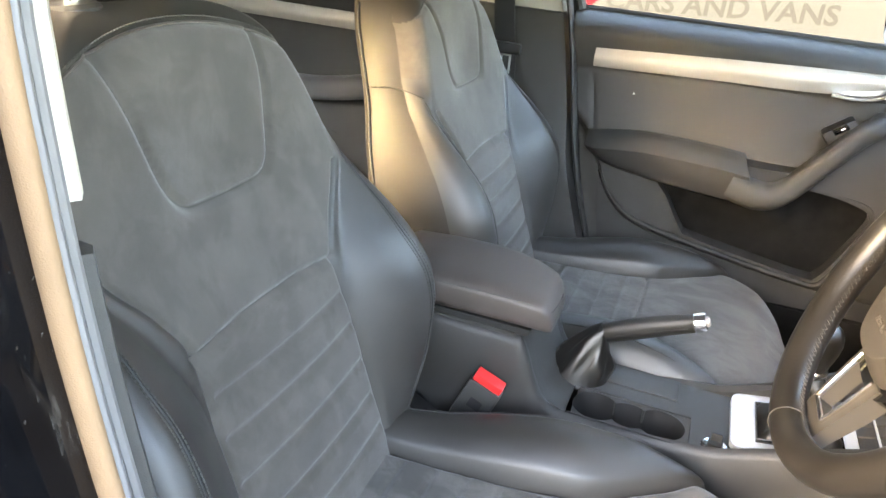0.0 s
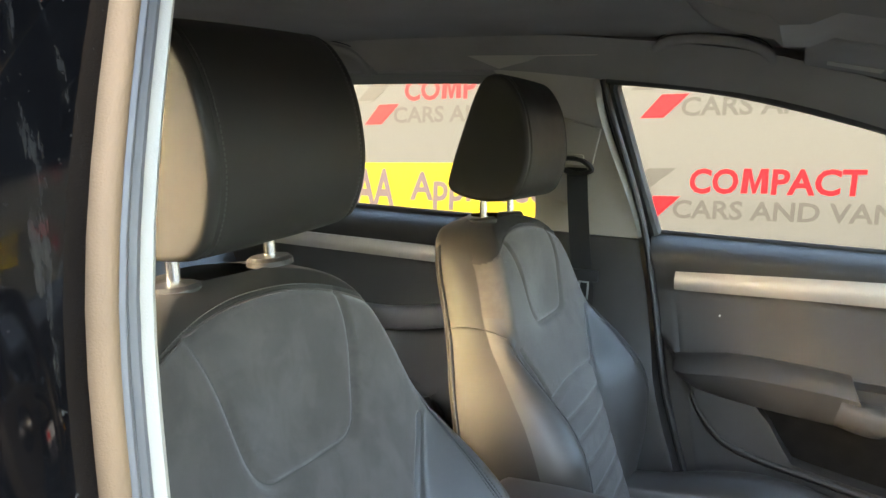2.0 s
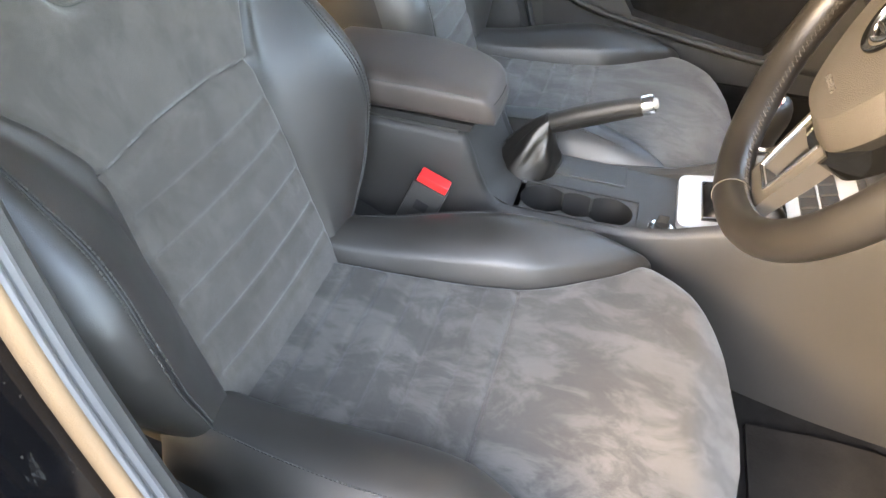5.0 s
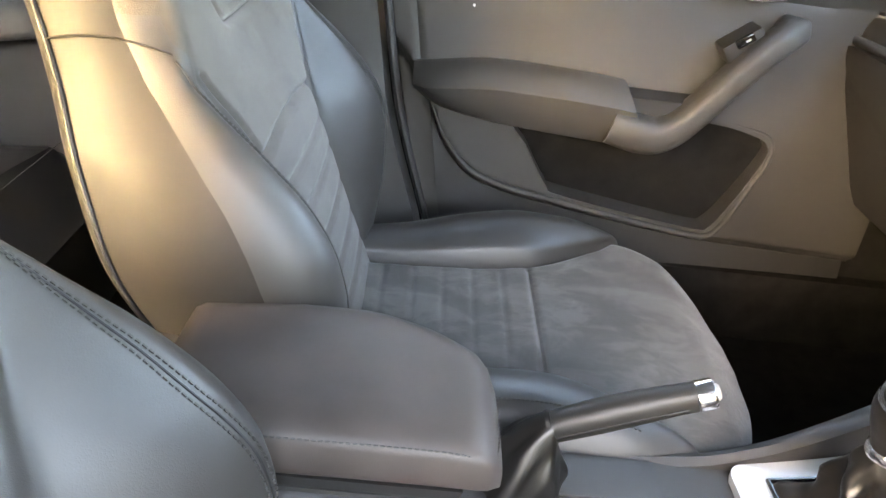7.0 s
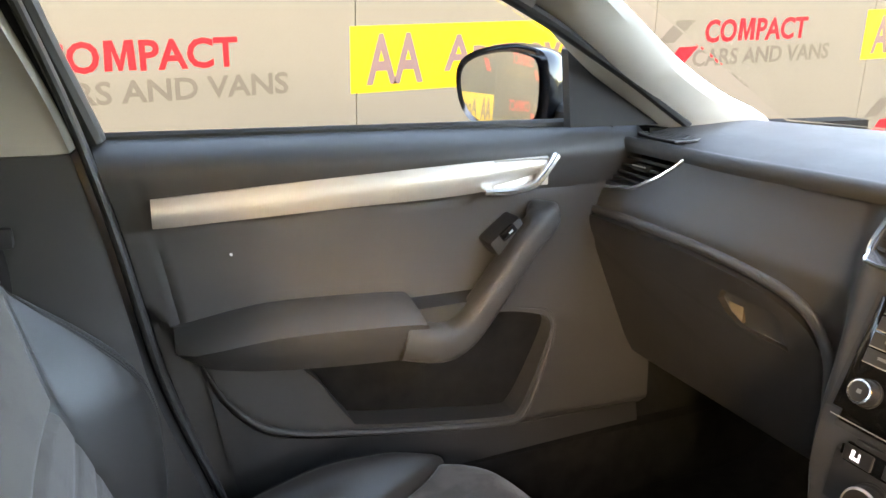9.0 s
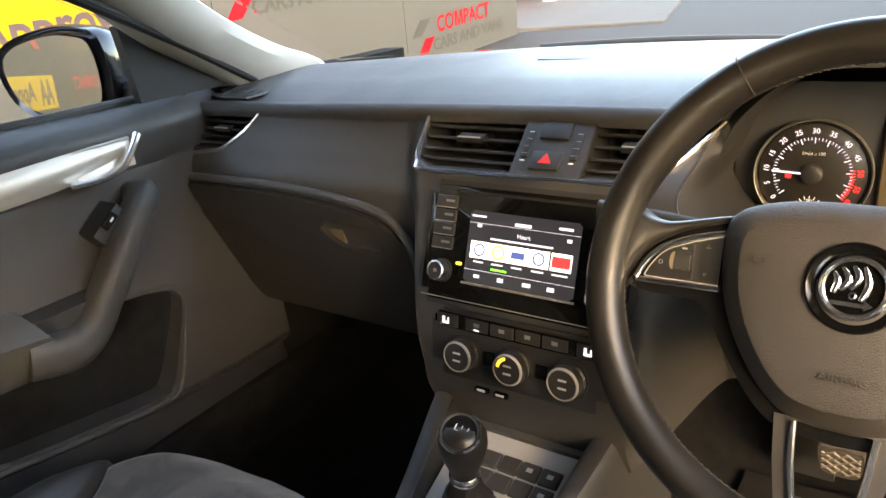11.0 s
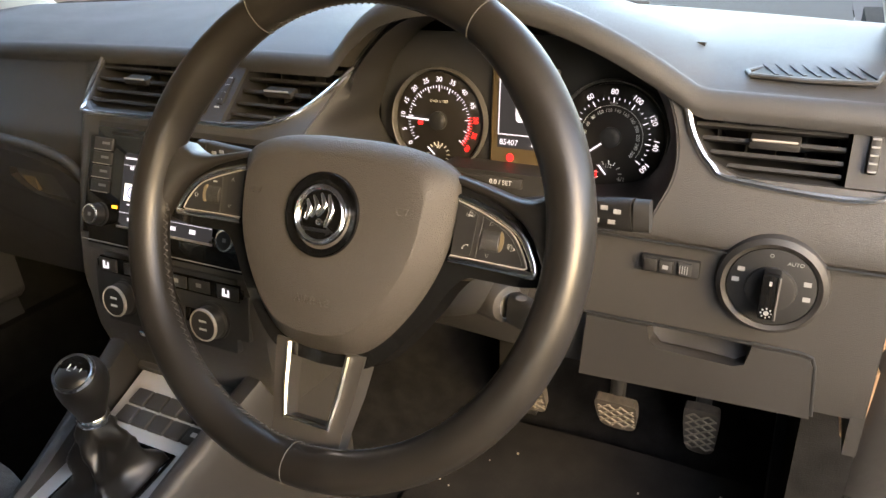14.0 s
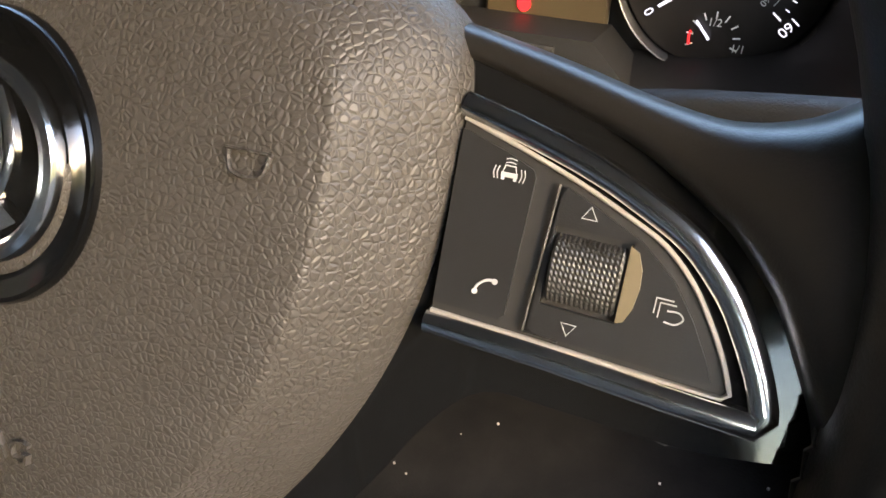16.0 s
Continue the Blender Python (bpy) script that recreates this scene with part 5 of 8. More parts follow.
    # headrest
    prof = smooth_line([(-0.284, 1.054, 0), (-0.262, 1.085, 0), (-0.254, 1.14, 0), (-0.268, 1.212, 0), (-0.296, 1.258, 0), (-0.328, 1.270, 0), (-0.354, 1.252, 0), (-0.382, 1.175, 0), (-0.406, 1.090, 0), (-0.406, 1.066, 0), (-0.385, 1.053, 0), (-0.335, 1.046, 0)], 5, True)
    cx, cz = -0.325, 1.145
    rows = []
    ho = 0.008
    for y, f in ((-0.1195, 0.80), (-0.1205, 0.885), (-0.119, 0.935), (-0.1155, 0.965), (-0.110, 0.978), (-0.1085, 0.970), (-0.107, 0.970), (-0.1055, 0.984), (-0.098, 0.992), (-0.07, 1.0), (-0.035, 1.004), (0, 1.005),
                 (0.035, 1.004), (0.07, 1.0), (0.098, 0.992), (0.1055, 0.984), (0.107, 0.970), (0.1085, 0.970), (0.110, 0.978), (0.1155, 0.965), (0.119, 0.935), (0.1205, 0.885), (0.1195, 0.80)):
        rows.append([(cx + (p.x - cx) * f, y + ho, cz + (p.y - cz) * (1 - (1 - f) * 0.75)) for p in prof])
    hd = part("headrest", rings(rows), VINYL, t, "padded black leather headrest", sharp=70)
    for s in (-1, 1):
        ring = [Vector((cx + (p.x - cx) * 0.991, s * 0.1035 + ho, cz + (p.y - cz) * 0.993)) for p in prof]
        part("stitching", stitches(ring + ring[:1], 0.005, 0.0011), STITCH, hd)
        part("post", lathe([(0.0068, 0), (0.0068, 0.09)], (-0.348, s * 0.070, 0.98), (-0.05, 0, 1), 14), CHROME, hd, "chrome headrest post")
        part("post_collar", lathe([(0.026, 0), (0.026, 0.006), (0.022, 0.010), (0.009, 0.011)], (-0.350, s * 0.070, 1.004), (-0.10, 0, 1), 20), HARD, hd, "black plastic collar")
    return t


DRIVER_Y, PASS_Y = -0.390, 0.342
seat = build_seat()
seat.matrix_basis = pose(0.105, DRIVER_Y, 0.26)
seat["label"] = "driver's black leather seat with worn grey suede panels"
other = copy_thing(seat, pose(0.12, PASS_Y, 0.26))
# the driver's headrest sits slightly lower and askew
tip = Matrix.Translation((-0.45, 0.008, 0.79))
for ob in seat.children:
    if ob.name.startswith("headrest"):
        ob.matrix_basis = tip @ Matrix.Rotation(radians(3.5), 4, "X") @ Matrix.Diagonal((1, 1.02, 0.95, 1)) @ tip.inverted()
other["label"] = "passenger's black leather seat with brushed grey suede panels"


# ---- between the seats ----
def buckle(x, y, z, label, tilt=(0.0, 0.0)):
    m = pose(x, y, z, tilt[0], tilt[1], 0)
    t = thing("belt_buckle", label, "belt buckle", m, "belt buckles")
    part("casing", box(0, 0, -0.042, 0.052, 0.024, 0.085, 0.005, 2), PLASTIC, t, local=True)
    part("release_button", box(0, 0.001, 0.006, 0.046, 0.020, 0.014, 0.003, 2), RED, t, "red release button", local=True)
    part("label_recess", box(0.0, -0.0122, -0.036, 0.020, 0.002, 0.018, 0, 1), BLACK, t, local=True)
    part("stalk", box(0, 0.002, -0.11, 0.03, 0.010, 0.07, 0.003, 1), HARD, t, local=True)


buckle(-0.003, -0.132, 0.510, "black seat belt buckle with red button beside driver", (6, 21))
buckle(0.040, 0.075, 0.488, "black seat belt buckle with red button by armrest", (-8, 10))


def console():
    t = thing("centre_console", "charcoal centre console with silver gear surround", "centre console", Matrix.Translation((0.25, 0, 0.25)))
    # side walls and rails rising to the dash
    def edge_z(x):
        return lerp(x, [-0.25, 0.028, 0.040, 0.055, 0.072, 0.098, 0.20, 0.31, 0.366, 0.443, 0.524, 0.60, 0.70], [0.584, 0.580, 0.560, 0.522, 0.492, 0.474, 0.474, 0.482, 0.500, 0.533, 0.570, 0.603, 0.645])

    def half(x):
        return lerp(x, [-0.25, 0.06, 0.12, 0.34, 0.60, 0.72], [0.100, 0.100, 0.096, 0.096, 0.136, 0.150])

    def mid(x):
        return lerp(x, [-0.25, 0.1, 0.35, 0.6], [-0.010, -0.005, 0.0, 0.005])
    xs = list(np.linspace(-0.25, 0.022, 10)) + list(np.linspace(0.026, 0.11, 22)) + list(np.linspace(0.12, 0.70, 30))
    for s, nm in ((-1, "side_wall"), (1, "side_wall")):
        rows = []
        for x in xs:
            h, z, c = half(x), edge_z(x), mid(x)
            y = c + s * h
            top = 0.012 + 0.010 * step(0.3, 0.6, x)
            rows.append([(x, y + s * 0.012, 0.24), (x, y + s * 0.004, z - 0.05), (x, y, z - 0.012), (x, y - s * 0.004, z - 0.003), (x, y - s * top, z), (x, y - s * (top + 0.008), z - 0.006), (x, y - s * (top + 0.010), 0.24)])
        part(nm, rings(rows), LOWPL, t, sharp=50)
    part("rear_box", bev(prism([(-0.25, 0.30), (0.02, 0.30), (0.02, 0.585), (-0.25, 0.585)], "xz", -0.100, 0.080), 0.004), PLASTIC, t)
    part("front_slope", sheet(lambda u, v: (lerp(u, [0, 0.2, 0.45, 0.7, 1], [0.022, 0.038, 0.053, 0.070, 0.108]), -0.090 + 0.170 * v, lerp(u, [0, 0.2, 0.45, 0.7, 1], [0.578, 0.558, 0.520, 0.490, 0.472])), 20, 6, (-0.01, 0, -0.01)), PLASTIC, t)
    # deck with the cup wells
    deck = part("deck", box(0.235, -0.002, 0.462, 0.24, 0.176, 0.022, 0.0015, 1), PLASTIC, t)
    for cx, r in ((0.147, 0.0345), (0.196, 0.030), (0.243, 0.0345)):
        cut(deck, lathe([(r, -0.1), (r, 0.2)], (cx, -0.053, 0.44), (0, 0, 1), 40))
    well = []
    for cx, r in ((0.147, 0.0345), (0.196, 0.030), (0.243, 0.0345)):
        for k in range(40):
            an = 2 * math.pi * k / 40
            p = (cx + r * math.cos(an), -0.053 + r * math.sin(an))
            if all(math.hypot(p[0] - ox, p[1] + 0.053) > orr - 1e-4 for ox, orr in ((0.147, 0.0345), (0.196, 0.030), (0.243, 0.0345)) if ox != cx):
                well.append(p)
    well.sort(key=lambda p: math.atan2((p[1] + 0.053), (p[0] - 0.195) * 0.5))
    inner = [(0.195 + (x - 0.195) * 0.93, -0.053 + (y + 0.053) * 0.90) for x, y in well]
    part("cup_well", join(rings([[(x, y, 0.4735) for x, y in well], [(x, y, 0.405) for x, y in inner]], caps=False), prism(inner, "xy", 0.400, 0.406)), BLACK, t, "black rubber triple cup well")
    part("well_rim", sweep(smooth_line([(0.1075, -0.0905, 0.4745), (0.283, -0.0905, 0.4745), (0.284, -0.0165, 0.4745), (0.1085, -0.0155, 0.4745)], 1, True), 0.0012, 0.0016, 6, (0, 0, 1), True), HARD, t)
    part("side_tray", box(0.205, 0.047, 0.4745, 0.11, 0.056, 0.004, 0.003), PLASTIC, t, "cover beside the handbrake")
    # power socket
    so = part("power_socket", lathe([(0.019, 0), (0.019, 0.003), (0.016, 0.006), (0.012, 0.004), (0.011, 0.001)], (0.318, -0.072, 0.474), (0, 0, 1), 28), CHROME, t, "chrome ringed power socket")
    part("socket_plug", bev(lathe([(0.0105, 0), (0.0105, 0.010), (0.004, 0.012)], (0.318, -0.072, 0.475), (0, 0, 1), 16), 0.001, 1), HARD, so)
    part("socket_tab", box(0.318, -0.072, 0.492, 0.015, 0.004, 0.014, 0.0015), HARD, so)
    # silver plate round the lever, climbing to the dash
    def plate(u, v):
        x = 0.338 + 0.255 * u
        z = lerp(x, [0.33, 0.45, 0.60], [0.482, 0.500, 0.548])
        h = (0.070 + 0.022 * u) - 0.014 * (1 - math.sqrt(1 - max(0.0, 1 - u / 0.055) ** 2))
        return (x, 0.003 - h + 2 * h * v, z)
    pl = part("gear_surround", sheet(plate, 90, 16, (0, 0, -0.010)), SILVERP, t, "silver painted gear surround")
    c = bev(prism([(0.372, -0.047), (0.480, -0.047), (0.480, 0.050), (0.372, 0.050)], "xy", 0.40, 0.60), 0.012, 3)
    cut(pl, c)
    part("red_edge", box(0.371, 0.0, 0.4845, 0.0012, 0.085, 0.001), RED, pl)
    part("gaiter_frame", sweep(smooth_line([(0.372, -0.047, 0.489), (0.480, -0.047, 0.508), (0.480, 0.050, 0.508), (0.372, 0.050, 0.489)], 1, True), 0.003, 0.004, 8, (0, 0, 1), True), PIANO, pl)
    for r in range(2):
        for i in range(5):
            x = 0.510 + 0.026 * r
            part("console_button", box(x, -0.054 + 0.0285 * i, lerp(x, [0.33, 0.45, 0.60], [0.482, 0.500, 0.548]) + 0.001, 0.024, 0.0268, 0.006, 0.0015, 1, Matrix.Rotation(radians(-17.5), 3, "Y")), PLASTIC, pl)
    for r, i in ((0, 0), (1, 0), (1, 1)):
        x = 0.510 + 0.026 * r
        part("button_mark", box(x, -0.054 + 0.0285 * i, lerp(x, [0.33, 0.45, 0.60], [0.482, 0.500, 0.548]) + 0.0045, 0.006, 0.008, 0.0006, 0, 1, Matrix.Rotation(radians(-17.5), 3, "Y")), LUMEDIM, pl)
    part("tray_cover", sheet(lambda u, v: (0.572 + 0.10 * u, -0.098 + 0.20 * v, 0.545 + 0.055 * u), 8, 10, (0, 0, -0.006)), SOFT, t, "sliding storage cover")
    part("cover_grip", sweep([(0.583, y, 0.556) for y in np.linspace(-0.075, 0.078, 10)], 0.003, 0.003, 8), CHROME, t)
    part("front_wall", sheet(lambda u, v: (0.655 + 0.012 * v, -0.13 + 0.26 * u, 0.40 + 0.24 * v), 8, 8, (0.02, 0, 0)), HARD, t)

    # arm rest lid, a thing that lifts
    a = thing("armrest_lid", "padded black leather armrest lid on the console", "armrest", Matrix.Translation((-0.05, -0.02, 0.58)))
    rows = []
    for k in range(29):
        u = k / 28
        x = -0.215 + 0.283 * u
        e = max(0, (abs(2 * u - 1) - 0.84) / 0.16)
        zt = 0.641 + 0.006 * math.sin(math.pi * u) - 0.026 * e ** 2.4
        zb = 0.588 + 0.006 * u
        near = -0.104 + 0.010 * e ** 3
        far = lerp(x, [-0.215, -0.06, 0.0, 0.035, 0.055, 0.068], [0.068, 0.070, 0.055, 0.034, 0.016, -0.006])
        c, hw = (near + far) / 2, (far - near) / 2
        row = []
        for q in range(40):
            an = 2 * math.pi * q / 40
            cs, sn = math.cos(an), math.sin(an)
            yy = c + hw * math.copysign(abs(cs) ** 0.42, cs)
            zz = (zt + zb) / 2 + (zt - zb) / 2 * math.copysign(abs(sn) ** 0.45, sn)
            row.append((x, yy, zz))
        rows.append(row)
    part("pad", rings(rows), ARMVINYL, a, sharp=60)
    path = smooth_line([(-0.19, -0.1005, 0.634), (0.0, -0.1008, 0.637), (0.046, -0.0985, 0.632), (0.061, -0.088, 0.624), (0.0655, -0.05, 0.622), (0.0645, -0.012, 0.622)], 8)
    part("stitching", stitches(path, 0.005, 0.0010, (0.0005, -0.001, 0.001)), STITCH, a)
    part("lid_base", bev(prism([(-0.21, 0.580), (0.036, 0.584), (0.040, 0.594), (-0.21, 0.594)], "xz", -0.098, 0.040), 0.002, 1), HARD, a)


console()


def gear_lever():
    t = thing("gear_lever", "black gear lever with chrome-capped knob and leather gaiter", "gear lever", Matrix.Translation((0.42, 0, 0.49)))
    base = [Vector((x, y, lerp(x, [0.37, 0.48], [0.486, 0.506]))) for x, y in [(p.x, p.y) for p in smooth_line([(0.376, -0.043, 0), (0.426, -0.044, 0), (0.476, -0.043, 0), (0.477, 0.0, 0), (0.476, 0.046, 0), (0.426, 0.047, 0), (0.376, 0.046, 0), (0.375, 0.0, 0)], 6, True)]]
    top = Vector((0.418, -0.012, 0.598))
    rows = []
    n = len(base)
    for k in range(22):
        u = k / 21
        c = Vector((0.426, 0.0015, 0.497)).lerp(top, u)
        f = lerp(u, [0, 0.07, 0.16, 0.30, 0.55, 0.82, 0.93, 1], [1.0, 0.93, 0.70, 0.53, 0.45, 0.40, 0.31, 0.24])
        row = []
        for i, p in enumerate(base):
            d = p - Vector((0.426, 0.0015, p.z))
            w = 1 + 0.24 * math.sin(i * 2 * math.pi * 4 / n + 5.2 * u) * math.sin(math.pi * u) + 0.07 * math.sin(i * 2 * math.pi * 7 / n - 9 * u) * math.sin(math.pi * u) + 0.12 * math.sin(13 * u + i * 0.55) * math.sin(math.pi * u)
            row.append(c + d * (f * w) + Vector((0, 0, (p.z - 0.497) * (1 - u) + 0.004 * math.sin(i * 0.9 + 8 * u) * math.sin(math.pi * u))))
        rows.append(row)
    part("gaiter", rings(rows), GAITER, t, "creased black leather gaiter", sharp=70)
    ax = Vector((-0.10, -0.10, 1)).normalized()
    part("collar", lathe([(0.0155, 0), (0.0175, 0.003), (0.0175, 0.010), (0.0155, 0.013)], top - ax * 0.004, ax, 28), CHROME, t, "chrome collar")
    q = top + ax * 0.008
    part("knob", lathe([(0.0155, 0), (0.0168, 0.006), (0.0205, 0.017), (0.0248, 0.030), (0.0272, 0.043), (0.0268, 0.054), (0.0236, 0.063), (0.0170, 0.068), (0.006, 0.070)], q, ax, 36), GAITER, t, "black leather knob")
    nx = Vector((-0.55, -0.25, 0.9)).normalized()
    cc = q + ax * 0.049 + nx * 0.0135
    cap = part("cap_ring", lathe([(0.0185, 0), (0.0218, 0.001), (0.0229, 0.0035), (0.0212, 0.0068), (0.0186, 0.0062)], cc, nx, 36, True), CHROME, t, "chrome cap ring")
    part("shift_plate", lathe([(0.0190, 0.003), (0.0190, 0.0058), (0.010, 0.0074), (0.002, 0.0077)], cc, nx, 30), PIANO, cap, "black shift pattern plate")
    side = Vector((0, 1, 0)) - nx * nx.y
    side.normalize()
    fw = side.cross(nx) * -1
    o = cc + nx * 0.0085
    pats = []
    for s in (-0.008, -0.001, 0.006):
        pats.append(sweep([o + side * s + fw * -0.007 - nx * 0.0006, o + side * s + fw * 0.007 - nx * 0.0006], 0.0006, 0.0006, 6))
    pats.append(sweep([o + side * -0.008, o + side * 0.006], 0.0006, 0.0006, 6))
    part("shift_marks", join(*pats), LUMEDIM, cap)


gear_lever()


def handbrake():
    t = thing("handbrake", "black leather handbrake lever with chrome tip", "handbrake", Matrix.Translation((0.13, 0.03, 0.47)))
    a, b = Vector((0.128, 0.030, 0.550)), Vector((0.256, 0.030, 0.606))
    d = (b - a).normalized()
    path = [a + (b - a) * (k / 16) + Vector((0, 0, 0.002 * math.sin(math.pi * k / 16))) for k in range(17)]
    part("grip", sweep(path, 0.0148, 0.0166, 18, (0, 0, 1), taper=lambda u: 0.86 + 0.14 * math.sin(math.pi * min(1, 0.1 + u)), square=0.15), GRIP, t, "black leather grip", sharp=60)
    part("grip_seam", sweep([p + Vector((0, -0.0142, -0.003)) for p in path[1:-1]], 0.0008, 0.0012, 6), BLACK, t)
    part("end_cap", lathe([(0.0130, 0), (0.0148, 0.002), (0.0148, 0.015), (0.0135, 0.018), (0.0080, 0.019)], b - d * 0.001, d, 24), CHROME, t, "chrome end cap")
    part("push_button", lathe([(0.008, 0.0), (0.008, 0.004), (0.006, 0.006)], b + d * 0.016, d, 18), SATIN, t)
    part("grip_ring", sweep([a + d * 0.004, a + d * 0.001], 0.0165, 0.0180, 18), HARD, t)
    rows = []
    for k in range(16):
        u = k / 15
        c = Vector((0.102, 0.028, 0.470)).lerp(a + d * 0.006, u)
        wx, wy = lerp(u, [0, 0.5, 1], [0.052, 0.038, 0.0175]), lerp(u, [0, 0.5, 1], [0.046, 0.034, 0.0165])
        row = []
        for i in range(32):
            an = 2 * math.pi * i / 32
            w = 1 + (0.11 * math.sin(6 * an + 3 * u) + 0.05 * math.sin(11 * an - 5 * u)) * math.sin(math.pi * u)
            v = Vector((wx * math.cos(an) * w, wy * math.sin(an) * w, 0))
            tilt = Matrix.Rotation(radians(66) * u ** 2.2, 3, "Y")
            row.append(c + tilt @ v)
        rows.append(row)
    part("gaiter", rings(rows), GAITER, t, "creased leather gaiter", sharp=70)


handbrake()


# ---- dashboard ----
BRONZED = surface("dull_bronze", (0.16, 0.12, 0.07), 0.4, metal=0.4, blotch=0.1)


def edge_z(y):
    z = lerp(y, [-0.80, -0.565, -0.17, 0.20, 0.55, 0.80], [0.938, 0.942, 0.945, 0.941, 0.931, 0.929])
    d = y + 0.375
    q = min(1, abs(d) / 0.205)
    return z + 0.077 * (1 - q ** (3.3 if d > 0 else 1.7))


def edge_x(y):
    return lerp(y, [-0.80, -0.60, -0.45, -0.30, -0.17, 0.2, 0.6, 0.80], [0.662, 0.664, 0.668, 0.672, 0.700, 0.704, 0.712, 0.700])


def face_x(y, z):
    """The dashboard's upright face."""
    zp = [0.50, 0.58, 0.65, 0.72, 0.80, 0.82, 0.86, 0.918, 0.945, 1.03]
    xp = lerp(z, zp, [0.840, 0.772, 0.716, 0.684, 0.668, 0.668, 0.684, 0.716, 0.724, 0.74])
    xd = lerp(z, zp, [0.775, 0.720, 0.655, 0.642, 0.640, 0.640, 0.648, 0.668, 0.676, 0.70])
    x = xd + (xp - xd) * step(-0.55, -0.15, y)
    c = lerp(z, [0.50, 0.61, 0.66, 0.72, 0.765, 0.80, 0.84, 0.87, 0.90, 0.935, 0.96], [0.60, 0.562, 0.562, 0.572, 0.586, 0.600, 0.620, 0.640, 0.676, 0.712, 0.73])
    wide = lerp(z, [0.55, 0.70, 0.80, 0.87, 0.93], [0.135, 0.150, 0.158, 0.175, 0.20])
    s = step(wide + 0.065, wide, abs(y))
    return x + (min(c, x) - x) * s


def build_dash():
    t = thing("dashboard", "charcoal soft-touch dashboard with silver edged vents", "dashboard", Matrix.Translation((0.75, 0, 0.7)))
    # top pad, with the cowl over the instruments
    def pad(u, v):
        y = -0.785 + 1.57 * u
        xe, ze = edge_x(y), edge_z(y)
        far = 1.06 + 0.17 * (1 - (y / 0.75) ** 2)
        if v < 0.16:
            a = v / 0.16
            # rounded lip
            an = math.pi * (1 - a)
            return (xe + 0.012 + 0.012 * math.cos(an) * (1 if a < 0.5 else 1) , y, ze - 0.004 + 0.012 * math.sin(an) * 0.9 + (0.0 if a > 0.5 else -0.006 * (1 - 2 * a)))
        a = (v - 0.16) / 0.84
        x = xe + 0.024 + (far - xe - 0.024) * a
        base = lerp(a, [0, 0.08, 0.25, 0.6, 1], [-0.004, 0.008, 0.022, 0.030, 0.018])
        flat = lerp(y, [-0.80, -0.17, 0.20, 0.80], [0.938, 0.945, 0.941, 0.929])
        hood = (ze - flat) * (1 - step(0.08, 0.85, a))
        return (x, y, flat + hood + base * (1 - 0.6 * min(1, (ze - flat) / 0.05) * (1 - a)))
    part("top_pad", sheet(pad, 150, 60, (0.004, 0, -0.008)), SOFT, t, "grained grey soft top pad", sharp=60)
    # face
    def face(u, v):
        y = -0.755 + 1.525 * u
        zt = edge_z(y) + 0.002
        zb = lerp(y, [-0.76, -0.46, -0.25, -0.12], [0.660, 0.652, 0.610, 0.52])
        z = zb + (zt - zb) * v
        x = face_x(y, z)
        # lower panel set back a little on the driver's side
        if y < -0.20:
            x += 0.004 * step(0.818, 0.812, z) * step(-0.45, -0.50, y)
        return (x, y, z)
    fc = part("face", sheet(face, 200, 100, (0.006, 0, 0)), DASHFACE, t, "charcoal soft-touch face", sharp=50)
    vent_c = [(0.200, 0.942), (0.202, 0.905), (0.194, 0.882), (0.172, 0.875), (0.0, 0.877), (-0.095, 0.879), (-0.135, 0.890), (-0.165, 0.910), (-0.192, 0.938)]
    vent_l = [(0.752, 0.925), (0.560, 0.925), (0.585, 0.903), (0.615, 0.880), (0.655, 0.862), (0.757, 0.858)]
    vent_r = [(-0.570, 0.937), (-0.580, 0.912), (-0.597, 0.890), (-0.622, 0.879), (-0.736, 0.879), (-0.736, 0.937)]
    cluster = [(p.x, p.y) for p in smooth_line([(-0.170, 0.860, 0), (-0.180, 0.905, 0), (-0.205, 0.955, 0), (-0.27, 1.004, 0), (-0.375, 1.017, 0), (-0.47, 1.0, 0), (-0.54, 0.955, 0), (-0.566, 0.90, 0), (-0.560, 0.855, 0), (-0.525, 0.820, 0), (-0.375, 0.806, 0), (-0.225, 0.815, 0)], 5, True)]
    for poly in (vent_c, vent_l, vent_r, cluster):
        cut(fc, prism(poly, "yz", 0.45, 0.9))

    # instrument binnacle: a deep tapered tunnel
    cy, cz = -0.378, 0.885
    rows = []
    for f, x, lift in ((1.012, None, 0), (0.985, None, 0.006), (0.93, 0.70, 0), (0.90, 0.735, 0), (0.88, 0.765, 0)):
        row = []
        for y, z in cluster:
            yy, zz = cy + (y - cy) * f, cz + (z - cz) * f
            row.append(((face_x(y, min(z, edge_z(y))) - 0.001 + lift) if x is None else x, yy, zz))
        rows.append(row)
    part("binnacle", rings(rows, caps=False), HARD, t, "dark instrument binnacle", sharp=50)
    # glovebox lid
    g = part("glovebox_lid", prism([(p.x, p.y) for p in smooth_line([(0.775, 0.798, 0), (0.55, 0.803, 0), (0.38, 0.796, 0), (0.285, 0.778, 0), (0.240, 0.745, 0), (0.226, 0.69, 0), (0.222, 0.57, 0), (0.25, 0.540, 0), (0.5, 0.535, 0), (0.76, 0.537, 0), (0.782, 0.57, 0), (0.785, 0.77, 0)], 4, True)], "yz", 0.652, 0.70, 0.006, 3), LOWPL, t, "charcoal glovebox lid")
    for v in g.data.vertices:
        v.co.x += 0.105 * max(0.0, (0.10 - v.co.z) / 0.26) ** 1.5
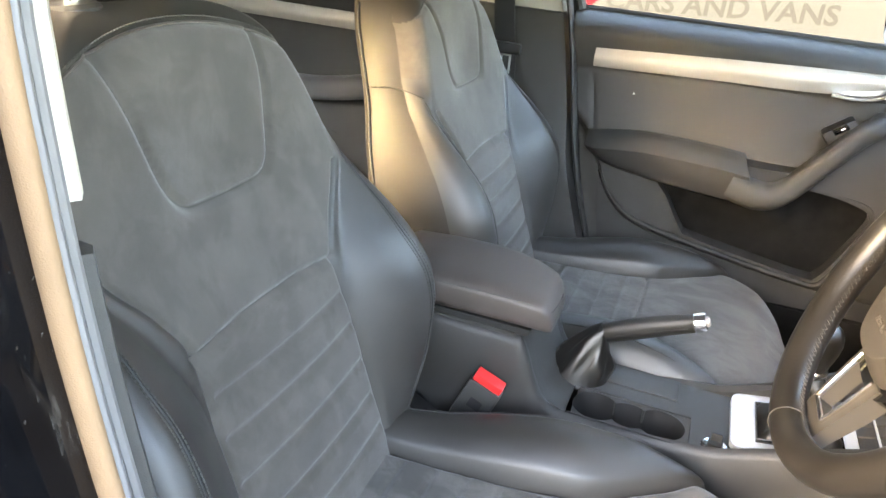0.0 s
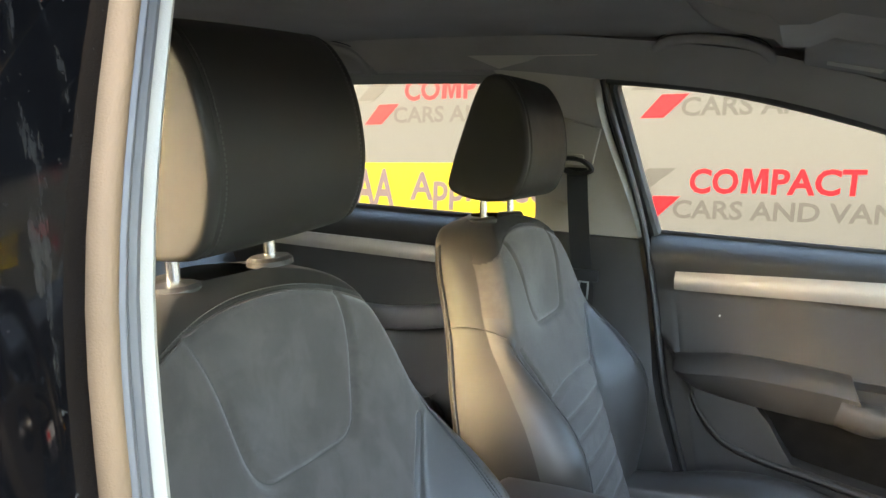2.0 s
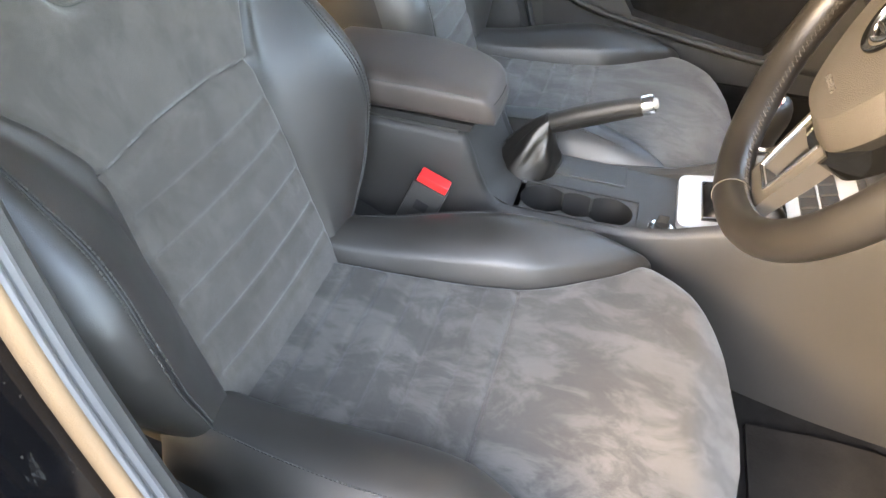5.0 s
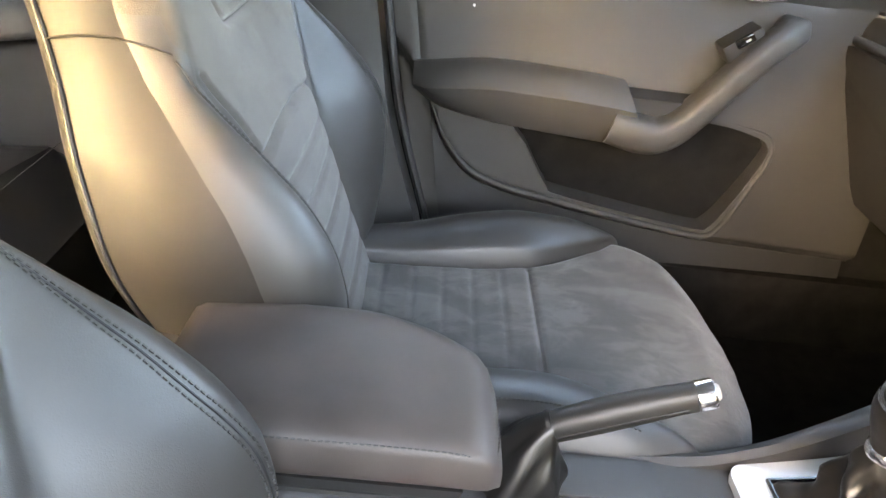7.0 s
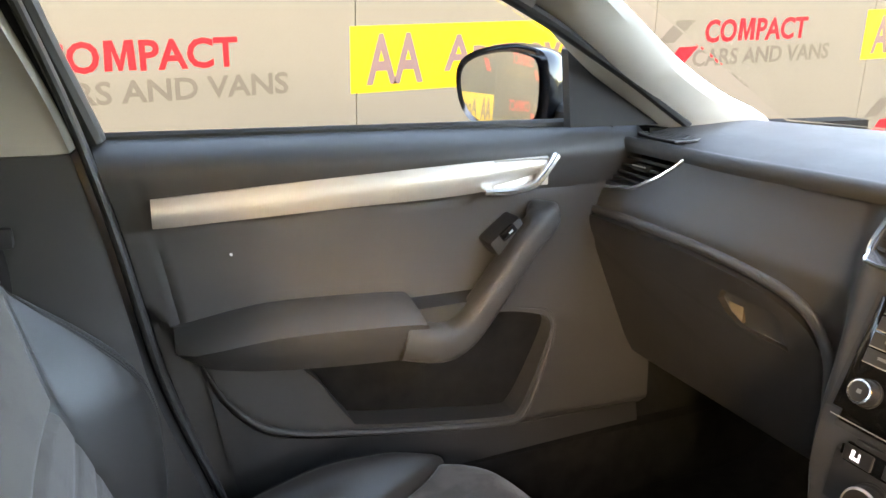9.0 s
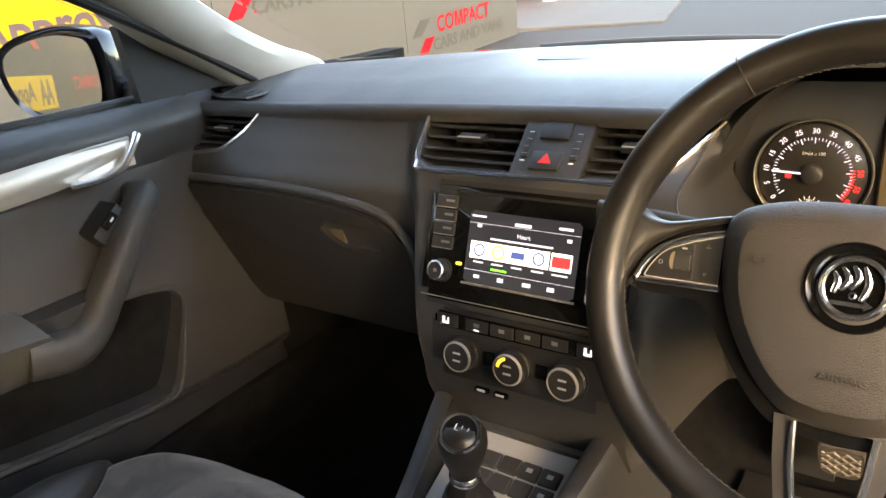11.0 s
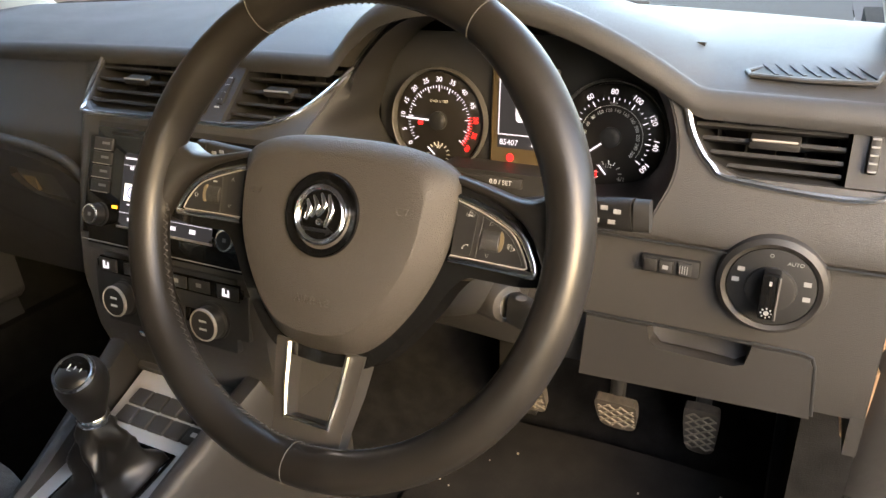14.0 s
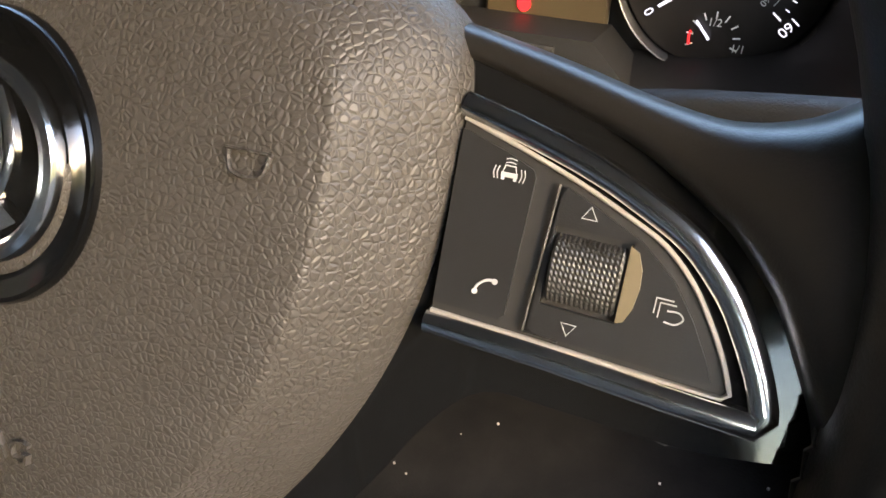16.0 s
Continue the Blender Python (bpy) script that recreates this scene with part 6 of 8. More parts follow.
    cut(g, bev(prism([(0.288, 0.718), (0.372, 0.720), (0.398, 0.734), (0.410, 0.752), (0.400, 0.768), (0.305, 0.766)], "yz", 0.60, 0.694), 0.004, 2))
    part("glovebox_latch", bev(prism([(0.372, 0.726), (0.394, 0.737), (0.404, 0.752), (0.396, 0.763), (0.374, 0.763)], "yz", 0.676, 0.690), 0.002, 2), BRONZED, g, "satin latch plate")
    # groove above the lid: a shadow lip
    part("lid_lip", sweep(smooth_line([(0.662, 0.775, 0.810), (0.664, 0.55, 0.814), (0.664, 0.38, 0.807), (0.662, 0.275, 0.790), (0.655, 0.222, 0.75), (0.650, 0.205, 0.69), (0.655, 0.200, 0.60)], 6), 0.007, 0.008, 10), SOFT, t, sharp=60)
    part("lower_closure", sheet(lambda u, v: (0.80 + 0.35 * v, -0.12 + 0.86 * u, 0.545 + 0.0 * v), 10, 6, (0, 0, 0.01)), HARD, t)
    # driver's lower panel: drawer, handle
    d = part("drawer", prism([(-0.500, 0.725), (-0.60, 0.7255), (-0.694, 0.726), (-0.703, 0.7235), (-0.706, 0.716), (-0.711, 0.663), (-0.60, 0.659), (-0.495, 0.655)], "yz", 0.636, 0.70, 0.0015, 2), LOWPL, t, "charcoal fold-out drawer")
    cut(d, bev(prism([(-0.557, 0.735), (-0.563, 0.710), (-0.572, 0.7035), (-0.641, 0.7015), (-0.650, 0.706), (-0.656, 0.735)], "yz", 0.60, 0.690), 0.003, 2))
    cut(fc, prism([(-0.557, 0.7262), (-0.563, 0.710), (-0.572, 0.7035), (-0.641, 0.7015), (-0.650, 0.706), (-0.656, 0.7262)], "yz", 0.60, 0.690))
    part("drawer_scoop", sheet(lambda u, v: (0.648 + 0.034 * math.sin(math.pi * (0.12 + 0.88 * u)) ** 0.6 * v ** 0.7 - 0.006 * (1 - u) * (1 - v), -0.552 - 0.110 * u, 0.699 + 0.034 * v), 16, 10, (0.004, 0, 0)), LOWPL, d)
    part("step_joint", sweep([(face_x(y, 0.8135) - 0.0005, y, 0.8135) for y in np.linspace(-0.50, -0.75, 16)], 0.0022, 0.0016, 6), BLACK, t)
    part("drawer_joint", sweep([(0.640, y, z) for y, z in ((-0.495, 0.7265), (-0.60, 0.7270), (-0.695, 0.7275), (-0.7045, 0.7245), (-0.7075, 0.716), (-0.7125, 0.664))], 0.0016, 0.0016, 6), BLACK, t)
    part("dash_end", sheet(lambda u, v: (0.655 + 0.12 * u, -0.757, 0.62 + 0.32 * v), 4, 6, (0, 0.012, 0)), LOWPL, t, "end panel of the dashboard")
    # speaker panel and demister slots in the pad
    part("centre_speaker", bev(box(1.035, 0.035, 0.9685, 0.165, 0.26, 0.006, 0.0), 0.002, 1), HARD, t, "dark speaker panel")
    for y0, x0, z0 in ((-0.664, 0.748, 0.9545), (0.665, 0.766, 0.9415)):
        out = [(x0 - 0.030, y0 - 0.050), (x0 - 0.024, y0 + 0.050), (x0 + 0.006, y0 + 0.042), (x0 + 0.030, y0 + 0.018), (x0 + 0.036, y0 - 0.044)]
        zz = lambda x: z0 + 0.055 * (x - x0)
        dm = part("demister_frame", sweep(smooth_line([(x, y, zz(x)) for x, y in out], 2, True), 0.0030, 0.0022, 8, (0, 0, 1), True), SOFT, t)
        part("demister_well", rings([[(x, y, zz(x) - 0.004) for x, y in out], [(x, y, zz(x) + 0.0006) for x, y in out]]), BLACK, dm)
        for i in range(8):
            y = y0 - 0.042 + 0.0115 * i
            part("demister_blade", box(x0 + 0.002, y, z0 + 0.001, 0.050, 0.0030, 0.003, 0, 1, Matrix.Rotation(radians(24), 3, "Z") @ Matrix.Rotation(radians(-5), 3, "Y")), HARD, dm)
    return t


build_dash()


def vent(name_label, poly, chrome_path, slat_zs, xfun, tab, wheel=None, yr=None):
    """An air outlet: bright edge, slats, tab and dark duct."""
    ys = [p[0] for p in poly]
    zs = [p[1] for p in poly]
    yc, zc = (min(ys) + max(ys)) / 2, (min(zs) + max(zs)) / 2
    t = thing("air_vent", name_label, "air vent", Matrix.Translation((xfun(yc, zc) + 0.02, yc, zc)), "dashboard air vents")
    duct = rings([[(xfun(y, z) + 0.004, y, z) for y, z in poly], [(xfun(yc, zc) + 0.075, yc + (y - yc) * 0.92, zc + (z - zc) * 0.9) for y, z in poly]], caps=False)
    part("duct", join(duct, prism([(yc + (y - yc) * 0.92, zc + (z - zc) * 0.9) for y, z in poly], "yz", xfun(yc, zc) + 0.072, xfun(yc, zc) + 0.076)), BLACK, t)
    pts = [(xfun(y, z) - 0.0015, y, z) for y, z in chrome_path]
    part("chrome_edge", sweep(smooth_line(pts, 6), 0.0034, 0.003, 8, (1, 0, 0)), CHROME, t, "bright chrome edging")

    def span(z):
        hits = []
        for (ay, az), (by, bz) in zip(poly, poly[1:] + poly[:1]):
            if (az - z) * (bz - z) < 0:
                hits.append(ay + (by - ay) * (z - az) / (bz - az))
        return (min(hits), max(hits)) if len(hits) > 1 else None
    for z in slat_zs:
        sp = span(z)
        if not sp:
            continue
        a, b = sp[0] + 0.001, sp[1] - 0.001
        if yr:
            a, b = max(a, yr[0]), min(b, yr[1])
        n = 12
        rows = []
        for k in range(n + 1):
            y = a + (b - a) * k / n
            x = xfun(y, z)
            rows.append([(x + 0.008, y, z + 0.0026), (x + 0.006, y, z), (x + 0.008, y, z - 0.0022), (x + 0.034, y, z - 0.010), (x + 0.034, y, z - 0.0065)])
        part("slat", rings(rows), HARD, t)
    ty, tz = tab
    part("tab", box(xfun(ty, tz) + 0.006, ty, tz, 0.016, 0.040, 0.0075, 0.002, 2, Matrix.Rotation(radians(-14), 3, "Y")), HARD, t, "vent direction tab")
    part("tab_accent", box(xfun(ty, tz) - 0.0025, ty, tz + 0.003, 0.002, 0.036, 0.0022, 0.0008, 1), SATIN, t)
    for i in range(5):
        part("vane", box(xfun(ty, tz) + 0.052, ty - 0.05 + 0.025 * i, zc, 0.02, 0.0016, 0.05), BLACK, t)
    if wheel:
        wy, w0, w1 = wheel
        pl = part("wheel_panel", bev(sheet(lambda u, v: (xfun(wy, w0 + (w1 - w0) * v) + 0.0015, wy - 0.0165 + 0.033 * u, w0 + (w1 - w0) * v), 3, 6, (0.01, 0, 0)), 0.0015, 1, 60), LOWPL, t)
        part("thumbwheel", box(xfun(wy, (w0 + w1) / 2) + 0.001, wy, (w0 + w1) / 2, 0.010, 0.0085, (w1 - w0) * 0.62, 0.003, 2, Matrix.Rotation(radians(25), 3, "Y")), HARD, pl)
        for i in range(5):
            z = w0 + (w1 - w0) * (0.28 + 0.11 * i)
            part("ridge", box(xfun(wy, z) - 0.0055, wy, z, 0.002, 0.006, 0.0014), FRAMEPRINT, pl)
    return t


def vents():
    slats = (0.930, 0.918, 0.906, 0.894, 0.884)
    left = [(0.200, 0.942), (0.202, 0.905), (0.194, 0.882), (0.172, 0.875), (0.045, 0.8765), (0.045, 0.942)]
    right = [(-0.048, 0.942), (-0.048, 0.878), (-0.095, 0.879), (-0.135, 0.890), (-0.165, 0.910), (-0.192, 0.938)]
    vent("black slatted centre air vent with chrome edge", left, [(0.203, 0.940), (0.205, 0.905), (0.196, 0.880), (0.172, 0.8725), (0.044, 0.8745), (0.0, 0.875)], slats, face_x, (0.125, 0.908))
    vent("black slatted centre air vent with swept chrome edge", right, [(0.0, 0.875), (-0.048, 0.8755), (-0.095, 0.8765), (-0.135, 0.887), (-0.166, 0.907), (-0.196, 0.938)], slats, face_x, (-0.105, 0.908))
    vent("black slatted corner air vent by the passenger door", [(0.728, 0.925), (0.560, 0.925), (0.585, 0.903), (0.615, 0.880), (0.655, 0.862), (0.728, 0.859)], [(0.560, 0.926), (0.585, 0.901), (0.615, 0.878), (0.655, 0.8595), (0.757, 0.856), (0.757, 0.926)], (0.914, 0.902, 0.890, 0.878, 0.868), face_x, (0.655, 0.892), (0.742, 0.862, 0.922))
    vent("black slatted corner air vent by the driver's door", [(-0.570, 0.937), (-0.580, 0.912), (-0.597, 0.890), (-0.622, 0.879), (-0.700, 0.879), (-0.700, 0.937)], [(-0.568, 0.938), (-0.578, 0.911), (-0.596, 0.888), (-0.622, 0.8765), (-0.737, 0.8765), (-0.739, 0.938)], (0.928, 0.917, 0.906, 0.895, 0.885), face_x, (-0.645, 0.908), (-0.719, 0.880, 0.936))
    # panel between the centre vents
    t = thing("hazard_panel", "grey switch panel with red hazard triangle button", "switch panel", Matrix.Translation((0.68, 0, 0.91)))
    def pf(u, v):
        z = 0.877 + 0.060 * v
        y = -0.048 + 0.093 * u
        return (face_x(y, z) - 0.004 - 0.004 * math.sin(math.pi * v), y, z)
    part("panel", sheet(pf, 8, 8, (0.02, 0, 0)), LOWPL, t)
    tilt = Matrix.Rotation(radians(48), 3, "Y")
    for z, h in ((0.893, 0.026), (0.922, 0.024)):
        b = part("push_button", box(face_x(0, z) - 0.0075, 0.0, z, 0.006, 0.040, h, 0.002, 2, tilt), HARD, t)
        if z < 0.9:
            x = face_x(0, z)
            nrm = tilt @ Vector((-1, 0, 0))
            c = Vector((x - 0.0075, 0, z)) + nrm * 0.0034
            up = tilt @ Vector((0, 0, 1))
            pts = [c + up * 0.009, c + up * -0.005 + Vector((0, 0.009, 0)), c + up * -0.005 + Vector((0, -0.009, 0))]
            tri = rings([pts, [p + nrm * 0.0006 for p in pts]])
            part("hazard_triangle", tri, RED, b, "red warning triangle")
    for y in (-0.034, 0.032):
        w = part("thumbwheel", box(face_x(y, 0.907) - 0.006, y, 0.907, 0.008, 0.010, 0.040, 0.003, 2, tilt), HARD, t)
        for i in range(5):
            z = 0.893 + 0.007 * i
            part("ridge", box(face_x(y, z) - 0.0105, y, z, 0.0015, 0.006, 0.0015), LUMEDIM, w)


vents()


# ---- infotainment and climate ----
def stack():
    lean = math.atan2(0.056, 0.141)
    m = Matrix(((0, math.sin(lean), -math.cos(lean), 0.5945), (-1, 0, 0, 0.003), (0, math.cos(lean), math.sin(lean), 0.7955), (0, 0, 0, 1)))
    # local: x to the driver's right, y up the face, z out of it
    t = thing("infotainment_unit", "glossy black infotainment unit with lit touch screen", "infotainment unit", m)
    def rr(w, h, z0, z1, r, seg=4):
        bm = box(0, 0, (z0 + z1) / 2, w, h, z1 - z0)
        es = [e for e in bm.edges if abs((e.verts[0].co - e.verts[1].co).z) > 1e-6]
        bmesh.ops.bevel(bm, geom=es, offset=r, segments=seg, affect="EDGES")
        return bm
    part("surround", rr(0.292, 0.160, -0.03, 0.000, 0.016), LOWPL, t, local=True)
    part("fascia", bev(rr(0.276, 0.147, -0.02, 0.004, 0.012), 0.0015, 2, 50), PIANO, t, "piano black fascia", local=True)
    part("fascia_line", sweep(smooth_line([(-0.136, -0.070, 0.0042), (0.136, -0.070, 0.0042)], 1), 0.0006, 0.0006, 6), SATIN, t, local=True)
    part("disc_slot", box(0, 0.0665, 0.0045, 0.20, 0.0035, 0.001), BLACK, t, local=True)
    s = part("screen", rr(0.150, 0.090, 0.003, 0.0048, 0.003), SCREEN, t, "lit radio screen", local=True)
    part("screen_edge", sweep([(-0.077, -0.0465, 0.005), (0.077, -0.0465, 0.005)], 0.0016, 0.0014, 6), SATIN, s, local=True)
    tiles = [(-0.056, TILEW), (-0.029, TILEW), (-0.002, TILEW), (0.026, TILEW), (0.055, TILEW)]
    for x, mm in tiles:
        part("station_tile", box(x, -0.003, 0.0051, 0.0265, 0.021, 0.0006), mm, s, local=True)
    part("tile_mark", lathe([(0.0058, 0), (0.008, 0), (0.008, 0.0004), (0.0058, 0.0004)], (-0.056, -0.003, 0.0054), (0, 0, 1), 24, True), TILEB, s, local=True)
    part("tile_mark", lathe([(0.0065, 0), (0.009, 0), (0.009, 0.0004), (0.0065, 0.0004)], (-0.029, -0.003, 0.0054), (0, 0, 1), 24, True), GLOWAMB, s, local=True)
    part("tile_mark", box(-0.002, -0.003, 0.0056, 0.018, 0.008, 0.0004), TILEB, s, local=True)
    part("tile_mark", lathe([(0.0058, 0), (0.008, 0), (0.008, 0.0004), (0.0058, 0.0004)], (0.026, -0.003, 0.0054), (0, 0, 1), 24, True), TILEB, s, local=True)
    part("tile_mark", box(0.055, -0.003, 0.0056, 0.0235, 0.013, 0.0004), TILER, s, local=True)
    for x, d in ((-0.0585, "1"), (-0.0315, "2"), (0.0235, "4")):
        part("tile_digit", words(d, 0.0085, Matrix.Translation((x, -0.0072, 0.0056)), 0.0003), GLOWAMB if d == "2" else TILEB, s, local=True)
    part("screen_text", words("Heart", 0.0055, Matrix.Translation((-0.006, 0.0175, 0.005)), 0.0002), LUME, s, local=True)
    bars = []
    for x, y, w, h in ((0, 0.0125, 0.085, 0.0022), (0, 0.0335, 0.022, 0.004), (-0.062, 0.0385, 0.02, 0.0022), (0.056, 0.036, 0.018, 0.003), (-0.06, 0.027, 0.006, 0.004), (0.062, 0.023, 0.006, 0.004), (-0.056, -0.018, 0.014, 0.002), (-0.029, -0.018, 0.016, 0.002),
                       (-0.002, -0.018, 0.014, 0.002), (0.026, -0.018, 0.016, 0.002), (0.055, -0.018, 0.020, 0.002), (-0.056, -0.036, 0.008, 0.004), (-0.022, -0.036, 0.008, 0.005), (0.014, -0.036, 0.011, 0.0045), (0.046, -0.036, 0.009, 0.005), (0, 0.030, 0.15, 0.0004), (0, -0.0285, 0.15, 0.0004)):
        bars.append(box(x, y, 0.0051, w, h, 0.0004))
    for b in bars:
        part("screen_bar", b, LUME, s, local=True)
    part("screen_marker", box(-0.026, -0.0245, 0.0052, 0.022, 0.0022, 0.0004), GLOWGRN, s, local=True)
    part("heat_light", box(-0.084, -0.024, 0.0048, 0.008, 0.0035, 0.001), GLOWAMB, t, local=True)
    for sx in (-1, 1):
        for i in range(4):
            k = part("side_button", box(sx * 0.112, 0.052 - 0.0175 * i, 0.0045, 0.032, 0.0155, 0.004, 0.001, 1), LOWPL, t, local=True)
            part("button_edge", box(sx * 0.112, 0.0445 - 0.0175 * i, 0.0068, 0.030, 0.0009, 0.0006), SATIN, k, local=True)
            part("button_mark", box(sx * 0.112 + 0.005, 0.053 - 0.0175 * i, 0.0066, 0.013, 0.0032, 0.0003), FRAMEPRINT, k, local=True)
        kn = part("rotary_knob", lathe([(0.0150, 0), (0.0150, 0.003), (0.0135, 0.004), (0.0130, 0.015), (0.0120, 0.0165), (0.0095, 0.0165)], (sx * 0.108, -0.036, 0.004), (0, 0, 1), 32), HARD, t, "black rotary knob", local=True)
        part("knob_ring", lathe([(0.0100, 0.0158), (0.0126, 0.0158), (0.0124, 0.0172), (0.0104, 0.0174)], (sx * 0.108, -0.036, 0.004), (0, 0, 1), 32, True), CHROME, kn, "chrome ring", local=True)
        part("knob_face", lathe([(0.0096, 0.012), (0.0096, 0.0160), (0.003, 0.0163)], (sx * 0.108, -0.036, 0.004), (0, 0, 1), 26), HARD, kn, local=True)
        part("knob_mark", box(sx * 0.108, -0.036, 0.0205, 0.005, 0.0045, 0.0003), FRAMEPRINT, kn, local=True)
    # climate panel
    lean2 = math.atan2(0.016, 0.10)
    m2 = Matrix(((0, math.sin(lean2), -math.cos(lean2), 0.5615), (-1, 0, 0, 0.0), (0, math.cos(lean2), math.sin(lean2), 0.672), (0, 0, 0, 1)))
    c = thing("climate_panel", "black climate panel with three chrome ringed dials", "climate panel", m2)
    part("panel", bev(rr(0.250, 0.092, -0.03, 0.002, 0.018), 0.002, 2, 50), HARD, c, local=True)
    part("button_strip", rr(0.236, 0.020, 0.0, 0.004, 0.005), PIANO, c, local=True).location = (0, 0.030, 0)
    for i, x in enumerate((-0.054, -0.018, 0.018, 0.054)):
        part("strip_button", box(x, 0.030, 0.0045, 0.033, 0.015, 0.002, 0.0008, 1), HARD, c, local=True)
        part("strip_mark", box(x, 0.031, 0.0057, 0.008, 0.005, 0.0003), FRAMEPRINT, c, local=True)
    part("indicator", box(-0.054, 0.0245, 0.0058, 0.008, 0.0016, 0.0004), LUME, c, local=True)
    for x in (-0.098, 0.098):
        b = part("seat_heat_button", box(x, 0.030, 0.0048, 0.032, 0.017, 0.003, 0.001, 1), HARD, c, local=True)
        part("heat_mark", join(box(x - 0.002, 0.027, 0.0066, 0.010, 0.003, 0.0004), box(x - 0.005, 0.0315, 0.0066, 0.0035, 0.007, 0.0004), box(x + 0.002, 0.031, 0.0066, 0.002, 0.006, 0.0004)), LUME, b, local=True)
    for x in (-0.073, 0.0, 0.073):
        k = part("climate_dial", lathe([(0.0225, 0), (0.0225, 0.004), (0.0205, 0.006), (0.0200, 0.018), (0.0190, 0.0195), (0.0162, 0.0195)], (x, -0.010, 0.002), (0, 0, 1), 40), HARD, c, "black chrome ringed dial", local=True)
        part("dial_ring", lathe([(0.0178, 0.0188), (0.0198, 0.0165), (0.0204, 0.0180), (0.0196, 0.0202), (0.0181, 0.0206)], (x, -0.010, 0.002), (0, 0, 1), 40, True), SATIN, k, "bright chrome ring", local=True)
        part("dial_skirt", lathe([(0.0245, 0), (0.0245, 0.003), (0.0205, 0.0035)], (x, -0.010, 0.0015), (0, 0, 1), 40), BLACK, k, local=True)
        part("dial_face", lathe([(0.0179, 0.012), (0.0179, 0.0190), (0.004, 0.0195)], (x, -0.010, 0.002), (0, 0, 1), 32), HARD, k, local=True)
        for dy in (-0.005, 0.005):
            part("dial_mark", box(x, -0.010 + dy, 0.0216, 0.011, 0.0026, 0.0003), LUMEDIM, k, local=True)
        if x == 0:
            arc = [(x + 0.0135 * math.cos(a), -0.010 + 0.0142 * math.sin(a), 0.0216) for a in np.linspace(1.8, 3.0, 8)]
            part("amber_arc", sweep(arc, 0.0022, 0.0004, 6), GLOWAMB, k, "lit amber arc", local=True)
    for x in (-0.040, -0.033, 0.033, 0.040):
        part("small_button", box(x, -0.010, 0.003, 0.009, 0.018, 0.002, 0.0008, 1), PIANO, c, local=True)
    for x in (-0.050, -0.022):
        part("socket_cover", box(x, -0.058, -0.004, 0.020, 0.007, 0.006, 0.001, 1), PIANO, c, local=True)
        part("socket_mark", box(x, -0.0575, -0.0007, 0.012, 0.003, 0.0004), LUMEDIM, c, local=True)


stack()


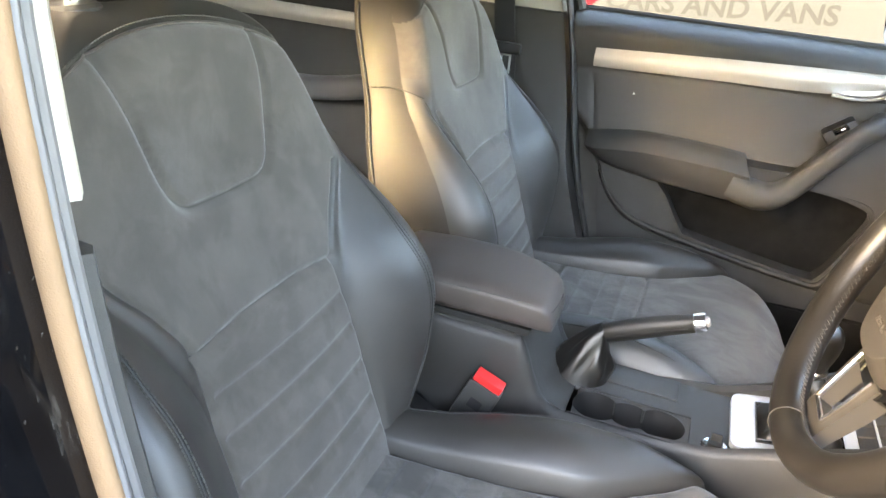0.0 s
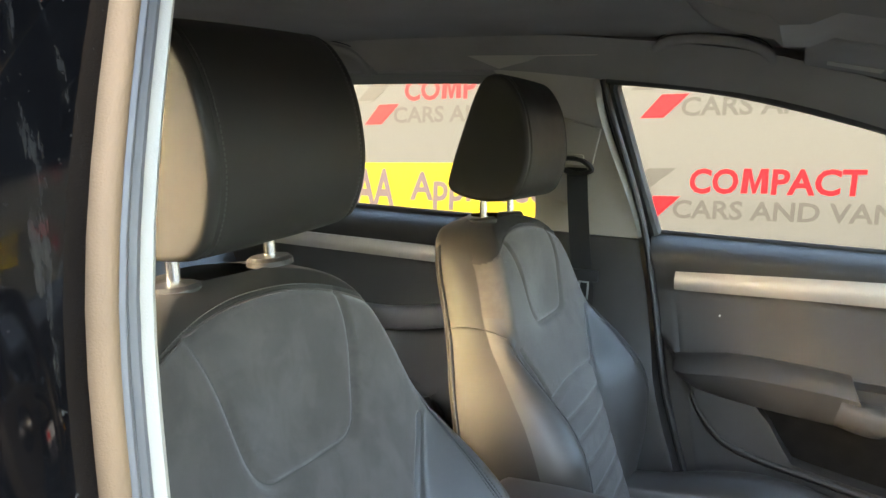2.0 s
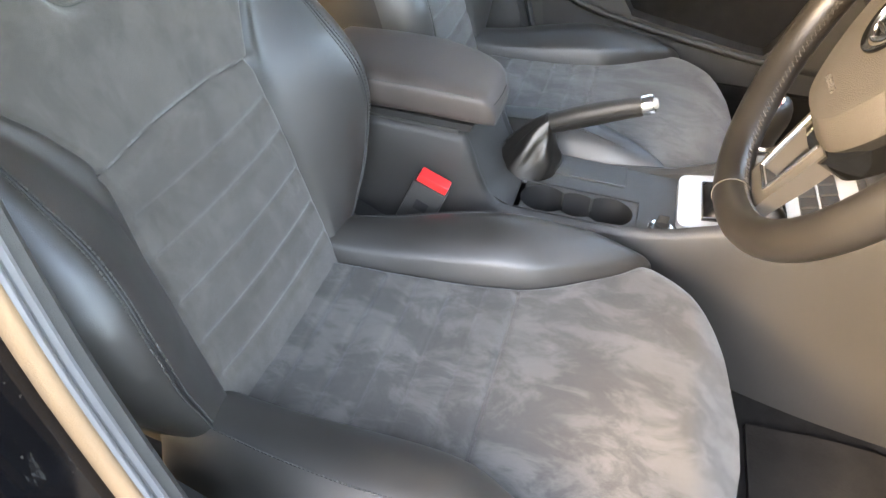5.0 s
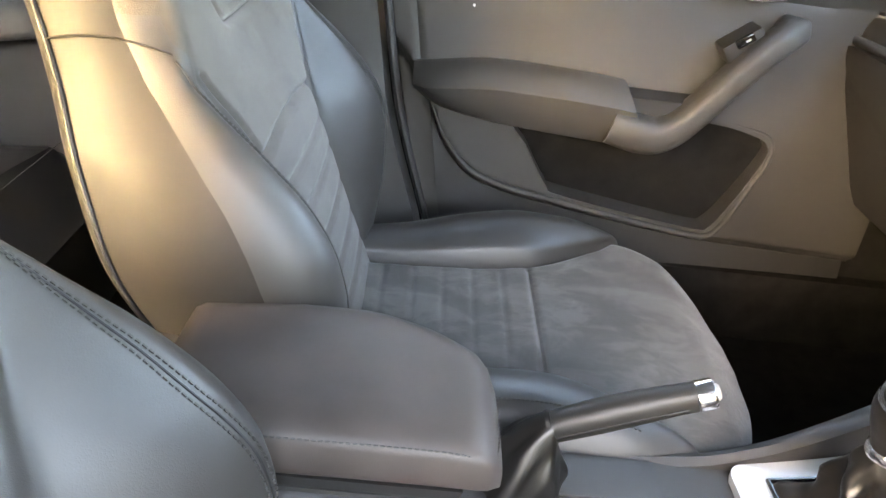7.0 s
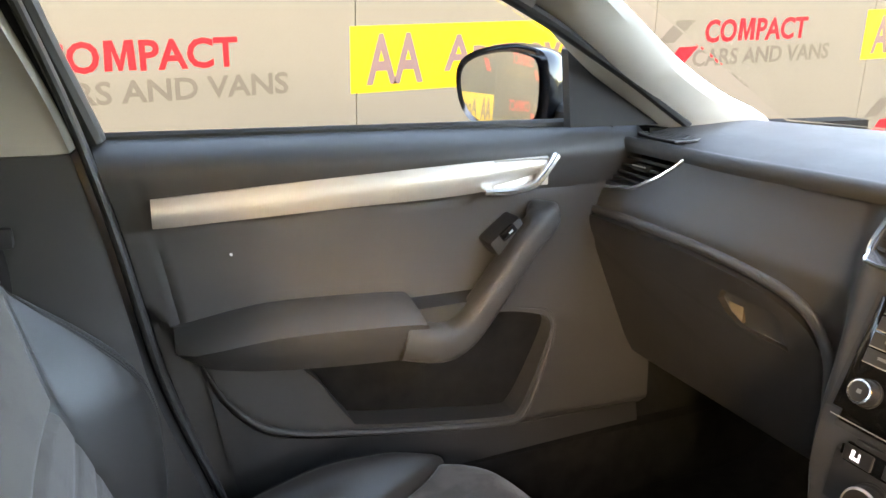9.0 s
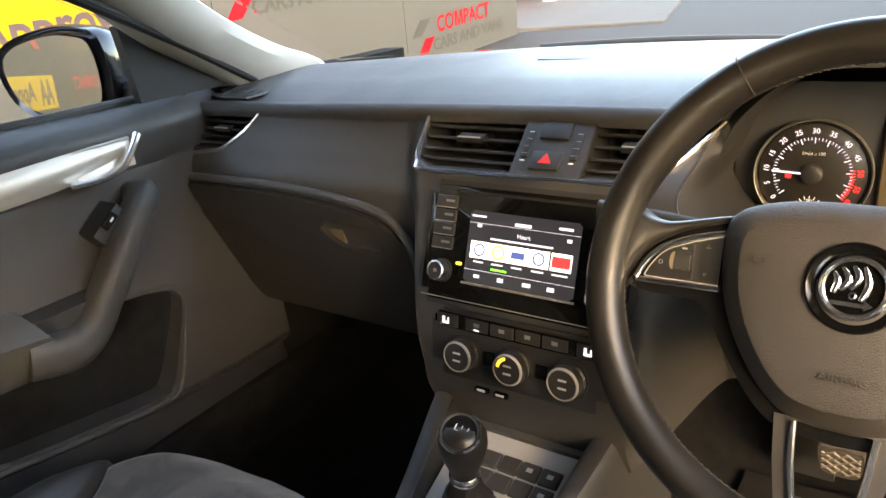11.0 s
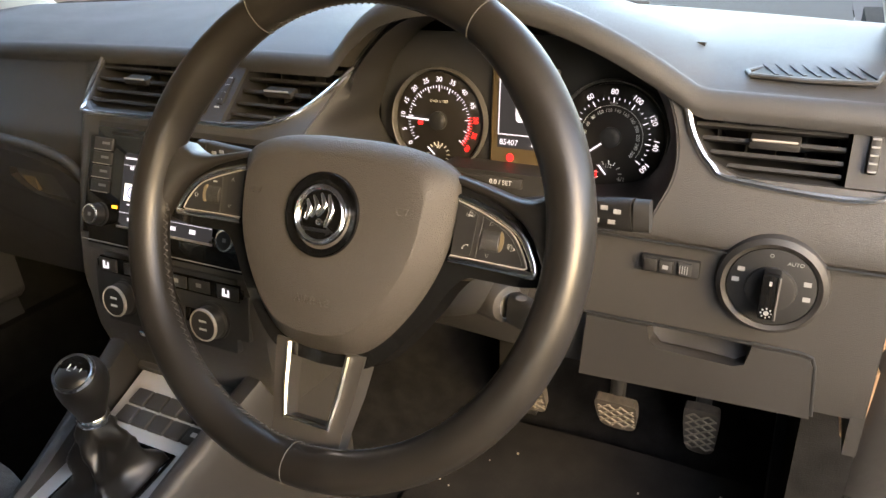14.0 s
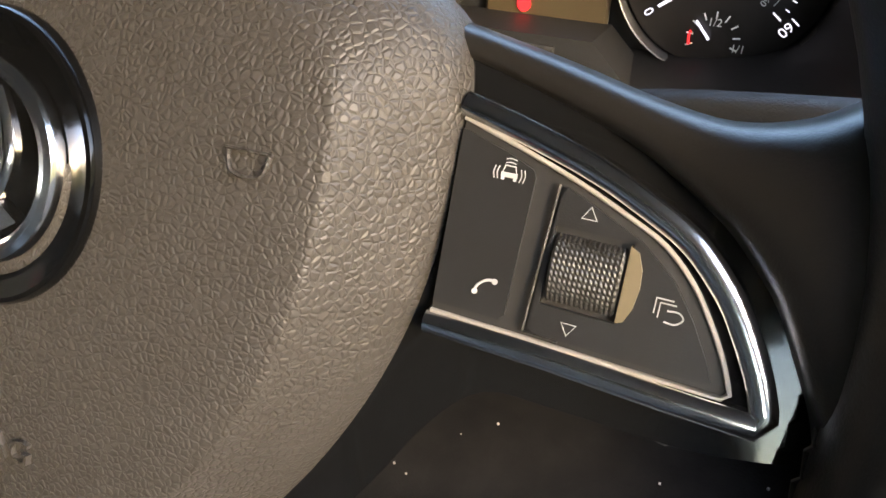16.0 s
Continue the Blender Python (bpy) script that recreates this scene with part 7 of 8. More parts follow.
# ---- instruments ----
def instruments():
    m = Matrix(((0, 0.10, -0.995, 0.760), (-1, 0, 0, -0.380), (0, 0.995, 0.10, 0.873), (0, 0, 0, 1)))
    t = thing("instrument_cluster", "black instrument cluster with two chrome ringed dials", "instrument cluster", m)
    part("back_panel", box(0, 0.0, -0.012, 0.37, 0.20, 0.010, 0.0), HARD, t, local=True)

    def ticks(cx, cy, r0, r1, a0, a1, n, w, mat, parent, major=1, rm=None):
        for k in range(n):
            a = radians(a0 + (a1 - a0) * k / (n - 1))
            q0 = (rm if rm and k % major == 0 else r0)
            bm = box((q0 + r1) / 2, 0, 0.0028, r1 - q0, w * (1.5 if major > 1 and k % major == 0 else 1), 0.0006)
            bm.transform(Matrix.Translation((cx, cy, 0)) @ Matrix.Rotation(a, 4, "Z"))
            part("tick", bm, mat, parent, local=True)

    def dial(cx, cy, label):
        d = part("dial", lathe([(0.056, -0.004), (0.056, 0.001), (0.054, 0.0022), (0.001, 0.0022)], (cx, cy, 0), (0, 0, 1), 56), DIALF, t, label, local=True)
        part("chrome_ring", lathe([(0.0580, -0.004), (0.0606, -0.004), (0.0606, 0.007), (0.0600, 0.0085), (0.0592, 0.008), (0.0580, 0.002)], (cx, cy, 0), (0, 0, 1), 64, True), SILVERD, d, "satin chrome ring", local=True)
        part("needle_hub", lathe([(0.011, 0.002), (0.011, 0.007), (0.008, 0.009), (0.002, 0.009)], (cx, cy, 0), (0, 0, 1), 24), BLACK, d, local=True)
        return d

    def label_at(parent, text, cx, cy, r, deg, h, mat):
        a = radians(deg)
        bm = words(text, h, Matrix.Identity(4), 0.0003)
        xs = [v.co.x for v in bm.verts]
        ys = [v.co.y for v in bm.verts]
        bm.transform(Matrix.Translation((cx + r * math.cos(a), cy + r * math.sin(a), 0.0026)) @ Matrix.Rotation(a - math.pi / 2, 4, "Z") @ Matrix.Translation((-(min(xs) + max(xs)) / 2, -(min(ys) + max(ys)) / 2, 0)))
        part("numeral", bm, mat, parent, local=True)

    # revolution counter
    cx, cy = -0.101, 0.0
    d = dial(cx, cy, "revolution counter face")
    A0, A1 = 218, -38
    for i in range(13):
        v = i * 5
        a = A0 + (A1 - A0) * i / 12
        label_at(d, str(v), cx, cy, 0.0478, a, 0.0058, GLOWRED if i > 9 else LUME)
    ticks(cx, cy, 0.0375, 0.0405, A0, A1, 49, 0.0006, LUME, d, 4, 0.034)
    for k in range(12):
        a = radians(A0 + (A1 - A0) * (49 + k) / 60)
        bm = box(0.0405, 0, 0.003, 0.0050, 0.0006, 0.0005)
        bm.transform(Matrix.Translation((cx, cy, 0)) @ Matrix.Rotation(a, 4, "Z"))
        part("red_tick", bm, GLOWRED, d, local=True)
    part("unit_text", words("1/min x 100", 0.0036, Matrix.Translation((cx - 0.0115, 0.021, 0.0026)), 0.0002, 0.023), LUMEDIM, d, local=True)
    bm = box(-0.026, 0, 0.0068, 0.030, 0.0018, 0.0012)
    bm.transform(Matrix.Translation((cx, cy, 0)) @ Matrix.Rotation(radians(-2), 4, "Z"))
    part("needle", bm, LUME, d, "white lit needle", local=True)
    part("red_lamp", box(cx - 0.024, -0.004, 0.0028, 0.006, 0.0045, 0.0004), GLOWRED, d, local=True)
    ticks(cx, -0.040, 0.011, 0.015, 200, -20, 11, 0.0008, LUMEDIM, d)
    part("small_numeral", words("90", 0.0045, Matrix.Translation((cx - 0.003, -0.033, 0.0026)), 0.0002), LUMEDIM, d, local=True)
    bm = box(-0.006, 0, 0.005, 0.013, 0.0014, 0.001)
    bm.transform(Matrix.Translation((cx - 0.004, -0.040, 0)) @ Matrix.Rotation(radians(-42), 4, "Z"))
    part("small_needle", bm, LUME, d, local=True)
    # speedometer
    cx = 0.103
    d = dial(cx, cy, "speedometer face")
    for i, v in enumerate(range(0, 161, 20)):
        label_at(d, str(v), cx, cy, 0.0478, 218 - 256 * i / 8, 0.0058, LUME)
    ticks(cx, cy, 0.0395, 0.042, 218, -38, 33, 0.0006, LUME, d, 4, 0.036)
    for i, v in enumerate(range(0, 261, 20)):
        label_at(d, str(v), cx, cy, 0.0285, 212 - 246 * i / 13, 0.0036, LUMEDIM)
    arc = [(cx + 0.0335 * math.cos(radians(a)), 0.0335 * math.sin(radians(a)), 0.0026) for a in np.linspace(212, -34, 50)]
    part("inner_arc", sweep(arc, 0.0003, 0.0003, 4), LUMEDIM, d, local=True)
    part("unit_text", words("mph", 0.0034, Matrix.Translation((cx - 0.004, 0.0345, 0.0026)), 0.0002), LUMEDIM, d, local=True)
    bm = box(-0.026, 0, 0.0068, 0.030, 0.0018, 0.0012)
    bm.transform(Matrix.Translation((cx, cy, 0)) @ Matrix.Rotation(radians(38), 4, "Z"))
    part("needle", bm, LUME, d, "white lit needle", local=True)
    ticks(cx, -0.040, 0.011, 0.015, 200, -20, 9, 0.0008, LUMEDIM, d)
    part("red_arc", sweep([(cx + 0.013 * math.cos(radians(a)), -0.040 + 0.013 * math.sin(radians(a)), 0.003) for a in (200, 190, 178, 166)], 0.0008, 0.0004, 4), GLOWRED, d, local=True)
    part("small_numeral", words("1/2", 0.0045, Matrix.Translation((cx - 0.003, -0.033, 0.0026)), 0.0002), LUMEDIM, d, local=True)
    part("small_numeral", words("1/1", 0.0045, Matrix.Translation((cx + 0.012, -0.046, 0.0026)), 0.0002), LUMEDIM, d, local=True)
    bm = box(-0.006, 0, 0.005, 0.013, 0.0014, 0.001)
    bm.transform(Matrix.Translation((cx - 0.002, -0.040, 0)) @ Matrix.Rotation(radians(-48), 4, "Z"))
    part("small_needle", bm, LUME, d, local=True)
    # middle display
    # the golden light on the display frame is put into its brown
    part("display_frame", box(0.003, 0.010, -0.002, 0.078, 0.112, 0.006, 0.002, 1), surface("warm_lit_frame", (0.060, 0.043, 0.020), 0.42, blotch=0.1), t, "display frame with warm light in its brown colour", local=True)
    s = part("display", box(0.004, 0.026, 0.002, 0.056, 0.068, 0.002), SCREEN, t, "lit trip display", local=True)
    for x, y, w, h in ((0.004, 0.0605, 0.058, 0.001), (-0.025, 0.026, 0.001, 0.069), (0.033, 0.026, 0.001, 0.069), (0.004, -0.008, 0.058, 0.001)):
        part("display_line", box(x, y, 0.0032, w, h, 0.0004), LUME, s, local=True)
    part("car_symbol", prism([(0.004 + p.x, 0.028 + p.y) for p in smooth_line([(-0.0082, -0.018, 0), (-0.0086, 0.010, 0), (-0.0074, 0.019, 0), (0.0, 0.0225, 0), (0.0074, 0.019, 0), (0.0086, 0.010, 0), (0.0082, -0.018, 0), (0.0, -0.021, 0)], 4, True)], "xy", 0.0030, 0.0042), LUME, s, "white car seen from above", local=True)
    part("car_windows", join(box(0.004, 0.0385, 0.0044, 0.012, 0.0022, 0.0004), box(0.004, 0.0135, 0.0044, 0.011, 0.0016, 0.0004), box(-0.0030, 0.026, 0.0044, 0.0008, 0.018, 0.0004), box(0.0110, 0.026, 0.0044, 0.0008, 0.018, 0.0004)), LUMEDIM, s, local=True)
    part("open_door_mark", prism([(0.0145, 0.033), (0.0285, 0.037), (0.0285, 0.041), (0.0145, 0.042)], "xy", 0.0034, 0.004), GLOWRED, s, "red open door mark", local=True)
    part("odometer", words("85407", 0.0065, Matrix.Translation((-0.0235, -0.020, 0.0022)), 0.0002), LUME, t, local=True)
    part("trip_meter", words("838.6", 0.0065, Matrix.Translation((0.0145, -0.020, 0.0022)), 0.0002), LUME, t, local=True)
    part("display_strip", box(0.004, -0.0165, 0.0008, 0.060, 0.014, 0.002), SCREEN, t, local=True)
    part("warning_lamp", lathe([(0.0044, 0), (0.0044, 0.0006), (0.001, 0.0007)], (-0.010, -0.034, 0.0022), (0, 0, 1), 18), GLOWRED, t, "red parking brake lamp", local=True)
    bm = prism([(-0.095, -0.062), (-0.078, -0.040), (0.045, -0.040), (0.078, -0.072), (0.078, -0.100), (-0.095, -0.100)], "xy", 0.0, 0.052)
    b = part("reset_bar", bev(bm, 0.003, 2), HARD, t, "reset button bar", local=True)
    part("reset_button", box(-0.015, -0.050, 0.0535, 0.080, 0.011, 0.004, 0.0015, 2), LOWPL, b, local=True)
    part("reset_text", words("0.0 / SET", 0.0052, Matrix.Translation((-0.012, -0.0525, 0.0557)), 0.0002), LUMEDIM, b, local=True)


instruments()


# ---- steering wheel ----
def steering_wheel():
    tilt = radians(25)
    s, c = math.sin(tilt), math.cos(tilt)
    m = Matrix(((0, s, -c, 0.401), (-1, 0, 0, -0.365), (0, c, s, 0.900), (0, 0, 0, 1)))
    t = thing("steering_wheel", "black leather three-spoke steering wheel with chrome accents", "steering wheel", m)
    R, cyo = 0.180, -0.006
    # rim: thicker and flattened at the grips
    rows = []
    N = 120
    for k in range(N):
        a = 2 * math.pi * k / N
        grip = math.exp(-(((math.degrees(a) % 360) - 35) / 16) ** 2) + math.exp(-(((math.degrees(a) % 360) - 145) / 16) ** 2)
        ra, rb = 0.0158 + 0.0016 * grip, 0.0170 + 0.002 * grip
        row = []
        for j in range(20):
            b = 2 * math.pi * j / 20
            rad = R + ra * math.cos(b) - 0.002 * grip
            row.append((rad * math.cos(a), cyo + rad * math.sin(a), -0.014 + rb * math.sin(b)))
        rows.append(row)
    rows.append(rows[0])
    bm = rings(rows, caps=False)
    bmesh.ops.remove_doubles(bm, verts=bm.verts[:], dist=1e-6)
    rim = part("rim", bm, WHEELLEATHER, t, "worn black leather rim", local=True, sharp=80)
    zz = []
    for k in range(360):
        a = 2 * math.pi * k / 360
        rad = R - 0.01565
        o = 0.0024 * (1 if k % 2 else -1)
        zz.append((rad * math.cos(a), cyo + rad * math.sin(a), -0.016 + o))
    part("stitching", sweep(zz + zz[:1], 0.0007, 0.0007, 4), STITCH, rim, "grey baseball stitching", local=True)
    for deg in (58, 122, 270):
        a = radians(deg)
        loop = [((R + 0.0166 * math.cos(b)) * math.cos(a), cyo + (R + 0.0166 * math.cos(b)) * math.sin(a), -0.014 + 0.0178 * math.sin(b)) for b in np.linspace(0, 2 * math.pi, 25)[:-1]]
        part("rim_seam", sweep(loop, 0.0005, 0.0005, 6, (math.cos(a + 1.57), math.sin(a + 1.57), 0), True), STITCH, rim, local=True)
    # airbag cover
    half = [(0.0, 0.060), (0.030, 0.0595), (0.060, 0.056), (0.083, 0.048), (0.0935, 0.035), (0.0945, 0.012), (0.091, -0.014), (0.083, -0.038), (0.070, -0.062), (0.053, -0.084), (0.036, -0.097), (0.016, -0.102), (0.0, -0.1025)]
    loop = smooth_line([(x, y, 0) for x, y in half] + [(-x, y, 0) for x, y in half[-2:0:-1]], 5, True)
    def inset(f):
        return [Vector((p.x * f, -0.018 + (p.y + 0.018) * f, 0)) for p in loop]
    # the face breaks to a sloping border along its sides and foot; its head is plainly rounded
    rows = []
    for f, soft_z, crease_z in ((0.965, -0.040, -0.041), (0.998, -0.034, -0.036), (1.0, -0.028, -0.031), (0.992, -0.0225, -0.0268), (0.97, -0.0175, -0.0222), (0.93, -0.0130, -0.0180), (0.87, -0.0090, -0.0112), (0.822, -0.0067, -0.0055), (0.810, -0.0062, -0.0043), (0.80, -0.0059, -0.0040), (0.70, -0.0034, -0.0028), (0.5, -0.0010, -0.0009), (0.28, 0.0003, 0.0003), (0.1, 0.0006, 0.0006)):
        row = []
        for p in inset(f):
            k = step(0.050, 0.018, p.y / max(f, 0.3))
            row.append(p + Vector((0, 0, soft_z + (crease_z - soft_z) * k)))
        rows.append(row)
    pad = part("airbag_cover", rings(rows), PADM, t, "grained charcoal airbag cover", local=True, sharp=70)
    # black under-panel that shows round the lower edge and forms the spokes
    right = smooth_line([(0.060, 0.043, 0), (0.0933, 0.0375, 0), (0.118, 0.0312, 0), (0.138, 0.0248, 0), (0.155, 0.0165, 0), (0.170, 0.004, 0), (0.1785, -0.020, 0)], 4)
    low = smooth_line([(0.1785, -0.020, 0), (0.150, -0.0262, 0), (0.122, -0.0265, 0), (0.107, -0.0275, 0), (0.0965, -0.038, 0), (0.0865, -0.055, 0), (0.072, -0.076, 0), (0.055, -0.096, 0), (0.036, -0.108, 0), (0.0, -0.1115, 0)], 4)
    side = [(p.x, p.y) for p in right[:-1] + low]
    poly = side + [(-x, y) for x, y in side[-2:0:-1]]
    bm = rings([[(x * 0.99, y, -0.050) for x, y in poly], [(x, y, -0.0262) for x, y in poly]])
    part("under_panel", bev(bm, 0.003, 3, 50), PIANO, t, "piano black spoke panel", local=True)

    def spoke_z(x):
        return -0.0245 + 0.060 * max(0, abs(x) - 0.10) ** 1.1
    for sg in (1, -1):
        # leather bridge from hub to rim above the spoke
        edge = [(0.084, 0.0362), (0.0950, 0.0340), (0.1090, 0.0302), (0.1240, 0.0255), (0.1350, 0.0200), (0.1435, 0.0150), (0.1505, 0.0085), (0.1550, 0.0030), (0.1605, -0.0070), (0.1645, -0.0150), (0.1680, -0.0260)]
        crest = [(0.082, 0.0450), (0.0930, 0.0428), (0.1100, 0.0392), (0.1270, 0.0350), (0.1410, 0.0330), (0.1530, 0.0355), (0.1660, 0.0420), (0.1740, 0.0300), (0.1770, 0.0120), (0.1790, -0.0060), (0.1790, -0.0260)]
        high = [-0.0250, -0.0246, -0.0238, -0.0220, -0.019, -0.0155, -0.012, -0.010, -0.009, -0.009, -0.010]
        low_line = smooth_line([(x, y, h) for (x, y), h in zip(edge, high)], 4)
        top_line = smooth_line([(x, y, h) for (x, y), h in zip(crest, high)], 4)
        web = []
        for p, q in zip(low_line, top_line):
            row = []
            for k in range(15):
                u = k / 14
                c1 = 2 * u - 1
                drop = 0.009 + 0.006 * u
                row.append((sg * (p.x + (q.x - p.x) * u), p.y + (q.y - p.y) * u, p.z - drop * (1 - (1 - abs(c1) ** 2.6) ** 0.45)))
            web.append(row + [(sg * q.x, q.y, p.z - 0.026), (sg * p.x, p.y, p.z - 0.026)])
        part("rim_bridge", rings(web), WHEELLEATHER, rim, "leather bridge that flares into the rim", local=True, sharp=80)
        def sz(x):
            return -0.0242 + 0.045 * (x - 0.0955)
        ch = [(0.0935, 0.0278), (0.1075, 0.0243), (0.1208, 0.0202), (0.1318, 0.0154), (0.1394, 0.0112), (0.1454, 0.0056), (0.1493, 0.0006), (0.1545, -0.0085), (0.1570, -0.0150), (0.1560, -0.0172)]
        lo = [(0.1560, -0.0172), (0.1413, -0.0169), (0.1179, -0.0160), (0.0930, -0.0158)]
        body = ch + lo[1:]
        fb = part("frame_base", rings([[(sg * x, y, -0.045) for x, y in body], [(sg * x, y, sz(x) - 0.0006) for x, y in body]]), PIANO, t, "black base of the spoke frame", local=True)
        path = smooth_line([(sg * x, y, sz(x)) for x, y in ch[:-1]], 5) + [Vector((sg * x, y, sz(x))) for x, y in lo]
        part("chrome_frame", sweep(path, 0.0025, 0.0018, 12, (0, 0, 1)), BRIGHT, fb, "bright chrome spoke frame", local=True)
        inner = [(0.0940, 0.0252), (0.1070, 0.0212), (0.1185, 0.0172), (0.1280, 0.0132), (0.1349, 0.0098), (0.1405, 0.0048), (0.1445, -0.0006), (0.1483, -0.0070), (0.1508, -0.0128), (0.1495, -0.0139), (0.1325, -0.0138), (0.1143, -0.0134), (0.0938, -0.0132)]
        path = [Vector((sg * x, y, sz(x) + 0.0002)) for x, y in inner]
        part("inner_line", sweep(smooth_line(path[:-4], 3) + path[-4:], 0.0005, 0.0006, 8, (0, 0, 1)), SATIN, fb, local=True)
        def plate(pts, lift, base=-0.002, r=0.0005):
            bm = rings([[(sg * x, y, sz(x) + base) for x, y in pts], [(sg * x, y, sz(x) + lift) for x, y in pts]])
            return bev(bm, r, 2, 40)
        pl = part("button_panel", plate(inner, -0.0001, -0.010, 0.0004), RIDGEM, t, "charcoal multifunction buttons", local=True)
        part("key", plate([(0.0940, 0.0232), (0.1035, 0.0203), (0.1092, 0.0180), (0.1098, 0.0166), (0.1089, -0.0100), (0.1080, -0.0112), (0.0940, -0.0112)], 0.0007), KEYM, pl, local=True)
        key = part("key", plate([(0.1153, 0.0150), (0.1163, 0.0162), (0.1230, 0.0132), (0.1310, 0.0096), (0.1375, 0.0044), (0.1422, -0.0018), (0.1458, -0.0080), (0.1474, -0.0116), (0.1460, -0.0121), (0.1148, -0.0118), (0.1138, -0.0108)], 0.0011, -0.002, 0.0006), KEYM, pl, local=True)
        hole = box(sg * 0.1226, 0.0016, sz(0.1226), 0.0146, 0.0150, 0.006)
        hole.transform(m)
        cut(key, hole)
        part("cup_edge", sweep([(sg * x, y, sz(x) + 0.0011) for x, y in ((0.1146, 0.0165), (0.1130, -0.0119), (0.1200, -0.0122))], 0.0003, 0.0003, 6, (0, 0, 1)), LOWPL, pl, local=True)
        part("roller_cup", box(sg * 0.1226, 0.0016, sz(0.1226) - 0.0030, 0.0150, 0.0150, 0.004), BLACK, pl, local=True)
        part("roller", roller_mesh(sg * 0.1224, 0.0014, sz(0.1225) - 0.0002), ROLLERM, pl, "ribbed thumb roller", local=True, sharp=12)
        end = [(0.1294, 0.0086), (0.1310, 0.0076), (0.1321, 0.0048), (0.1324, 0.0014), (0.1319, -0.0024), (0.1308, -0.0050), (0.1294, -0.0056)]
        part("roller_end", plate(end, 0.0018, -0.002, 0.0004), BRONZE, pl, "bronze tinted roller cheek", local=True)
        z = sz(0.105) + 0.0008
        z2 = sz(0.1385) + 0.0012
        zt = sz(0.122) + 0.0012
        def tri(cx, cy, h):
            pts = [(cx, cy + h), (cx - 0.0014, cy - h * 0.75), (cx + 0.0014, cy - h * 0.75)]
            return sweep([(x, y, zt) for x, y in pts], 0.00016, 0.00015, 4, (0, 0, 1), True)
        if sg > 0:
            part("up_mark", tri(0.1211, 0.0124, 0.0013), KEYPRINT, pl, local=True)
            part("down_mark", tri(0.1214, -0.0092, -0.0013), KEYPRINT, pl, local=True)
            ph = smooth_line([(0.1021, -0.0072, z), (0.1026, -0.0056, z), (0.1042, -0.0043, z), (0.1062, -0.0040, z)], 4)
            part("phone_mark", join(sweep(ph, 0.0003, 0.0002, 6), lathe([(0.0006, 0), (0.0006, 0.0002)], (0.1023, -0.0069, z), (0, 0, 1), 8), lathe([(0.0006, 0), (0.0006, 0.0002)], (0.1059, -0.0042, z), (0, 0, 1), 8)), KEYPRINT, pl, local=True)
            lx, ly = 0.1047, 0.0164
            car = [sweep([(lx - 0.0014, ly, z), (lx - 0.0010, ly + 0.0015, z), (lx + 0.0010, ly + 0.0015, z), (lx + 0.0014, ly, z)], 0.00018, 0.00015, 4, (0, 0, 1), True), box(lx, ly - 0.0002, z, 0.0032, 0.0009, 0.0002)]
            for q in (-1, 1):
                car.append(box(lx + q * 0.0012, ly - 0.0009, z, 0.0006, 0.0006, 0.0002))
                for w in (0.0021, 0.0028):
                    car.append(sweep(smooth_line([(lx + q * w, ly - 0.0012, z), (lx + q * (w + 0.0003), ly, z), (lx + q * w, ly + 0.0012, z)], 3), 0.00013, 0.00013, 4))
            for h in (0.0022, 0.0029):
                car.append(sweep(smooth_line([(lx - 0.0010, ly + h - 0.0002, z), (lx, ly + h, z), (lx + 0.0010, ly + h - 0.0002, z)], 3), 0.00013, 0.00013, 4))
            part("lane_mark", join(*car), KEYPRINT, pl, local=True)
            vx, vy = 0.1381, -0.0014
            sq = [sweep([(vx - 0.0026, vy - 0.0006, z2), (vx - 0.0026, vy + 0.0022, z2), (vx + 0.0004, vy + 0.0022, z2)], 0.00018, 0.00015, 4), sweep([(vx - 0.0018, vy - 0.0012, z2), (vx - 0.0018, vy + 0.0015, z2), (vx + 0.0010, vy + 0.0015, z2)], 0.00018, 0.00015, 4),
                  sweep(smooth_line([(vx - 0.0004, vy + 0.0003, z2), (vx + 0.0016, vy + 0.0004, z2), (vx + 0.0025, vy - 0.0007, z2), (vx + 0.0012, vy - 0.0018, z2), (vx - 0.0006, vy - 0.0017, z2)], 4), 0.0002, 0.00015, 4)]
            part("view_mark", join(*sq), KEYPRINT, pl, local=True)
        else:
            part("volume_mark", lathe([(0.0014, 0), (0.0017, 0), (0.0017, 0.0003), (0.0014, 0.0003)], (-0.139, -0.001, z2), (0, 0, 1), 12, True), KEYPRINT, pl, local=True)
            part("menu_mark", box(-0.122, 0.0120, zt, 0.004, 0.0014, 0.0003), KEYPRINT, pl, local=True)
            for y in (0.0155, -0.0060):
                part("track_mark", tri(-0.1040, y, 0.0013 if y > 0 else -0.0013), KEYPRINT, pl, local=True)
    # bottom spoke, forked with chrome lining
    out = [(0.040, -0.098), (0.0365, -0.130), (0.0315, -0.158), (0.0295, -0.184)]
    inn = [(0.0265, -0.100), (0.0240, -0.130), (0.0195, -0.156)]
    outer = out + [(-x, y) for x, y in out[::-1]]
    bm = rings([[(x, y, -0.024 + 0.02 * max(0, -y - 0.11)) for x, y in outer], [(x, y, -0.042 + 0.10 * max(0, -y - 0.11)) for x, y in outer]])
    sp = part("lower_spoke", bev(bm, 0.003, 2, 50), SPOKEM, t, "dark silver forked lower spoke", local=True)
    hole = [(x, y) for x, y in inn] + [(-x, y) for x, y in inn[::-1]]
    cutter = rings([[(x, y, -0.08) for x, y in hole], [(x, y, 0.06) for x, y in hole]])
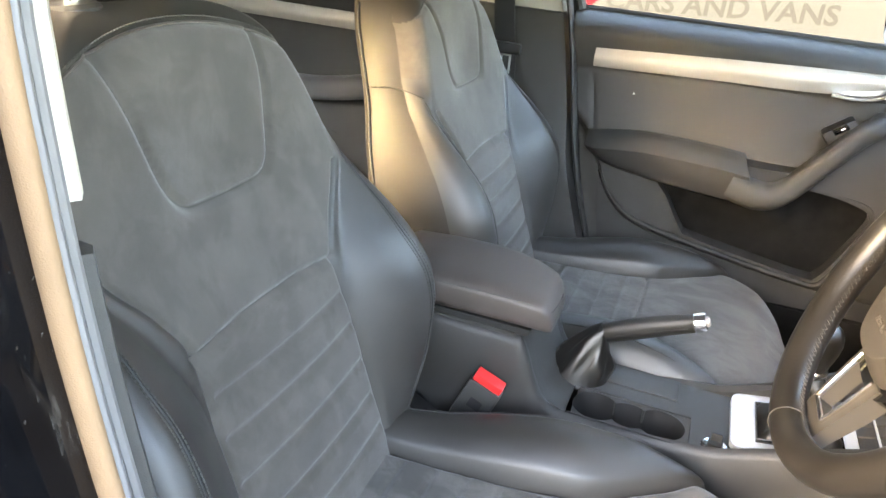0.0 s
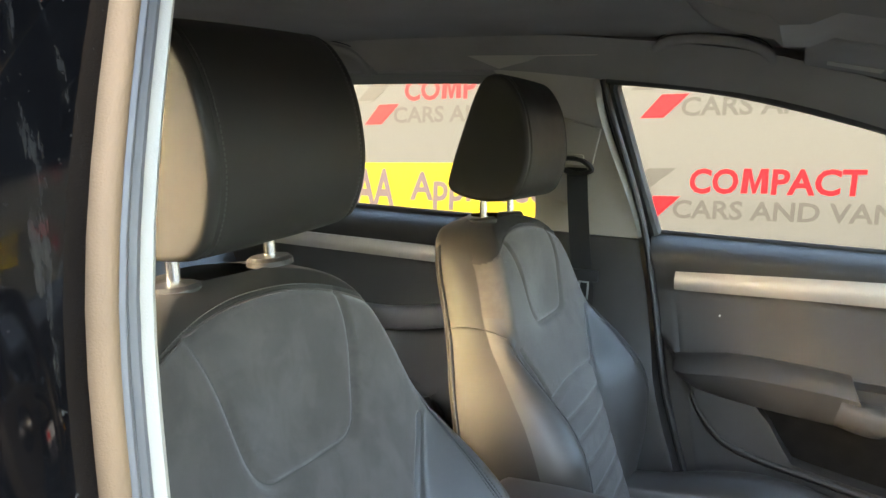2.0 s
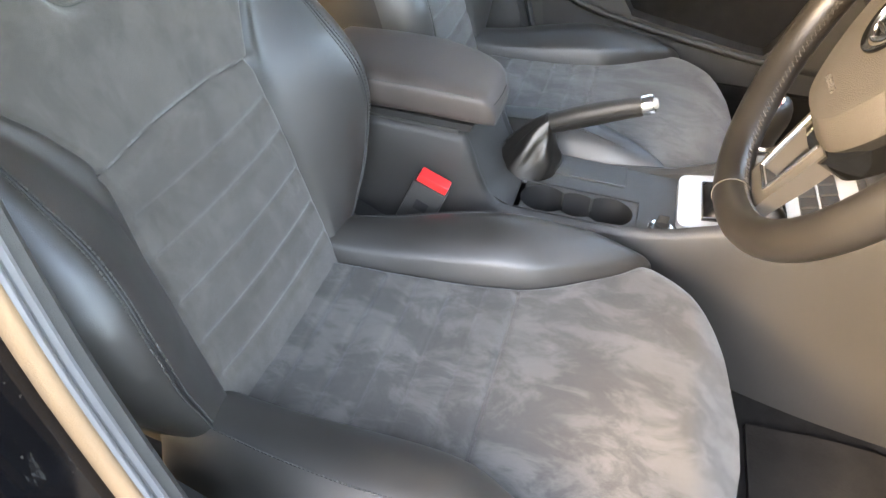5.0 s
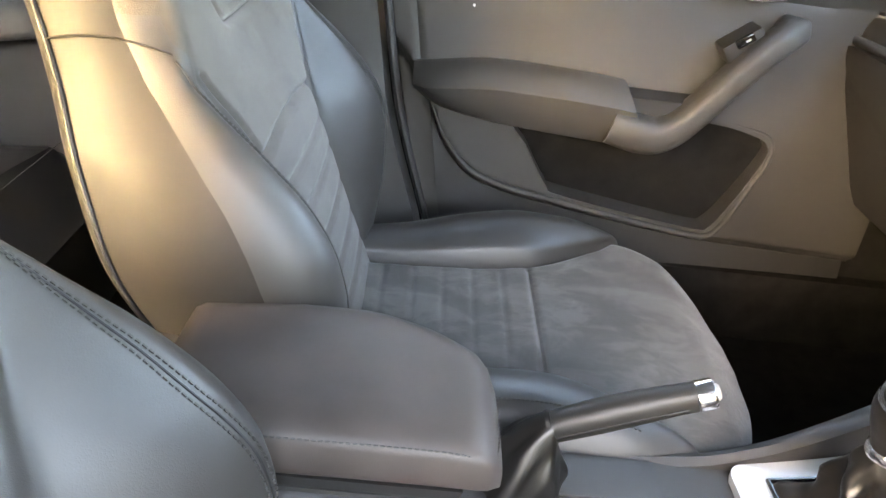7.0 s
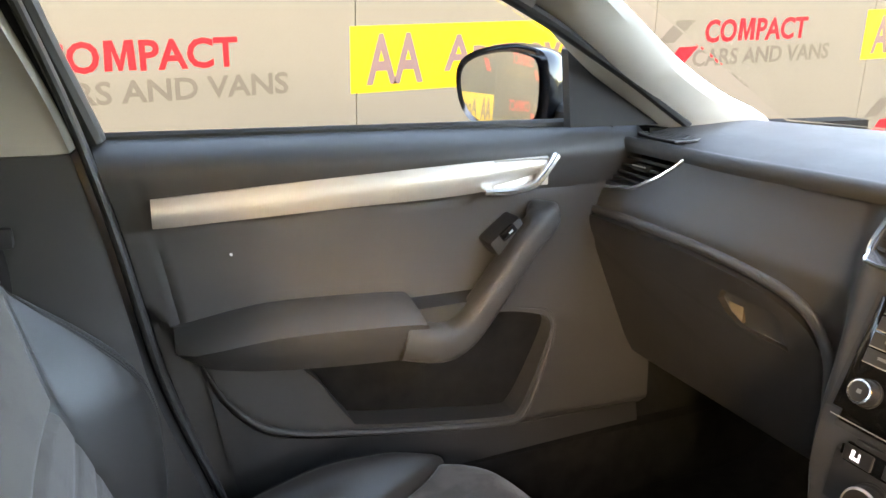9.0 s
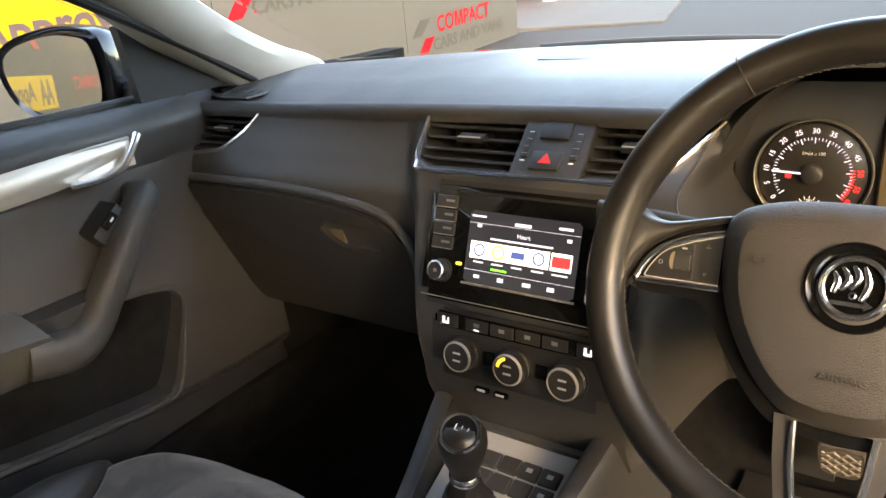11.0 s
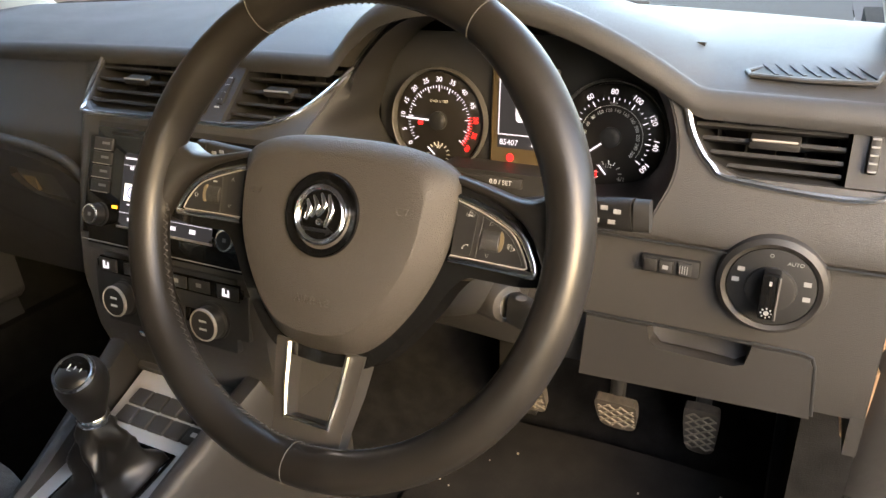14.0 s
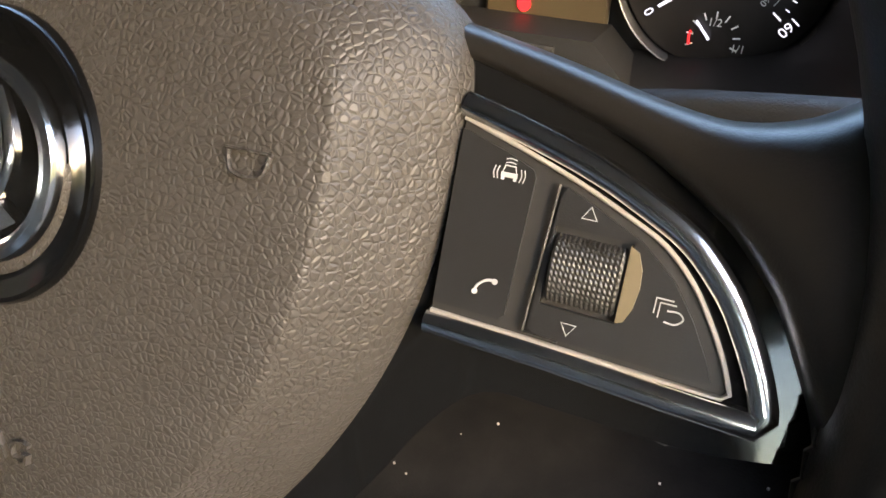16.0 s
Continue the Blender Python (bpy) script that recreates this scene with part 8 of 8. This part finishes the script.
    cutter.transform(m)
    cut(sp, cutter)
    path = [(x, y, -0.0225 + 0.02 * max(0, -y - 0.11)) for x, y in hole]
    part("chrome_lining", sweep(path, 0.0024, 0.0024, 8, (0, 0, 1)), CHROME, sp, "bright chrome lining", local=True)
    # emblem: plain shapes
    e = part("emblem_disc", lathe([(0.0312, -0.004), (0.0312, 0.0012), (0.0306, 0.0022), (0.0296, 0.0024), (0.0270, 0.0012), (0.0235, 0.0002), (0.002, 0.0002)], (0, 0, 0), (0, 0, 1), 64), EMBLACK, t, "glossy black emblem disc", local=True)
    part("emblem_field", lathe([(0.0190, 0.0004), (0.0190, 0.0010), (0.002, 0.0012)], (0, 0, 0), (0, 0, 1), 48), EMBLACK, e, local=True)
    part("emblem_ring", lathe([(0.0176, 0.0006), (0.0226, 0.0004), (0.0226, 0.0020), (0.0218, 0.0034), (0.0205, 0.0040), (0.0198, 0.0030), (0.0190, 0.0036), (0.0180, 0.0028)], (0, 0, 0), (0, 0, 1), 64, True), BRIGHT, e, "chrome emblem ring", local=True)
    for pts, w in ([((-0.0125, -0.0050), (-0.0105, 0.0030), (-0.0135, 0.0095)), 0.0022], [((-0.0085, -0.0025), (-0.0040, 0.0050), (-0.0085, 0.0130)), 0.0023], [((-0.0030, -0.0010), (0.0018, 0.0065), (-0.0020, 0.0150)), 0.0024], [((0.0045, -0.0085), (0.0080, 0.0030), (0.0045, 0.0150)), 0.0024]):
        path = smooth_line([(x, y, 0.0014) for x, y in pts], 7)
        part("emblem_blade", sweep(path, w, 0.0016, 10, (0, 0, 1), taper=lambda u: 0.35 + 0.65 * math.sin(math.pi * min(1.0, 0.15 + 0.8 * u))), BRIGHT, e, local=True)
    part("emblem_stud", lathe([(0.0012, 0.0010), (0.0026, 0.0010), (0.0026, 0.0024), (0.0014, 0.0028)], (-0.0005, -0.0055, 0), (0, 0, 1), 24, True), BRIGHT, e, local=True)
    part("emblem_bar", prism([(-0.0135, -0.0100), (-0.0135, -0.0128), (0.0070, -0.0128), (0.0070, -0.0146), (0.0125, -0.0112), (0.0070, -0.0078), (0.0070, -0.0100)], "xy", 0.0008, 0.0026, 0.0005, 2), BRIGHT, e, local=True)
    # moulded marks
    for sg in (1, -1):
        hm = [sweep(smooth_line([(sg * 0.0585, 0.0125, -0.0012), (sg * 0.060, 0.0085, -0.0010), (sg * 0.0655, 0.0085, -0.0014), (sg * 0.067, 0.0125, -0.0018)], 4), 0.0004, 0.0006, 6), sweep([(sg * 0.0578, 0.0128, -0.001), (sg * 0.0675, 0.0128, -0.0018)], 0.0004, 0.0006, 6)]
        part("horn_mark", join(*hm), PADM, pad, "moulded horn symbol", local=True)
    part("moulded_letters", words("AIRBAG", 0.0055, Matrix.Translation((-0.0140, -0.0650, -0.0012)), 0.0014, 0.031), PADM, pad, "moulded lettering", local=True)
    # column shroud, ignition and stalks are fixed to the column
    col = thing("steering_column", "charcoal steering column shroud below the wheel", "steering column", Matrix.Translation((0.60, -0.365, 0.80)))
    ax = Vector((c, 0, -s))
    o = Vector((0.401, -0.365, 0.900))
    rows = []
    for d, w, h, dn in ((0.075, 0.066, 0.040, 0.012), (0.085, 0.072, 0.048, 0.014), (0.15, 0.074, 0.058, 0.020), (0.26, 0.072, 0.060, 0.020), (0.34, 0.070, 0.060, 0.016)):
        cc = o + ax * d + Vector((0, 0, -dn))
        row = []
        for k in range(28):
            a = 2 * math.pi * k / 28
            ca, sa = math.cos(a), math.sin(a)
            row.append(cc + Vector((0, 1, 0)) * (w * math.copysign(abs(ca) ** 0.6, ca)) + Vector((s, 0, c)) * (h * math.copysign(abs(sa) ** 0.6, sa)))
        rows.append(row)
    part("shroud", rings(rows), LOWPL, col, sharp=60)
    part("shroud_joint", sweep([rows[2][0] + Vector((0, 0.001, 0)), rows[3][0] + Vector((0, 0.001, 0))], 0.001, 0.001, 6), BLACK, col)
    ig = Vector((0.548, -0.447, 0.772))
    igd = Vector((-0.50, -0.86, 0.06)).normalized()
    part("ignition_barrel", lathe([(0.021, -0.03), (0.020, 0.0), (0.017, 0.005), (0.013, 0.006)], ig, igd, 28), LOWPL, col)
    part("barrel_ring", lathe([(0.0125, 0.004), (0.0125, 0.009), (0.008, 0.010)], ig, igd, 24), CHROME, col)
    key = thing("ignition_key", "black flip key standing in the ignition lock", "key", Matrix.Translation(ig))
    kb = [ig + igd * 0.014, ig + igd * 0.030, ig + igd * 0.060, ig + igd * 0.075]
    part("key_body", sweep(kb, 0.0085, 0.0150, 16, (0.15, 0, 1), taper=lambda u: 1 - 0.25 * u ** 3, square=0.45), HARD, key)
    part("key_blade", sweep([ig + igd * 0.002, ig + igd * 0.018], 0.0012, 0.005, 8, (0, 0, 1)), STEEL, key)
    part("key_badge", lathe([(0.005, 0), (0.005, 0.0006)], ig + igd * 0.030 + Vector((-0.003, 0.003, 0.0158)), (0, 0, 1), 16), SILVERD, key)
    for sg, tip, nm, lab in ((-1, Vector((0.532, -0.560, 0.880)), "wiper_stalk", "black wiper stalk with printed symbols"), (1, Vector((0.534, -0.135, 0.882)), "indicator_stalk", "black indicator stalk with printed symbols")):
        st = thing(nm, lab, "stalk", Matrix.Translation(tip))
        a = Vector((0.565, -0.365 + sg * 0.055, 0.850))
        path = smooth_line([a, a.lerp(tip, 0.45) + Vector((0, 0, 0.004)), tip], 6)
        part("lever", sweep(path, 0.007, 0.0128, 16, (0, 0, 1), taper=lambda u: 0.62 + 0.42 * u, square=0.45), HARD, st)
        part("end_cap", sweep([tip, tip + Vector((0, sg * 0.008, 0.0005)), tip + Vector((0, sg * 0.012, 0.0008))], 0.0066, 0.0128, 16, (0, 0, 1), square=0.45), HARD, st)
        for i, (dx, dz) in enumerate(((0.012, 0.004), (0.022, 0.006), (0.034, 0.004), (0.016, -0.005), (0.028, -0.005))):
            part("symbol", box(tip.x - 0.0076, tip.y - sg * dx, tip.z + dz, 0.0006, 0.0055, 0.0035), FRAMEPRINT, st)


def roller_mesh(cx, cy, z):
    """A short knurled barrel lying along x."""
    rows = []
    n = 64
    for k in range(29):
        x = cx - 0.0064 + 0.0128 * k / 28
        row = []
        for j in range(n):
            a = 2 * math.pi * j / n
            r = 0.0064 + (0.00022 if j % 2 and k % 2 else -0.00018)
            if k in (0, 28):
                r = 0.0058
            row.append((x, cy + r * math.cos(a), z + 0.50 * r * math.sin(a)))
        rows.append(row)
    return rings(rows)


RIDGEM = surface("ridge_plastic", (0.025, 0.0235, 0.0215), 0.45, blotch=0.05)
KEYM = surface("key_plastic", (0.016, 0.0155, 0.015), 0.40, blotch=0.06, grain=0.1, size=2500)
ROLLERM = surface("roller_rubber", (0.022, 0.021, 0.019), 0.38, blotch=0.1)
BRONZE = surface("bronze_paint", (0.30, 0.24, 0.15), 0.35, metal=0.6, blotch=0.1)
PADM = surface("airbag_grain", (0.041, 0.0365, 0.0315), 0.47, cells=0.38, csize=600, spec=0.34, cmax=0.26, wobble=0.35, blotch=0.07)
SPOKEM = surface("dark_silver", (0.085, 0.078, 0.070), 0.38, metal=0.6, blotch=0.04)
steering_wheel()


# ---- driver's switches and pedals ----
def switches():
    x = 0.638
    t = thing("light_switch", "round black headlamp switch with white symbols", "light switch", Matrix.Translation((x, -0.661, 0.790)))
    c = (x, -0.661, 0.790)
    part("bezel", lathe([(0.047, 0.004), (0.0455, -0.003), (0.041, -0.007), (0.0372, -0.005), (0.0362, 0.004)], c, (1, 0, 0), 56), LOWPL, t, "raised charcoal bezel")
    part("disc", lathe([(0.0362, 0.004), (0.0362, -0.0045), (0.022, -0.0075), (0.0205, -0.0075)], c, (1, 0, 0), 48), BLACK, t)
    part("inner_ring", lathe([(0.0215, -0.006), (0.0205, -0.0105), (0.018, -0.011), (0.002, -0.011)], c, (1, 0, 0), 40), HARD, t)
    k = part("grip", box(x - 0.018, -0.661, 0.790, 0.018, 0.015, 0.043, 0.004, 2), PIANO, t, "turning grip")
    # silver strip painted for the light along the grip's right side
    part("grip_edge", box(x - 0.0265, -0.6675, 0.790, 0.003, 0.0025, 0.041, 0.001, 1), SILVERD, k)
    part("grip_mark", box(x - 0.0275, -0.661, 0.804, 0.0006, 0.0022, 0.004), FRAMEPRINT, k)
    sunm = []
    for i in range(8):
        a = i * math.pi / 4
        sunm.append(box(x - 0.0274, -0.661 + 0.0042 * math.cos(a), 0.776 + 0.0042 * math.sin(a), 0.0006, 0.0013, 0.0013))
    sunm.append(lathe([(0.0022, 0), (0.0022, 0.0006)], (x - 0.0272, -0.661, 0.776), (-1, 0, 0), 12))
    tagged(part("lamp_mark", join(*sunm), FRAMEPRINT, k), kind="stuff")
    for deg, txt in ((95, "O"), (55, "AUTO")):
        a = radians(deg)
        mm = Matrix(((0, 0, -1, x - 0.0072), (-1, 0, 0, -0.661 - 0.0295 * math.cos(a) + (0.007 if txt == "AUTO" else 0.002)), (0, 1, 0, 0.790 + 0.0295 * math.sin(a)), (0, 0, 0, 1)))
        part("switch_letters", words(txt, 0.0034, mm, 0.0003), FRAMEPRINT, t)
    for deg in (18, -10, 150, 172):
        a = radians(deg)
        part("switch_symbol", box(x - 0.0072, -0.661 - 0.0295 * math.cos(a), 0.790 + 0.0295 * math.sin(a), 0.0006, 0.006, 0.0042, 0, 1), FRAMEPRINT, t)
    d = thing("dimmer_switch", "small black headlamp range and dimmer switch", "switch", Matrix.Translation((x, -0.575, 0.793)))
    part("frame", box(x + 0.001, -0.575, 0.7925, 0.006, 0.052, 0.017, 0.002, 2), BLACK, d)
    for y in (-0.5575, -0.5715, -0.588):
        part("roller", box(x - 0.002, y, 0.7925, 0.005, 0.0125, 0.013, 0.002, 2), HARD, d)
    part("symbol", box(x - 0.0048, -0.571, 0.7925, 0.0005, 0.005, 0.004), FRAMEPRINT, d)
    for i in range(4):
        part("rib", box(x - 0.0048, -0.584 - 0.0022 * i, 0.7925, 0.0006, 0.0007, 0.008), FRAMEPRINT, d)

    def pedal(y, xb, z, w, h, label, lean=28, name="pedal"):
        m = pose(xb, y, z, 0, -lean, 0)
        p = thing(name, label, "pedal", m, "pedals")
        out = [(p_.x, p_.y) for p_ in smooth_line([(-w, h * 0.8, 0), (-w * 0.6, h, 0), (w * 0.6, h, 0), (w, h * 0.8, 0), (w * 0.9, -h * 0.6, 0), (w * 0.5, -h, 0), (-w * 0.5, -h, 0), (-w * 0.9, -h * 0.6, 0)], 4, True)]
        part("rubber_pad", bev(prism(out, "yz", -0.008, 0.006), 0.003, 2), PEDALM, p, "worn grey rubber pad", local=True)
        for sg in (-1, 1):
            for k in range(-3, 4):
                c0 = k * 0.021
                pts = [(q, sg * q + c0) for q in np.linspace(-w * 0.85, w * 0.85, 12)]
                pts = [q for q in pts if abs(q[1]) < h * 0.86]
                if len(pts) > 2:
                    part("tread_rib", sweep([(-0.0085, q[0], q[1]) for q in pts], 0.0018, 0.0018, 6, (1, 0, 0)), PEDALR, p, local=True)
        part("arm", sweep(smooth_line([(0.004, 0, h * 0.7), (0.05, 0.0, h + 0.07), (0.10, 0.0, h + 0.22)], 5), 0.007, 0.012, 10, (0, 1, 0)), BLACK, p, local=True)
    pedal(-0.328, 0.955, 0.372, 0.031, 0.043, "worn rubber clutch pedal with crossed tread")
    pedal(-0.472, 0.965, 0.372, 0.032, 0.043, "worn rubber brake pedal with crossed tread")
    pedal(-0.594, 1.012, 0.345, 0.026, 0.064, "long rubber accelerator pedal with crossed tread", 24)
    solid("footrest", bev(prism([(-0.245, 0.27), (-0.315, 0.27), (-0.315, 0.46), (-0.245, 0.46)], "yz", 1.03, 1.08), 0.008, 2), HARD, "black plastic footrest beside the clutch", "footrest")
    rnd = random.Random(7)
    bm = bmesh.new()
    for i in range(34):
        q = (rnd.uniform(0.55, 0.98), rnd.uniform(-0.66, -0.22))
        bmesh.ops.create_cube(bm, size=rnd.uniform(0.001, 0.0028), matrix=Matrix.Translation((q[0], q[1], 0.2565)) @ Matrix.Rotation(rnd.random() * 3, 4, "Z"))
    solid("grit", bm, CREAM, "pale crumbs scattered on the floor mat", "grit", "stuff")


PEDALM = surface("worn_rubber", (0.055, 0.046, 0.038), 0.7, grain=0.5, size=300, blotch=0.4, bsize=60)
PEDALR = surface("pale_rubber_rib", (0.17, 0.145, 0.115), 0.7, blotch=0.3, bsize=60)
switches()
